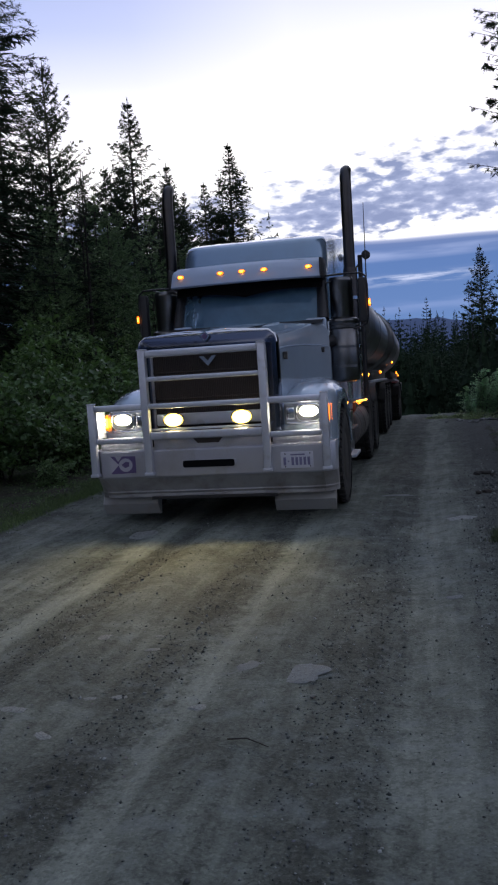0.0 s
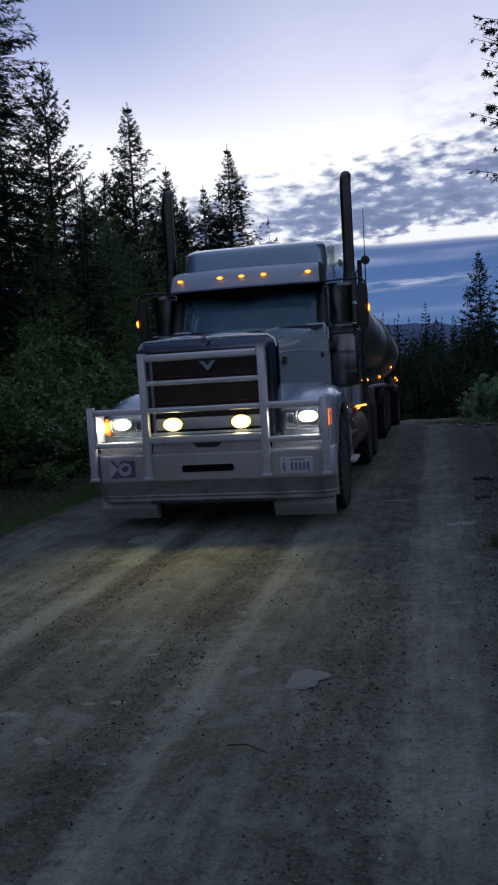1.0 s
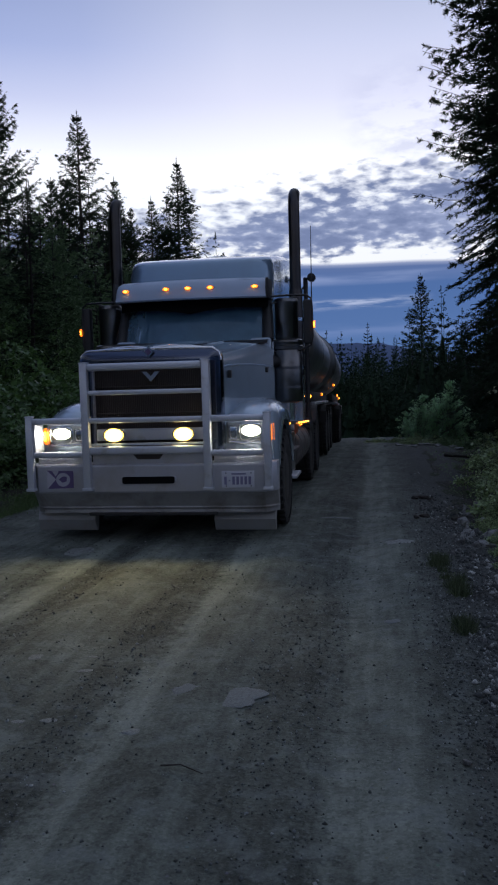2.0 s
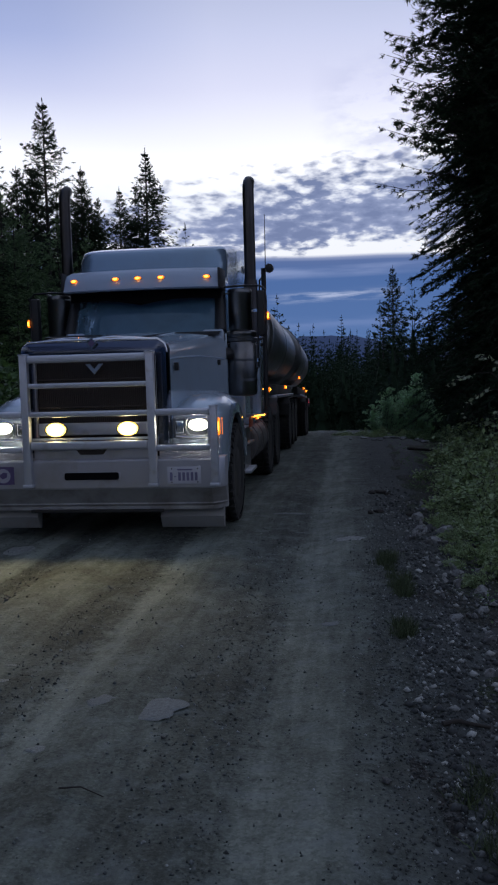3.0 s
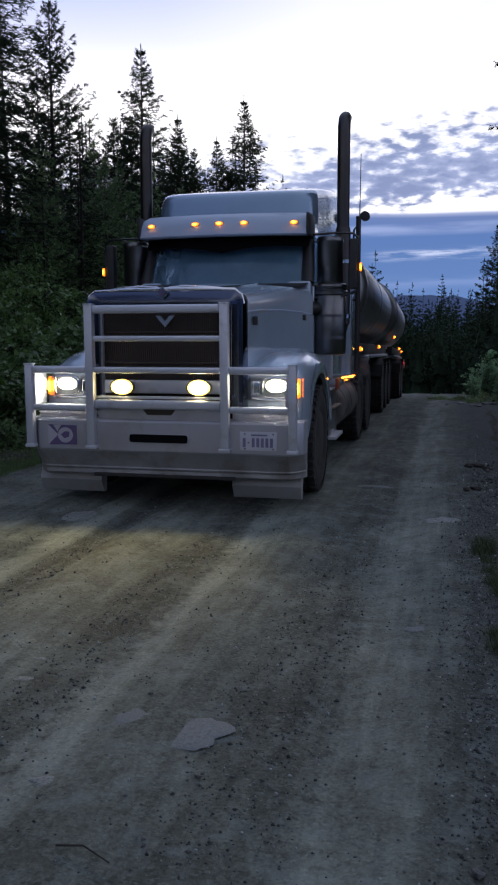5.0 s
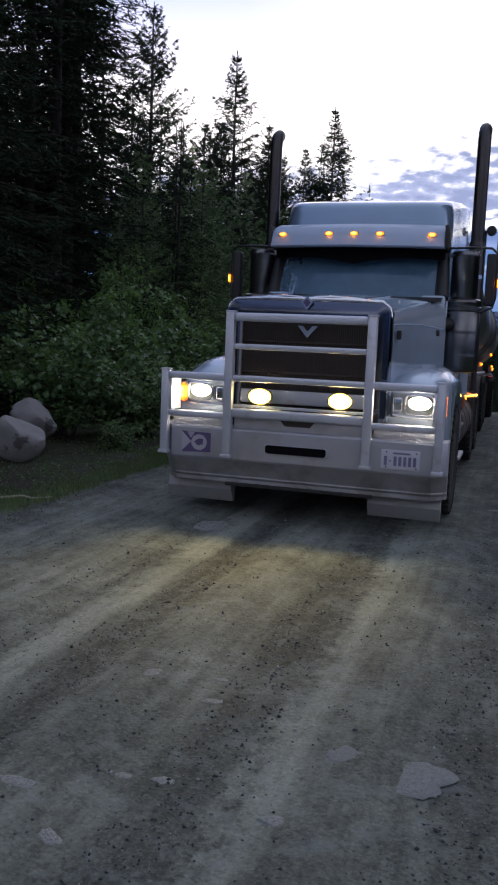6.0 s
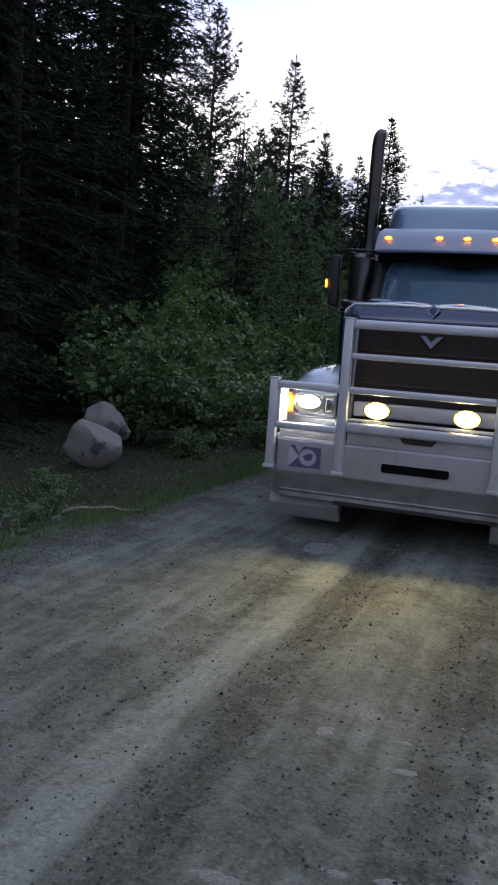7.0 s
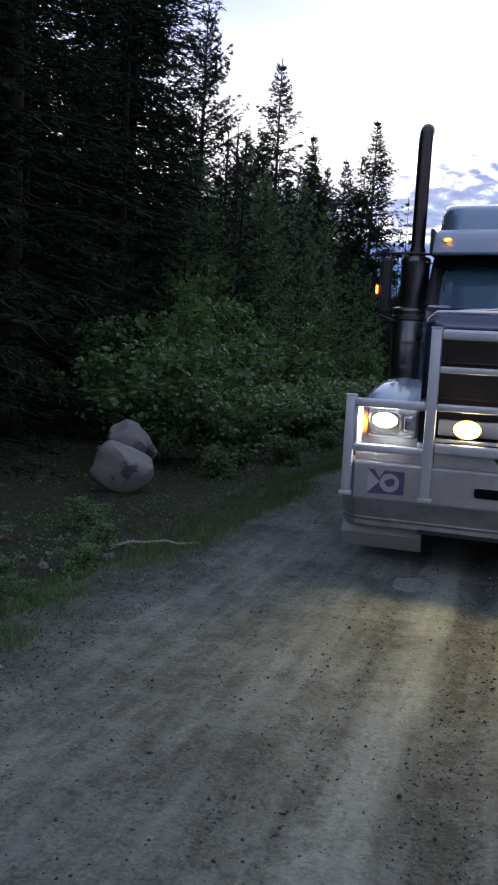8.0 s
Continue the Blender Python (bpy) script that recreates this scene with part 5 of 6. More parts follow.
    shoot = blades(rng, TQ + TW * 0.1, TW / long[:, None], 1.0, brush * np.minimum(1.0, long / 0.28), 0.02)
    shoot[0].reshape(-1, 3, 3)[:, 2] = TQ + TW * 1.05
    tagged(part("branchwork", fast_mesh("branchwork", *limbs, TWIG), None, tree), kind="stuff")
    NP, NW, NL = np.concatenate(NP), np.concatenate(NW), np.concatenate(NL)
    NW = NW / (np.linalg.norm(NW, axis=1, keepdims=True) + 1e-9)
    part("crown", fast_mesh("crown", *joined([blades(rng, NP, NW, blade[0] * NL, blade[1] * NL, lean), shoot, top]), mat), None, tree)
    return tree


def leaves(rng, at, size, droop=0.3):
    """Pointed leaves folded along the midrib."""
    n = len(at)
    way = rng.normal(size=(n, 3)) * np.array([1, 1, 0.5]) - np.array([0, 0, droop])
    way /= np.linalg.norm(way, axis=1, keepdims=True)
    up = rng.normal(size=(n, 3)) * 0.6 + np.array([0, 0, 1.0])
    side = np.cross(way, up)
    side /= np.linalg.norm(side, axis=1, keepdims=True) + 1e-9
    up = np.cross(side, way)
    L = (size * rng.uniform(0.6, 1.25, n))[:, None]
    w = L * rng.uniform(0.30, 0.46, (n, 1))
    v = np.stack([at, at + way * L * 0.45 + side * w + up * w * 0.3, at + way * L, at + way * L * 0.45 - side * w + up * w * 0.3], 1).reshape(-1, 3)
    b = (np.arange(n) * 4)[:, None]
    return v, np.concatenate([b + np.array([[0, 1, 2]]), b + np.array([[0, 2, 3]])])


def bush(seed, height, reach, stems, count, size, mat, name="shrub", label="", category="shrub", group="", low=0.05, upright=0.6):
    """A leafy shrub: several bent stems with side shoots and loose sprays of leaves."""
    rng = np.random.default_rng(seed)
    b = thing(name, label, category, group=group)
    A, B, R, C = [], [], [], []
    for _ in range(stems):
        a, tilt = rng.uniform(0, 2 * math.pi), rng.uniform(0.1, 1.0) ** upright
        h = height * rng.uniform(0.6, 1.05) * (1 - 0.35 * tilt)
        r = reach * tilt * rng.uniform(0.7, 1.1)
        s = np.linspace(0, 1, 7)
        P = np.stack([0.08 * reach * rng.normal() + r * s**1.3 * math.cos(a) + rng.normal(0, 0.03, 7) * reach, 0.08 * reach * rng.normal() + r * s**1.3 * math.sin(a) + rng.normal(0, 0.03, 7) * reach, h * (s - 0.12 * tilt * s**3) - 0.05], -1)
        A.append(P[:-1])
        B.append(P[1:])
        R.append(np.linspace(1, 0.25, 6) * (0.006 + 0.005 * height))
        k = 8 + int(1.5 * height)
        st = rng.uniform(low + 0.1, 1.0, k)
        Q = np.stack([np.interp(st, s, P[:, i]) for i in range(3)], -1)
        W = rng.normal(size=(k, 3)) * np.array([1, 1, 0.5]) + np.array([0, 0, 0.35])
        W /= np.linalg.norm(W, axis=1, keepdims=True)
        T = Q + W * reach * rng.uniform(0.15, 0.42, (k, 1))
        A.append(Q)
        B.append(T)
        R.append(np.full(k, 0.005))
        C += [Q * (1 - q) + T * q for q in (0.35, 0.7, 1.0)] + [P[3:]]
    C = np.concatenate(C)
    weight = rng.exponential(1.0, len(C)) ** 1.7
    pick = rng.choice(len(C), count, p=weight / weight.sum())
    at = C[pick] + rng.normal(0, 1, (count, 3)) * np.array([1, 1, 0.7]) * reach * 0.06
    at = at[at[:, 2] > low * height]
    part("stem_frame", fast_mesh("stem_frame", *sticks(np.concatenate(A), np.concatenate(B), np.concatenate(R), np.concatenate(R) * 0.7), TWIG), None, b)
    part("foliage", fast_mesh("foliage", *leaves(rng, at, size), mat), None, b)
    return b


def stand(x, y, turn=0.0, scale=1.0, sink=0.0):
    """A pose on the ground."""
    return Matrix.LocRotScale((x, y, float(ground_height(np.float64(x), np.float64(y))) - sink), Euler((0, 0, radians(turn))), Vector((scale, scale, scale)))


def plant(kinds, rows, sink=0.05):
    """Set trees or shrubs: each first use takes the built one, later ones are copies."""
    used = set()
    for k, x, y, turn, scale in rows:
        m = stand(x, y, turn, scale, sink)
        if k in used:
            ob = copy_thing(kinds[k], Matrix.Identity(4))
            ob.matrix_basis = m
        else:
            used.add(k)
            kinds[k].matrix_basis = m


rng = np.random.default_rng(5)
SPRUCE = "tall dark green spruce at the forest edge"
LODGE = "slender lodgepole pine standing against the dusk sky"
TREES = {
    "pine": conifer(11, 12.5, 2.0, 2.6, 42, 9, 15, 9, 0.10, 0.36, PINE, (0.11, 0.015), 0.70, 0.03, "tall open-crowned pine with upturned limb tips", leader=0.9, brush=0.016, segs=3, lean=0.9, twig_of=0.7),
    "slim": conifer(12, 13.9, 2.0, 2.3, 58, 9, 12, 8, 0.2, 0.32, PINE, (0.11, 0.018), 0.7, 0.05, LODGE, leader=0.9, brush=0.022, segs=2, lean=0.8),
    "dense": conifer(13, 13.9, 1.2, 3.4, 66, 13, 13, 6, 0.3, 0.28, NEEDLE, (0.11, 0.020), 0.98, 0.0, "dense dark spruce against the dusk sky", leader=0.9, brush=0.026, segs=2, lean=0.7),
    "young": conifer(21, 7.2, 0.3, 1.75, 32, 7, 12, 6, 0.08, 0.42, PINE_GREEN, (0.11, 0.015), 0.8, 0.0, "young fresh green pine before the dark stand", leader=0.6, brush=0.020, segs=2, lean=0.9, twig_of=0.8, radius=0.06),
    "small": conifer(14, 9.0, 0.5, 1.6, 34, 6, 8, 3, 0.3, 0.22, NEEDLE, (0.12, 0.014), 0.85, 0.03, "young slender spruce in the forest", leader=0.7, segs=1, brush=0.04),
    "edge": conifer(15, 15.5, 0.4, 2.9, 48, 8, 19, 4, 0.55, 0.10, NEEDLE, (0.10, 0.014), 0.5, 0.02, SPRUCE, brush=0.024, segs=2, lean=0.8, twig_of=0.8),
    "back": conifer(20, 15.5, 0.3, 3.1, 28, 6, 7, 2, 0.42, 0.12, NEEDLE, (0.22, 0.03), 0.5, 0.0, "dark spruce deep in the stand", segs=1, brush=0.085),
    "near": conifer(16, 17.0, 2.0, 2.05, 62, 10, 34, 5, 0.80, 0.02, NEEDLE, (0.075, 0.011), 0.36, 0.0, "big dark spruce with drooping limbs beside the road", spread_of=(0.8, 1.03), twig_of=0.6, brush=0.024, segs=4, lean=0.9),
    "shaggy": conifer(17, 15.0, 5.0, 2.65, 46, 8, 22, 16, 0.18, 0.30, PINE, (0.08, 0.010), 0.30, 0.0, "old shaggy pine leaning over the verge", spread_of=(0.7, 1.0), twig_of=0.6, brush=0.018, segs=4, lean=1.2, ends=0.25),
    "far": conifer(18, 11.0, 0.4, 1.35, 26, 6, 5, 7, 0.3, 0.15, NEEDLE, (0.16, 0.035), 0.68, 0.0, "distant dark spruce down the valley", segs=1, brush=0.15),
}
# the trees that stand out against the sky, then the dark stand on the bank
rows = [("pine", -10.6, 20.0, 0, 1.03), ("slim", -11.1, 30.1, 0, 1.10), ("dense", -8.1, 36.8, 0, 1.10), ("dense", -9.5, 36.6, 40, 0.96), ("small", -10.2, 31.5, 80, 1.2), ("slim", -10.2, 33.5, 100, 0.86),
        ("small", -12.3, 27.0, 10, 1.25), ("small", -9.6, 29.5, 130, 1.1), ("small", -8.3, 33.0, 20, 1.1), ("small", -7.4, 40.0, 220, 1.05),
        ("edge", -8.9, 11.6, 20, 1.08), ("edge", -9.0, 10.1, 300, 1.05), ("edge", -8.1, 5.9, 160, 1.0), ("edge", -8.6, 10.6, 0, 1.0), ("edge", -9.9, 13.2, 70, 1.02), ("edge", -10.6, 9.2, 140, 1.05), ("edge", -8.9, 7.4, 210, 0.88), ("edge", -11.3, 16.2, 260, 1.0),
        ("edge", -9.8, 4.6, 310, 0.8), ("edge", -7.6, 3.6, 40, 0.9), ("edge", -7.0, 0.8, 130, 0.85), ("edge", -6.9, -2.2, 230, 0.9), ("back", -12.6, 11.5, 20, 1.1), ("edge", -8.4, 2.2, 100, 0.95), ("edge", -11.5, 6.6, 190, 1.05), ("back", -10.5, 0.2, 15, 1.0), ("edge", -8.6, -2.6, 55, 1.0),
        ("pine", -12.6, 24.0, 200, 0.86), ("pine", -12.9, 28.5, 90, 0.84), ("slim", -12.2, 31.5, 160, 0.92), ("slim", -9.7, 30.8, 250, 0.84), ("small", -11.6, 29.0, 44, 1.2), ("small", -10.5, 28.6, 144, 1.05), ("dense", -8.9, 38.5, 120, 0.72), ("edge", -10.0, 7.2, 33, 1.05), ("edge", -11.8, 8.8, 133, 1.1), ("edge", -9.4, 12.0, 233, 1.0), ("edge", -10.8, 5.0, 83, 1.05), ("edge", -9.2, -0.2, 183, 1.0), ("small", -7.2, 14.6, 15, 0.8), ("small", -8.6, 18.0, 200, 0.95), ("small", -7.6, 22.5, 75, 0.9), ("small", -8.8, 25.5, 300, 1.0), ("small", -6.6, 28.5, 140, 0.75), ("small", -6.2, 34.0, 33, 0.8)]
for i in range(20):
    y = -8 + i * 2.8 + rng.uniform(-0.8, 0.8)
    x = -15.5 + rng.uniform(-2.5, 1.5)
    rows.append((("back", "back", "pine", "back")[i % 4] if y < 24 else "small", x, y, rng.uniform(0, 360), rng.uniform(0.85, 1.1) * (0.6 if abs(x + 0.59 * (y + 6.2)) < 1.6 else 1.0)))
for i in range(44):
    x, y = -11.5 - rng.uniform(0, 12), -6 + i * 0.62
    # a thinner strip of younger trees lets the sky through
    young_strip = abs(x + 0.59 * (y + 6.2)) < 1.6
    rows.append(("back", x, y, rng.uniform(0, 360), rng.uniform(0.95, 1.2) * (0.6 if young_strip else 1.0)))
# the dark side of the road on the other hand
rows += [("shaggy", 5.45, 7.5, 215, 1.0), ("shaggy", 5.8, 8.4, 40, 1.0), ("shaggy", 6.0, 7.7, 130, 1.02), ("near", 5.62, 8.7, 310, 0.98), ("near", 6.4, 8.0, 30, 1.0), ("near", 6.4, 9.9, 230, 1.0), ("near", 5.28, 8.0, 0, 0.97), ("near", 5.85, 7.2, 200, 0.97), ("near", 5.9, 9.3, 77, 1.0), ("near", 6.5, 10.9, 120, 1.0), ("near", 6.9, 8.2, 290, 1.05), ("near", 6.6, 6.4, 140, 1.0), ("near", 7.7, 13.4, 60, 1.0),
         ("edge", 7.9, 9.2, 50, 1.0), ("edge", 8.2, 7.0, 320, 1.0), ("back", 8.9, 10.4, 150, 1.05), ("back", 8.9, 12.2, 250, 1.0), ("back", 9.6, 9.0, 30, 1.1), ("back", 9.8, 13.8, 90, 1.1), ("back", 9.9, 7.4, 140, 1.1), ("back", 9.4, 16.0, 10, 1.0), ("back", 10.8, 14.5, 10, 1.1), ("back", 9.3, 19.5, 60, 0.95), ("back", 9.0, 23.5, 120, 0.9), ("back", 8.8, 28.0, 10, 0.85), ("edge", 9.2, 17.8, 250, 0.95),
         ("small", 7.4, 20.5, 0, 0.7), ("small", 7.9, 23.0, 90, 0.8), ("small", 6.9, 25.0, 40, 0.6), ("small", 7.6, 27.5, 160, 0.75), ("small", 6.6, 30.0, 260, 0.6), ("small", 7.9, 31.5, 310, 0.8), ("back", 11.4, 20.0, 70, 1.0), ("back", 10.6, 32.0, 10, 0.85),
         ("slim", 6.86, 78.0, 0, 1.27), ("far", 9.0, 74.0, 50, 1.2), ("far", 9.3, 76.0, 50, 1.05), ("back", 12.5, 38.0, 190, 0.9), ("dense", 11.5, 47.0, 280, 0.8),
         # fuller crowns in the stand across the road
         ("slim", -9.75, 31.0, 220, 0.90), ("pine", -12.9, 31.0, 20, 1.02), ("dense", -11.9, 35.0, 60, 0.86), ("slim", -9.1, 31.5, 60, 0.80)]
for i in range(34):
    rows.append(("back", -12.5 - rng.uniform(0, 13), 13 + i * 0.75, rng.uniform(0, 360), rng.uniform(0.7, 0.95)))
rows += [("young", -6.9, 15.6, 0, 0.92), ("young", -7.6, 13.2, 90, 0.80), ("young", -6.7, 18.6, 200, 1.0), ("young", -6.9, 22.5, 310, 1.02), ("young", -7.9, 17.2, 10, 1.05), ("young", -8.4, 20.4, 100, 1.08), ("young", -7.7, 25.5, 130, 0.98), ("young", -6.4, 28.5, 40, 0.85), ("young", -7.5, 31.0, 70, 1.0), ("young", -7.2, 11.0, 260, 0.62), ("young", -8.6, 14.8, 170, 0.95), ("young", -9.6, 17.6, 220, 1.05), ("young", -9.4, 22.6, 20, 1.05)]
# the thicket that fills the stand
for i in range(44):
    y = 15 + i * 0.75 + rng.uniform(-1, 1)
    rows.append(("small", -7.6 - rng.uniform(0, 9), y, rng.uniform(0, 360), rng.uniform(0.7, 1.0)))
# unseen trees added behind the camera: light and reflections shut in as by a forest road
for i in range(12):
    rows.append(("back", (-rng.uniform(6.5, 9) if i % 2 else rng.uniform(12, 15)), -9.5 - i * 1.5, rng.uniform(0, 360), rng.uniform(0.85, 1.1)))
for i in range(7):
    rows.append(("back", -6 + i * 2.0, -44 + rng.uniform(-2, 2), rng.uniform(0, 360), rng.uniform(0.9, 1.1)))
plant(TREES, rows)


def far_woods():
    """The wooded valley beyond the crest: single spruces that stand out, the rest one joined wood."""
    rng = np.random.default_rng(31)
    rows = [("far", -0.1, 277.0, 0, 2.65)]
    for _ in range(34):
        x, y = rng.uniform(-11, 16), rng.uniform(46, 76)
        if not -1.5 < x < 4.2:
            rows.append(("far", x, y, rng.uniform(0, 360), rng.uniform(0.6, 0.9)))
    plant(TREES, rows)
    models = []
    for seed, h, reach in ((19, 9.5, 2.0), (23, 8.0, 2.2)):
        model = conifer(seed, h, 0.1, reach, 24, 6, 4, 1, 0.35, 0.12, NEEDLE, (0.16, 0.05), 0.85, segs=1, brush=0.16, twig_of=0.8)
        for child in model.children:
            if child.name.startswith("crown"):
                co = np.empty(3 * len(child.data.vertices), np.float32)
                child.data.vertices.foreach_get("co", co)
                pole = [np.array([math.cos(a), math.sin(a), 0]) for a in (0.5, 2.6, 4.7)]
                stem = np.array([p for i in range(3) for p in (pole[i] * 0.10, pole[(i + 1) % 3] * 0.10, np.array([0, 0, h]))])
                # dense dark inside: ragged skirts one above another
                skirts = []
                for z0, z1, r in ((0.1, 0.36, 0.42), (0.3, 0.50, 0.33), (0.42, 0.62, 0.24), (0.54, 0.72, 0.14)):
                    hem = [np.array([reach * r * w * math.cos(0.9 * i), reach * r * w * math.sin(0.9 * i), h * z0 * u]) for i, w, u in ((i, rng.uniform(0.75, 1.15), rng.uniform(0.7, 1.0)) for i in range(7))]
                    for i in range(7):
                        skirts += [hem[i], hem[(i + 1) % 7], np.array([0, 0, h * z1])]
                models.append(np.concatenate([co.reshape(-1, 3), stem, np.array(skirts)]))
        for ob in (*model.children, model):
            bpy.data.objects.remove(ob)
    pieces = []
    for i in range(330):
        y = 46 + 200 * rng.random() ** 2.0
        x = rng.uniform(-14 - y * 0.08, 10 + y * 0.16)
        if y < 60 and -2.5 < x < 4.4:
            continue
        a, k = rng.uniform(0, 2 * math.pi), rng.uniform(0.66, 1.02) * (0.86 + y * 0.0056)
        v = models[i % 2] * k
        v = np.c_[v[:, 0] * math.cos(a) - v[:, 1] * math.sin(a) + x, v[:, 0] * math.sin(a) + v[:, 1] * math.cos(a) + y, v[:, 2] + float(ground_height(np.float64(x), np.float64(y)))]
        pieces.append((v, np.arange(len(v)).reshape(-1, 3)))
    # the even canopy along the axis of the road
    for i in range(90):
        y = rng.uniform(62, 170)
        x = 2.5 + (y + 7.5) * rng.uniform(-0.085, 0.045)
        ground = float(ground_height(np.float64(x), np.float64(y)))
        a, k = rng.uniform(0, 2 * math.pi), (1.6 + (y + 7.5) * rng.uniform(0.022, 0.042) - ground) / 8.8
        v = models[i % 2] * np.array([min(k, 1.2), min(k, 1.2), k])
        v = np.c_[v[:, 0] * math.cos(a) - v[:, 1] * math.sin(a) + x, v[:, 0] * math.sin(a) + v[:, 1] * math.cos(a) + y, v[:, 2] + ground]
        pieces.append((v, np.arange(len(v)).reshape(-1, 3)))
    for i in range(70):
        y = rng.uniform(24, 47)
        x = 5.6 + (y - 24) * 0.02 + 11 * rng.random() ** 1.3
        a, k = rng.uniform(0, 2 * math.pi), rng.uniform(0.38, 0.62) + 0.012 * (x - 5.6)
        v = models[i % 2] * k
        v = np.c_[v[:, 0] * math.cos(a) - v[:, 1] * math.sin(a) + x, v[:, 0] * math.sin(a) + v[:, 1] * math.cos(a) + y, v[:, 2] + float(ground_height(np.float64(x), np.float64(y)))]
        pieces.append((v, np.arange(len(v)).reshape(-1, 3)))
    for i in range(46):
        x, y = -6.8 - 15 * rng.random(), rng.uniform(36, 54)
        a, k = rng.uniform(0, 2 * math.pi), rng.uniform(1.0, 1.42)
        v = models[i % 2] * k
        v = np.c_[v[:, 0] * math.cos(a) - v[:, 1] * math.sin(a) + x, v[:, 0] * math.sin(a) + v[:, 1] * math.cos(a) + y, v[:, 2] + float(ground_height(np.float64(x), np.float64(y)))]
        pieces.append((v, np.arange(len(v)).reshape(-1, 3)))
    tagged(new("far_woods", fast_mesh("far_woods", *joined(pieces), NEEDLE)), "dark spruce woods filling the valley beyond the crest", "woods", kind="stuff")


far_woods()

BUSHES = {
    "alder": bush(41, 3.2, 1.5, 16, 3900, 0.125, LEAF, "alder", "leafy green alder on the road bank", "shrub"),
    "tall": bush(42, 6.9, 1.7, 24, 9000, 0.13, LEAF_LIME, "alder", "tall fresh green alder before the spruces", "shrub", upright=1.15),
    "willow": bush(43, 1.7, 1.15, 18, 3300, 0.095, LEAF_PALE, "willow", "pale grey-green willow shrub by the road", "shrub"),
    "upright": bush(46, 2.3, 0.75, 26, 7000, 0.060, LEAF_FRESH, "willow", "upright fresh green willow at the crest of the road", "shrub", upright=0.9),
    "verge": bush(47, 0.9, 0.8, 26, 4000, 0.060, LEAF_VERGE, "undergrowth", "leafy light green undergrowth on the stony verge", "undergrowth"),
    "weed": bush(44, 0.85, 0.75, 18, 3200, 0.05, LEAF_PALE, "undergrowth", "low leafy undergrowth on the verge", "undergrowth"),
}
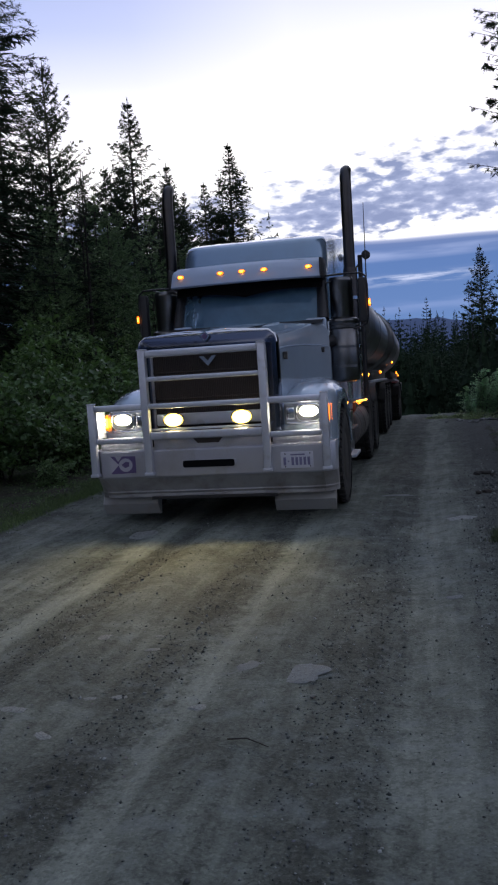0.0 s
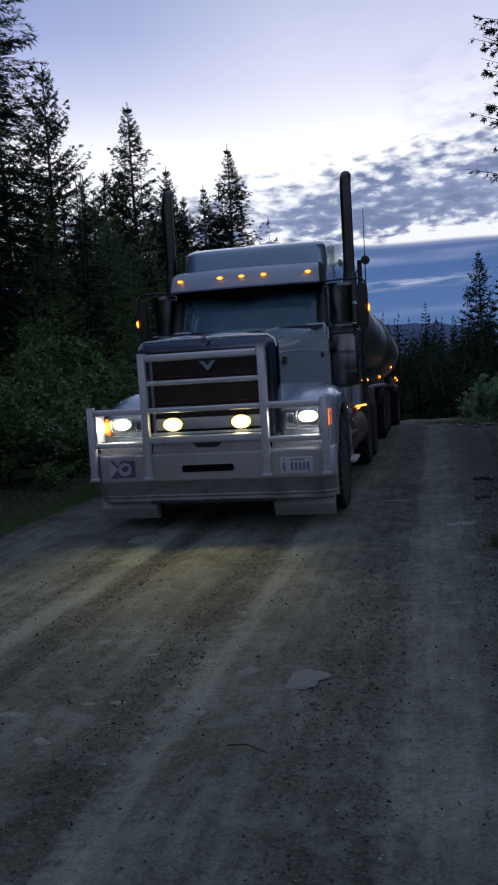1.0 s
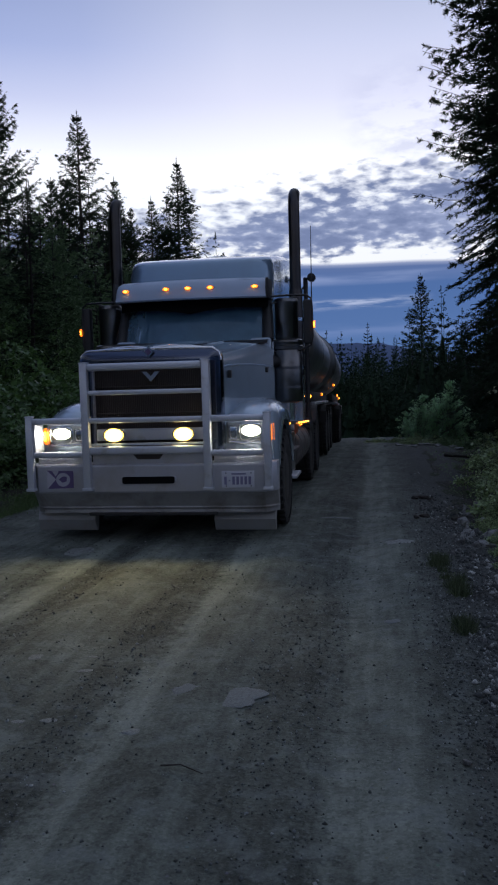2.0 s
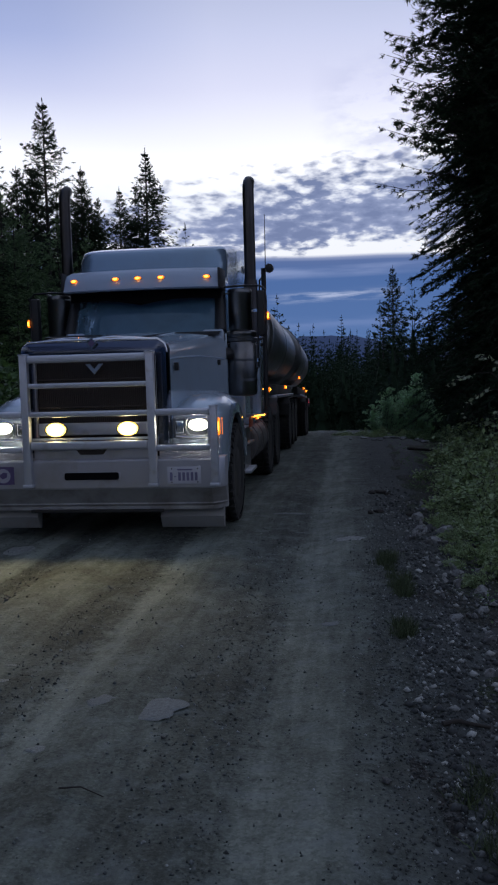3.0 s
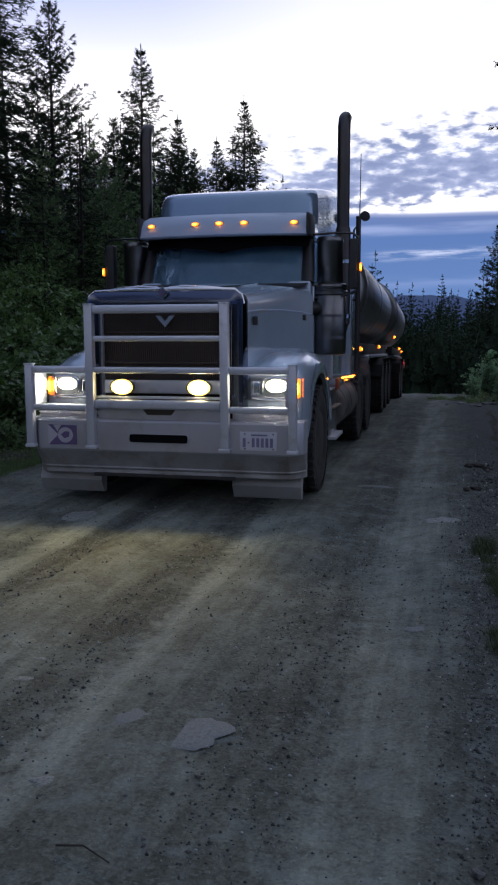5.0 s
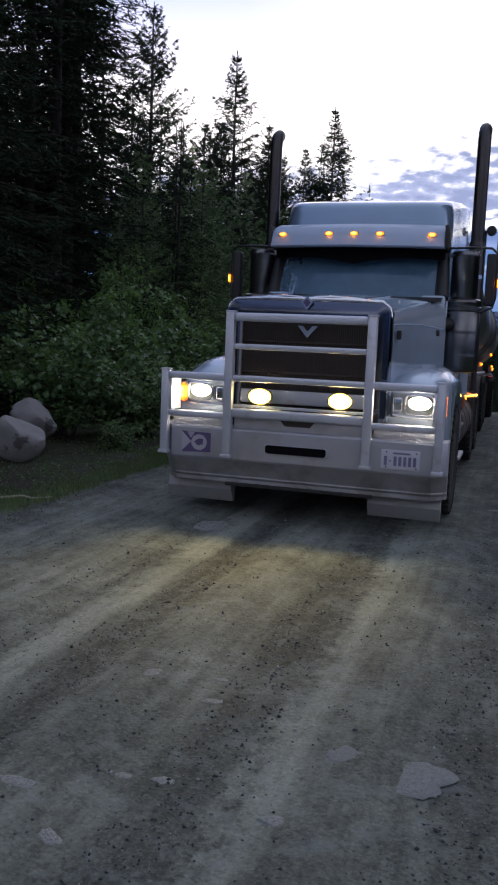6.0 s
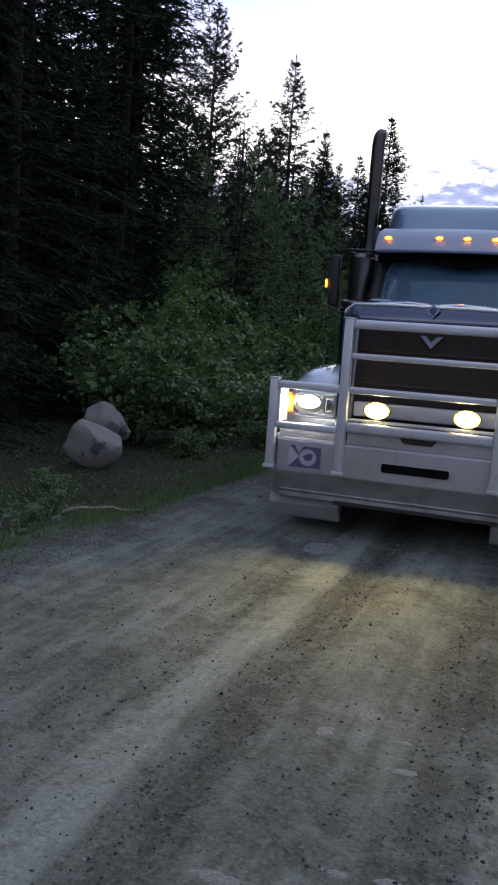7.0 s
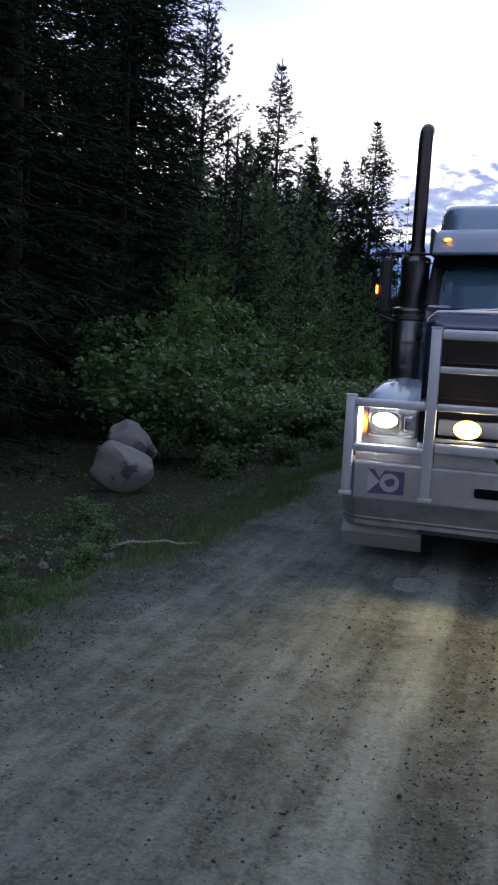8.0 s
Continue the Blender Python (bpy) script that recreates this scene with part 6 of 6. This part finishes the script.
rows = [("alder", -4.9, 4.6, 0, 0.85), ("alder", -5.6, 7.4, 60, 0.95), ("alder", -6.3, 6.4, 200, 0.7), ("tall", -6.4, 10.6, 30, 0.55), ("tall", -5.8, 8.2, 120, 0.45), ("alder", -5.9, 10.2, 260, 1.0), ("alder", -6.9, 8.6, 20, 1.15),
        ("alder", -5.6, 12.8, 170, 1.05),
("tall", -6.4, 14.2, 90, 0.50), ("tall", -6.2, 18.5, 200, 0.6), ("tall", -5.8, 26.0, 40, 0.6),
        ("willow", -4.0, 5.6, 0, 0.95), ("willow", -4.5, 7.6, 60, 1.0), ("willow", -3.9, 9.4, 120, 0.9), ("willow", -4.6, 11.5, 200, 1.1), ("willow", -4.3, 14.0, 20, 1.1), ("willow", -4.5, 18.0, 90, 1.2),
        ("upright", 3.5, 17.6, 30, 0.74), ("upright", 4.4, 17.9, 140, 0.94), ("upright", 3.2, 18.4, 220, 0.5), ("upright", 4.75, 18.8, 300, 0.74), ("upright", 3.95, 18.6, 70, 0.66),
("verge", 4.6, 2.4, 10, 1.1), ("verge", 4.5, 0.6, 100, 0.95), ("verge", 4.9, 4.3, 190, 1.3), ("verge", 4.4, -0.6, 280, 0.75), ("willow", 5.6, 2.0, 50, 0.85), ("verge", 4.7, 6.4, 80, 1.2), ("verge", 5.1, 9.0, 140, 1.2),
        ("verge", 4.10, 3.6, 0, 0.82), ("verge", 4.0, 2.0, 60, 0.78), ("verge", 3.85, 0.4, 120, 0.55), ("verge", 3.75, -0.75, 200, 0.42), ("verge", 3.95, 4.5, 30, 0.7), ("verge", 3.75, 2.9, 240, 0.5), ("verge", 3.62, 0.95, 15, 0.34), ("verge", 3.42, 0.5, 75, 0.24), ("verge", 3.36, -0.1, 155, 0.2), ("verge", 3.34, 1.2, 255, 0.2), ("verge", 3.27, -0.6, 5, 0.16), ("verge", 3.5, -0.3, 305, 0.26), ("verge", 3.36, -1.2, 105, 0.18), ("verge", 3.5, 1.7, 205, 0.28), ("verge", 4.35, 5.4, 260, 0.85), ("verge", 4.55, 7.6, 20, 0.8), ("verge", 4.15, 2.8, 140, 0.86), ("verge", 4.0, 1.15, 310, 0.55),
        ("weed", 4.6, 10.0, 70, 0.7), ("verge", 3.25, 15.6, 150, 0.45), ("verge", 2.75, 16.2, 50, 0.40), ("verge", 2.95, 15.2, 20, 0.30), ("verge", 3.7, 14.9, 130, 0.36), ("verge", 2.35, 16.2, 210, 0.34), ("verge", 2.05, 17.0, 110, 0.30), ("weed", 4.0, 14.2, 250, 0.40), ("weed", 4.6, 14.8, 80, 0.45), ("weed", 4.4, 17.8, 230, 0.6), ("weed", 5.3, 17.0, 10, 0.7),
        ("weed", -3.7, 4.2, 0, 0.7), ("weed", -3.4, 6.4, 60, 0.7), ("weed", -3.3, 8.6, 120, 0.65), ("weed", -2.9, -0.9, 180, 0.36), ("weed", -3.15, -0.2, 240, 0.4), ("weed", -2.85, -1.7, 300, 0.24), ("weed", -3.6, 0.5, 20, 0.45), ("weed", -3.35, -1.2, 120, 0.26), ("weed", -3.2, -2.3, 60, 0.26), ("weed", -3.9, -1.7, 200, 0.42), ("weed", -2.9, -2.9, 10, 0.24), ("weed", -4.0, -0.5, 330, 0.40), ("weed", -2.6, -2.4, 80, 0.16), ("weed", -2.75, -1.2, 160, 0.16), ("weed", -3.1, -1.5, 250, 0.2), ("weed", -3.6, 11.5, 30, 0.7)]
plant(BUSHES, rows, 0.02)


def build_sapling():
    """A thin arching sapling whose large pale leaves hang in rows over the verge."""
    rng = np.random.default_rng(45)
    plant_at = thing("sapling", "thin arching sapling with rows of large pale leaves", "sapling")
    foot = float(ground_height(np.float64(4.85), np.float64(4.25)))
    stems = [[(4.85, 4.25, foot), (4.72, 4.18, 0.8), (4.55, 4.1, 1.3), (4.33, 4.03, 1.49), (4.13, 4.0, 1.49), (3.94, 4.0, 1.44), (3.70, 3.98, 1.31)],
             [(4.72, 4.18, 0.8), (4.58, 4.08, 1.15), (4.40, 4.0, 1.27), (4.23, 3.98, 1.25), (4.05, 3.96, 1.12), (3.92, 3.95, 0.84)],
             [(4.55, 4.1, 1.3), (4.45, 4.05, 1.55), (4.30, 4.0, 1.69), (4.16, 3.97, 1.72)],
             [(4.72, 4.18, 0.8), (4.55, 4.0, 0.98), (4.38, 3.9, 0.95), (4.26, 3.85, 0.78)]]
    at = []
    for pts in stems:
        part("stem", sweep(pts, list(np.linspace(0.010, 0.003, len(pts))), 6), TWIG, plant_at)
        P = np.array(pts)
        f = np.linspace(0, 1, len(P))
        u = np.sort(rng.uniform(0.45 if len(P) > 4 else 0.3, 1.0, 19))
        at.append(np.stack([np.interp(u, f, P[:, i]) for i in range(3)], -1) + rng.normal(0, 0.016, (19, 3)))
    part("foliage", fast_mesh("foliage", *leaves(rng, np.concatenate(at), 0.072, 0.45), LEAF_SAPLING), None, plant_at)


build_sapling()


def grass(seed, spots, per, tall, wide):
    """Loose blades in tufts."""
    rng = np.random.default_rng(seed)
    at = np.repeat(np.asarray(spots), per, 0) + np.c_[rng.normal(0, wide, (len(spots) * per, 2))]
    z = np.maximum(ground_height(at[:, 0], at[:, 1]), road_height(at[:, 0], at[:, 1]))
    at = np.c_[at, z]
    way = rng.normal(size=(len(at), 3)) * 0.45 + np.array([0, 0, 1.0])
    way /= np.linalg.norm(way, axis=1, keepdims=True)
    return blades(rng, at, way, tall, 0.0026, 0.3)


def build_grass():
    rng = np.random.default_rng(51)
    y = rng.uniform(-4.5, 16, 620)
    verge = np.c_[left_edge(y) - np.abs(rng.normal(0.05, 0.42, 620)), y]
    tagged(new("verge_grass", fast_mesh("verge_grass", *grass(52, verge, 60, 0.075, 0.09), GRASS)), "short green grass along the bank side of the road", "grass", kind="stuff")
    y = rng.uniform(14, 22, 160)
    far = np.c_[right_edge(y) + np.abs(rng.normal(0, 0.8, 160)), y]
    tagged(new("roadside_grass", fast_mesh("roadside_grass", *grass(53, far, 40, 0.14, 0.09), GRASS)), "green grass at the crest of the road", "grass", kind="stuff")
    for x, yy, n, w in ((2.74, -0.75, 12, 0.03), (2.79, -1.65, 14, 0.04), (2.73, -2.6, 8, 0.03), (2.93, -4.9, 10, 0.06), (2.96, -5.3, 9, 0.06)):
        spots = np.c_[rng.normal(x, w, n), rng.normal(yy, w * 5, n)]
        tagged(new("grass_tuft", fast_mesh("grass_tuft", *grass(int(100 + yy * 10), spots, 70, 0.075, 0.03), TUFT)), "small grass tuft on the stony road edge", "grass", "grass tufts on the verge", "stuff")


build_grass()


def build_ground_cover():
    """Low weeds and litter over the forest floor beside the road."""
    rng = np.random.default_rng(57)
    for name, edge, way, n, label in (("ground_cover", -2.9, -1, 20000, "low weeds and fallen leaves on the bank"), ("verge_weeds", 3.3, 1, 15000, "low weeds and fallen leaves beyond the stony verge")):
        x, y = edge + way * np.abs(rng.normal(0, 2.6, n)), rng.normal(3.0, 7.5, n)
        keep = rng.random(n) < 0.25 + 0.9 * (wobble(x, y, 2.3, 7) > 0.0)
        x, y = x[keep], y[keep]
        z = ground_height(x, y) + np.abs(rng.normal(0.03, 0.05, len(x)))
        tagged(new(name, fast_mesh(name, *leaves(rng, np.stack([x, y, z], -1), 0.028, 0.05), LEAF)), label, "weeds", kind="stuff")


build_ground_cover()


# ---- stones ----
def stone_mesh(name, seed, mat, subdiv=2, rough=0.22, flat=0.7, bite=0.9):
    rng = np.random.default_rng(seed)
    bm = bmesh.new()
    bmesh.ops.create_icosphere(bm, subdivisions=subdiv, radius=1.0)
    planes = rng.normal(size=(11, 3))
    planes /= np.linalg.norm(planes, axis=1, keepdims=True)
    cut = rng.uniform(0.5, 0.85, 11)
    for v in bm.verts:
        p = np.array(v.co)
        for q, c in zip(planes, cut):
            d = p @ q
            if d > c:
                p = p - q * (d - c) * bite
        p = p * (1 + rough * 0.35 * noise.noise(Vector(p * 2.1) + Vector((seed, 0, 0))))
        v.co = Vector((p[0], p[1] * 0.85, p[2] * flat))
    return mesh_of(name, bm, mat, 28 if subdiv > 2 else 14)


def top_of(x, y):
    """The height of the road or the ground, whichever lies higher."""
    x, y = np.float64(x), np.float64(y)
    return float(max(ground_height(x, y), road_height(x, y)))


def build_stones():
    rng = np.random.default_rng(61)
    # two pale boulders on the bank
    big = [("boulder", (-4.16, 2.25, 0.235), (0.36, 0.36, 0.38), 20, 71, "pale grey boulder with dark patches on the bank"), ("boulder", (-4.50, 3.15, 0.33), (0.34, 0.34, 0.42), 70, 74, "second pale boulder behind, partly in the shrubs")]
    for name, at, size, turn, seed, label in big:
        ob = new(name, stone_mesh("boulder", seed, BOULDER, 4, 0.3, 0.85, 0.78))
        ob.matrix_basis = Matrix.LocRotScale(at, Euler((0.1, 0.15, radians(turn))), Vector(size))
        tagged(ob, label, "boulder", "boulders on the bank")
    shapes = [stone_mesh("rock", 80 + i, ROCK, 1, 0.5, 0.6) for i in range(6)]
    pale = [stone_mesh("rock", 90 + i, ROCK_PALE, 1, 0.5, 0.55) for i in range(6)]
    # broken rock along the stony verge
    for i in range(170):
        y = rng.uniform(-5.0, 3.0)
        x = float(right_edge(y)) + 0.05 + abs(rng.normal(0.25, 0.4))
        r = rng.uniform(0.010, 0.040) * (1.7 if rng.random() < 0.16 and x > 2.95 else 1) * (0.65 if y < -2.9 else 1)
        ob = new("rock", (pale if x > 3.05 and i % 3 == 0 else shapes)[i % 6])
        ob.matrix_basis = Matrix.LocRotScale((x, y, top_of(x, y) + r * 0.25), Euler(rng.uniform(0, 6, 3)), Vector((r, r, r)))
        tagged(ob, "broken grey rock on the stony verge", "rock", "broken rocks on the verge")
    for i in range(42):
        y = rng.uniform(-3.5, 4.5)
        x = -2.75 - abs(rng.normal(0.3, 0.4))
        r = rng.uniform(0.012, 0.03)
        ob = new("rock", shapes[i % 6])
        ob.matrix_basis = Matrix.LocRotScale((x, y, top_of(x, y) + r * 0.3), Euler(rng.uniform(0, 6, 3)), Vector((r, r, r)))
        tagged(ob, "small grey rock in the grass of the bank", "rock", "rocks on the bank")
    for i in range(34):
        y = rng.uniform(-2.9, -0.3)
        x = -2.62 - 0.9 * rng.random() - 0.12 * (y + 1.5)
        r = rng.uniform(0.018, 0.055)
        ob = new("rock", pale[i % 6])
        ob.matrix_basis = Matrix.LocRotScale((x, y, top_of(x, y) + r * 0.2), Euler(rng.uniform(0, 6, 3)), Vector((r * 1.3, r, r * 0.75)))
        tagged(ob, "pale flat rock among the weeds of the bank", "rock", "rocks on the bank")
    for i in range(16):
        x = rng.uniform(2.2, 4.8)
        y = 13.6 + rng.uniform(-0.5, 0.7)
        r = rng.uniform(0.07, 0.13)
        ob = new("rock", pale[i % 6])
        ob.matrix_basis = Matrix.LocRotScale((x, y, top_of(x, y) + r * 0.25), Euler((0, 0, rng.uniform(0, 6))), Vector((r * 1.5, r, r * 0.6)))
        tagged(ob, "pale rock below the willows at the crest", "rock", "rocks at the crest")
    for i in range(46):
        y = rng.uniform(-3.2, 3.4)
        x = 3.0 + 0.62 * rng.random() ** 0.7
        r = rng.uniform(0.035, 0.075)
        ob = new("rock", pale[i % 6] if i % 5 else shapes[i % 6])
        ob.matrix_basis = Matrix.LocRotScale((x, y, top_of(x, y) + r * 0.2), Euler(rng.uniform(0, 6, 3)), Vector((r * 1.25, r, r * 0.8)))
        tagged(ob, "angular pale rock among the verge plants", "rock", "rocks on the verge")
    for x, y, r, z in ((3.15, 1.5, 0.13, 0.03), (3.4, 0.9, 0.15, 0.03), (3.3, 2.4, 0.11, 0.02), (3.45, -0.3, 0.11, 0.02), (3.3, -2.0, 0.07, 0.0), (3.55, -2.6, 0.09, 0.0), (3.28, -0.9, 0.08, 0.02), (3.38, -1.4, 0.10, 0.02), (3.22, 0.3, 0.09, 0.02), (3.48, -1.9, 0.08, 0.01)):
        ob = new("rock", pale[int(y * 7) % 6])
        ob.matrix_basis = Matrix.LocRotScale((x, y, top_of(x, y) + z), Euler((0.3, 0.2, y)), Vector((r, r * 0.9, r)))
        tagged(ob, "larger pale rock half buried in the verge", "rock", "rocks on the verge")
    # the smaller rubble between them
    n = 3000
    y = rng.uniform(-6.0, 4.5, n)
    y = y[rng.random(n) < np.clip(1.15 - (y + 1.0) / 4.5, 0, 1)]
    n = len(y)
    x = right_edge(y) + 0.08 + np.abs(rng.normal(0.08, 0.42, n))
    r = np.exp(rng.normal(math.log(0.013), 0.42, n)).clip(0.006, 0.034)
    unit = np.array([(1, 0, 0), (-1, 0, 0), (0, 1, 0), (0, -1, 0), (0, 0, 1), (0, 0, -1), (0.6, 0.6, 0.6), (-0.6, 0.6, -0.5)], float)
    tri = np.array([(0, 2, 6), (2, 4, 6), (4, 0, 6), (2, 1, 4), (1, 3, 4), (3, 0, 4), (2, 0, 5), (1, 2, 7), (2, 5, 7), (5, 1, 7), (3, 1, 5), (0, 3, 5)])
    turn = rng.uniform(0, 2 * math.pi, n)
    c, w = np.cos(turn)[:, None], np.sin(turn)[:, None]
    v = np.stack([unit[:, 0] * c - unit[:, 1] * w, unit[:, 0] * w + unit[:, 1] * c, np.broadcast_to(unit[:, 2] * 0.7, (n, 8))], -1) * rng.uniform(0.65, 1.3, (n, 8, 1)) * r[:, None, None]
    v += np.stack([x, y, np.maximum(ground_height(x, y), road_height(x, y)) + r * 0.2], -1)[:, None]
    t = tri[None] + (np.arange(n) * 8)[:, None, None]
    tagged(new("rubble", fast_mesh("rubble", v.reshape(-1, 3), t.reshape(-1, 3), RUBBLE)), "small broken rubble along the stony verge", "rubble", kind="stuff")
    # flat pale stones packed into the road
    slab = []
    for i in range(4):
        k = 36
        edge = 1 + 0.16 * np.sin(2 * math.pi * np.arange(k) / k * 2 + i) + 0.10 * np.sin(2 * math.pi * np.arange(k) / k * 5 + 2 * i) + rng.normal(0, 0.045, k)
        rings = [[(edge[j] * q * math.cos(2 * math.pi * j / k), edge[j] * q * math.sin(2 * math.pi * j / k), h + 0.10 * rng.normal() * (q < 0.95)) for j in range(k)] for q, h in ((1.12, -1.4), (1.0, -0.2), (0.86, 0.35), (0.6, 0.7), (0.12, 0.85))]
        slab.append(mesh_of("embedded_stone", loft(rings, closed=True), SLAB if i in (0, 2) else SLAB_PALE, 75))
    for i, (x, y, a, b, turn) in enumerate(((1.46, -3.90, 0.16, 0.13, 10), (-0.67, -0.27, 0.17, 0.20, 0), (2.42, 0.14, 0.12, 0.11, 30), (0.49, -4.24, 0.045, 0.025, 20), (0.22, -3.4, 0.05, 0.04, 60), (0.18, -4.46, 0.07, 0.035, 10), (0.42, -4.66, 0.065, 0.035, 150), (0.66, -4.23, 0.05, 0.03, 10), (1.24, -3.83, 0.08, 0.06, 20), (1.11, -4.34, 0.06, 0.035, 10),
                                            (0.60, -3.52, 0.06, 0.03, 0), (0.54, -3.28, 0.04, 0.02, 5), (2.33, -2.52, 0.08, 0.04, 0), (1.75, 1.6, 0.14, 0.07, 0))):
        ob = new("embedded_stone", slab[1 if i in (1, 2) else (0 if a > 0.12 or x > 1.2 else 1) + 2 * (i % 2)])
        ob.matrix_basis = Matrix.LocRotScale((x, y, top_of(x, y) + (0.004 if i == 1 else -0.001)), Euler((0, 0, radians(turn))), Vector((a, b, 0.0032)))
        tagged(ob, "flat pale stone packed into the gravel", "stone", "flat stones in the road")
    for x, y, r in ((1.605, -4.187, 0.018), (2.556, -4.561, 0.03), (-0.01, -2.05, 0.022), (0.75, -2.7, 0.015)):
        ob = new("pebble", shapes[0])
        ob.matrix_basis = Matrix.LocRotScale((x, y, top_of(x, y) + r * 0.3), Euler((0.3, 0.2, y)), Vector((r, r, r)))
        tagged(ob, "single pebble lying on the road", "pebble", "pebbles on the road")
    # loose gravel: one sheet of small stones
    unit = np.array([(1, 0, 0), (-1, 0, 0), (0, 1, 0), (0, -1, 0), (0, 0, 1), (0, 0, -1)], float)
    tri = np.array([(0, 2, 4), (2, 1, 4), (1, 3, 4), (3, 0, 4), (2, 0, 5), (1, 2, 5), (3, 1, 5), (0, 3, 5)])
    n = 60000
    y = -4.6 + np.where(rng.random(n) < 0.35, -np.abs(rng.normal(0, 2.6, n)), np.abs(rng.normal(0, 4.2, n)))
    x = np.where(rng.random(n) < 0.32, 2.55 + np.abs(rng.normal(0, 0.75, n)), rng.uniform(-2.6, 2.9, n))
    keep = rng.random(n) < 0.12 + 0.7 * (np.interp(x, TRACK_X, TRACK_WEAR) < 0.35)
    x, y = x[keep], y[keep]
    n = len(x)
    r = np.exp(rng.normal(math.log(0.0046), 0.38, n)).clip(0.003, 0.013) * np.where(x > 2.75, 1.35, 1.0)
    z = np.maximum(road_height(x, y), ground_height(x, y))
    jag = rng.uniform(0.6, 1.35, (n, 6, 1))
    turn = rng.uniform(0, 2 * math.pi, n)
    c, w = np.cos(turn)[:, None], np.sin(turn)[:, None]
    spun = np.stack([unit[:, 0] * c - unit[:, 1] * w, unit[:, 0] * w + unit[:, 1] * c, np.broadcast_to(unit[:, 2], (n, 6))], -1)
    v = spun * jag * r[:, None, None] * rng.uniform(0.7, 1.25, (n, 1, 3)) + np.stack([x, y, z + r * 0.25], -1)[:, None]
    t = tri[None] + (np.arange(n) * 6)[:, None, None]
    tagged(new("loose_gravel", fast_mesh("loose_gravel", v.reshape(-1, 3), t.reshape(-1, 3), PEBBLE)), "loose small stones scattered over the road", "gravel", kind="stuff")


build_stones()


def stick(name, pts, r, mat, label):
    pts = [(x, y, float(max(ground_height(np.float64(x), np.float64(y)), road_height(np.float64(x), np.float64(y)))) + z) for x, y, z in pts]
    tagged(new(name, mesh_of(name, sweep(pts, [r * k for k in np.linspace(1.0, 0.5, len(pts))], 8), mat)), label, "stick")


stick("stick", [(-3.0, -0.22, 0.03), (-2.86, -0.15, 0.045), (-2.75, -0.16, 0.03), (-2.6, -0.06, 0.04), (-2.5, -0.06, 0.025), (-2.35, 0.05, 0.02)], 0.014, DEAD, "bleached stick lying in the verge grass")
stick("stick", [(3.05, 1.75, 0.01), (3.10, 1.85, 0.022), (3.17, 2.0, 0.02), (3.22, 2.12, 0.012)], 0.018, DARK_WOOD, "dark rotten stick beside the road")
for x, y, r in ((2.70, 3.05, 0.05), (2.80, 3.1, 0.065), (2.89, 3.0, 0.05), (2.65, 1.55, 0.045), (2.73, 1.6, 0.05)):
    ob = new("earth_clod", stone_mesh("earth_clod", int(x * 100), DARK_WOOD, 2, 0.8, 0.6))
    ob.matrix_basis = Matrix.LocRotScale((x, y, top_of(x, y) + r * 0.3), Euler((0.1, 0.1, x * 9)), Vector((r * 1.4, r, r)))
    tagged(ob, "dark crumbling clod of earth on the road edge", "clod", "clods on the road edge")
stick("stick", [(2.83, -3.95, 0.008), (2.90, -3.92, 0.016), (2.97, -3.91, 0.018), (3.05, -3.87, 0.016)], 0.014, DARK_WOOD, "dark rotten stick on the stony verge")
stick("stick", [(1.32, -4.72, 0.012), (1.40, -4.70, 0.016), (1.50, -4.74, 0.012)], 0.004, DARK_WOOD, "thin dark twig on the gravel")
stick("fallen_branch", [(3.6, 9.8, 0.04), (4.2, 10.0, 0.12), (5.0, 10.4, 0.15), (5.6, 10.4, 0.1)], 0.03, DARK_WOOD, "dark fallen branch on the slope")


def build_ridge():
    """Wooded mountain far beyond the valley, its haze painted in blue."""
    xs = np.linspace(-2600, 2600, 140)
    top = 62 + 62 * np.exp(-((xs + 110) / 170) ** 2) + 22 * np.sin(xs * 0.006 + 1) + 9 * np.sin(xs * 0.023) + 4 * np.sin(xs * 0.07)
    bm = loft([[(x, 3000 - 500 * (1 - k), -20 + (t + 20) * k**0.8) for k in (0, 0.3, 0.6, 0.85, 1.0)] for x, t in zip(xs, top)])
    tagged(new("far_mountain", mesh_of("far_mountain", bm, RIDGE)), "wooded mountain ridge in the distance, haze in its blue colour", "mountain", kind="structure")


build_ridge()
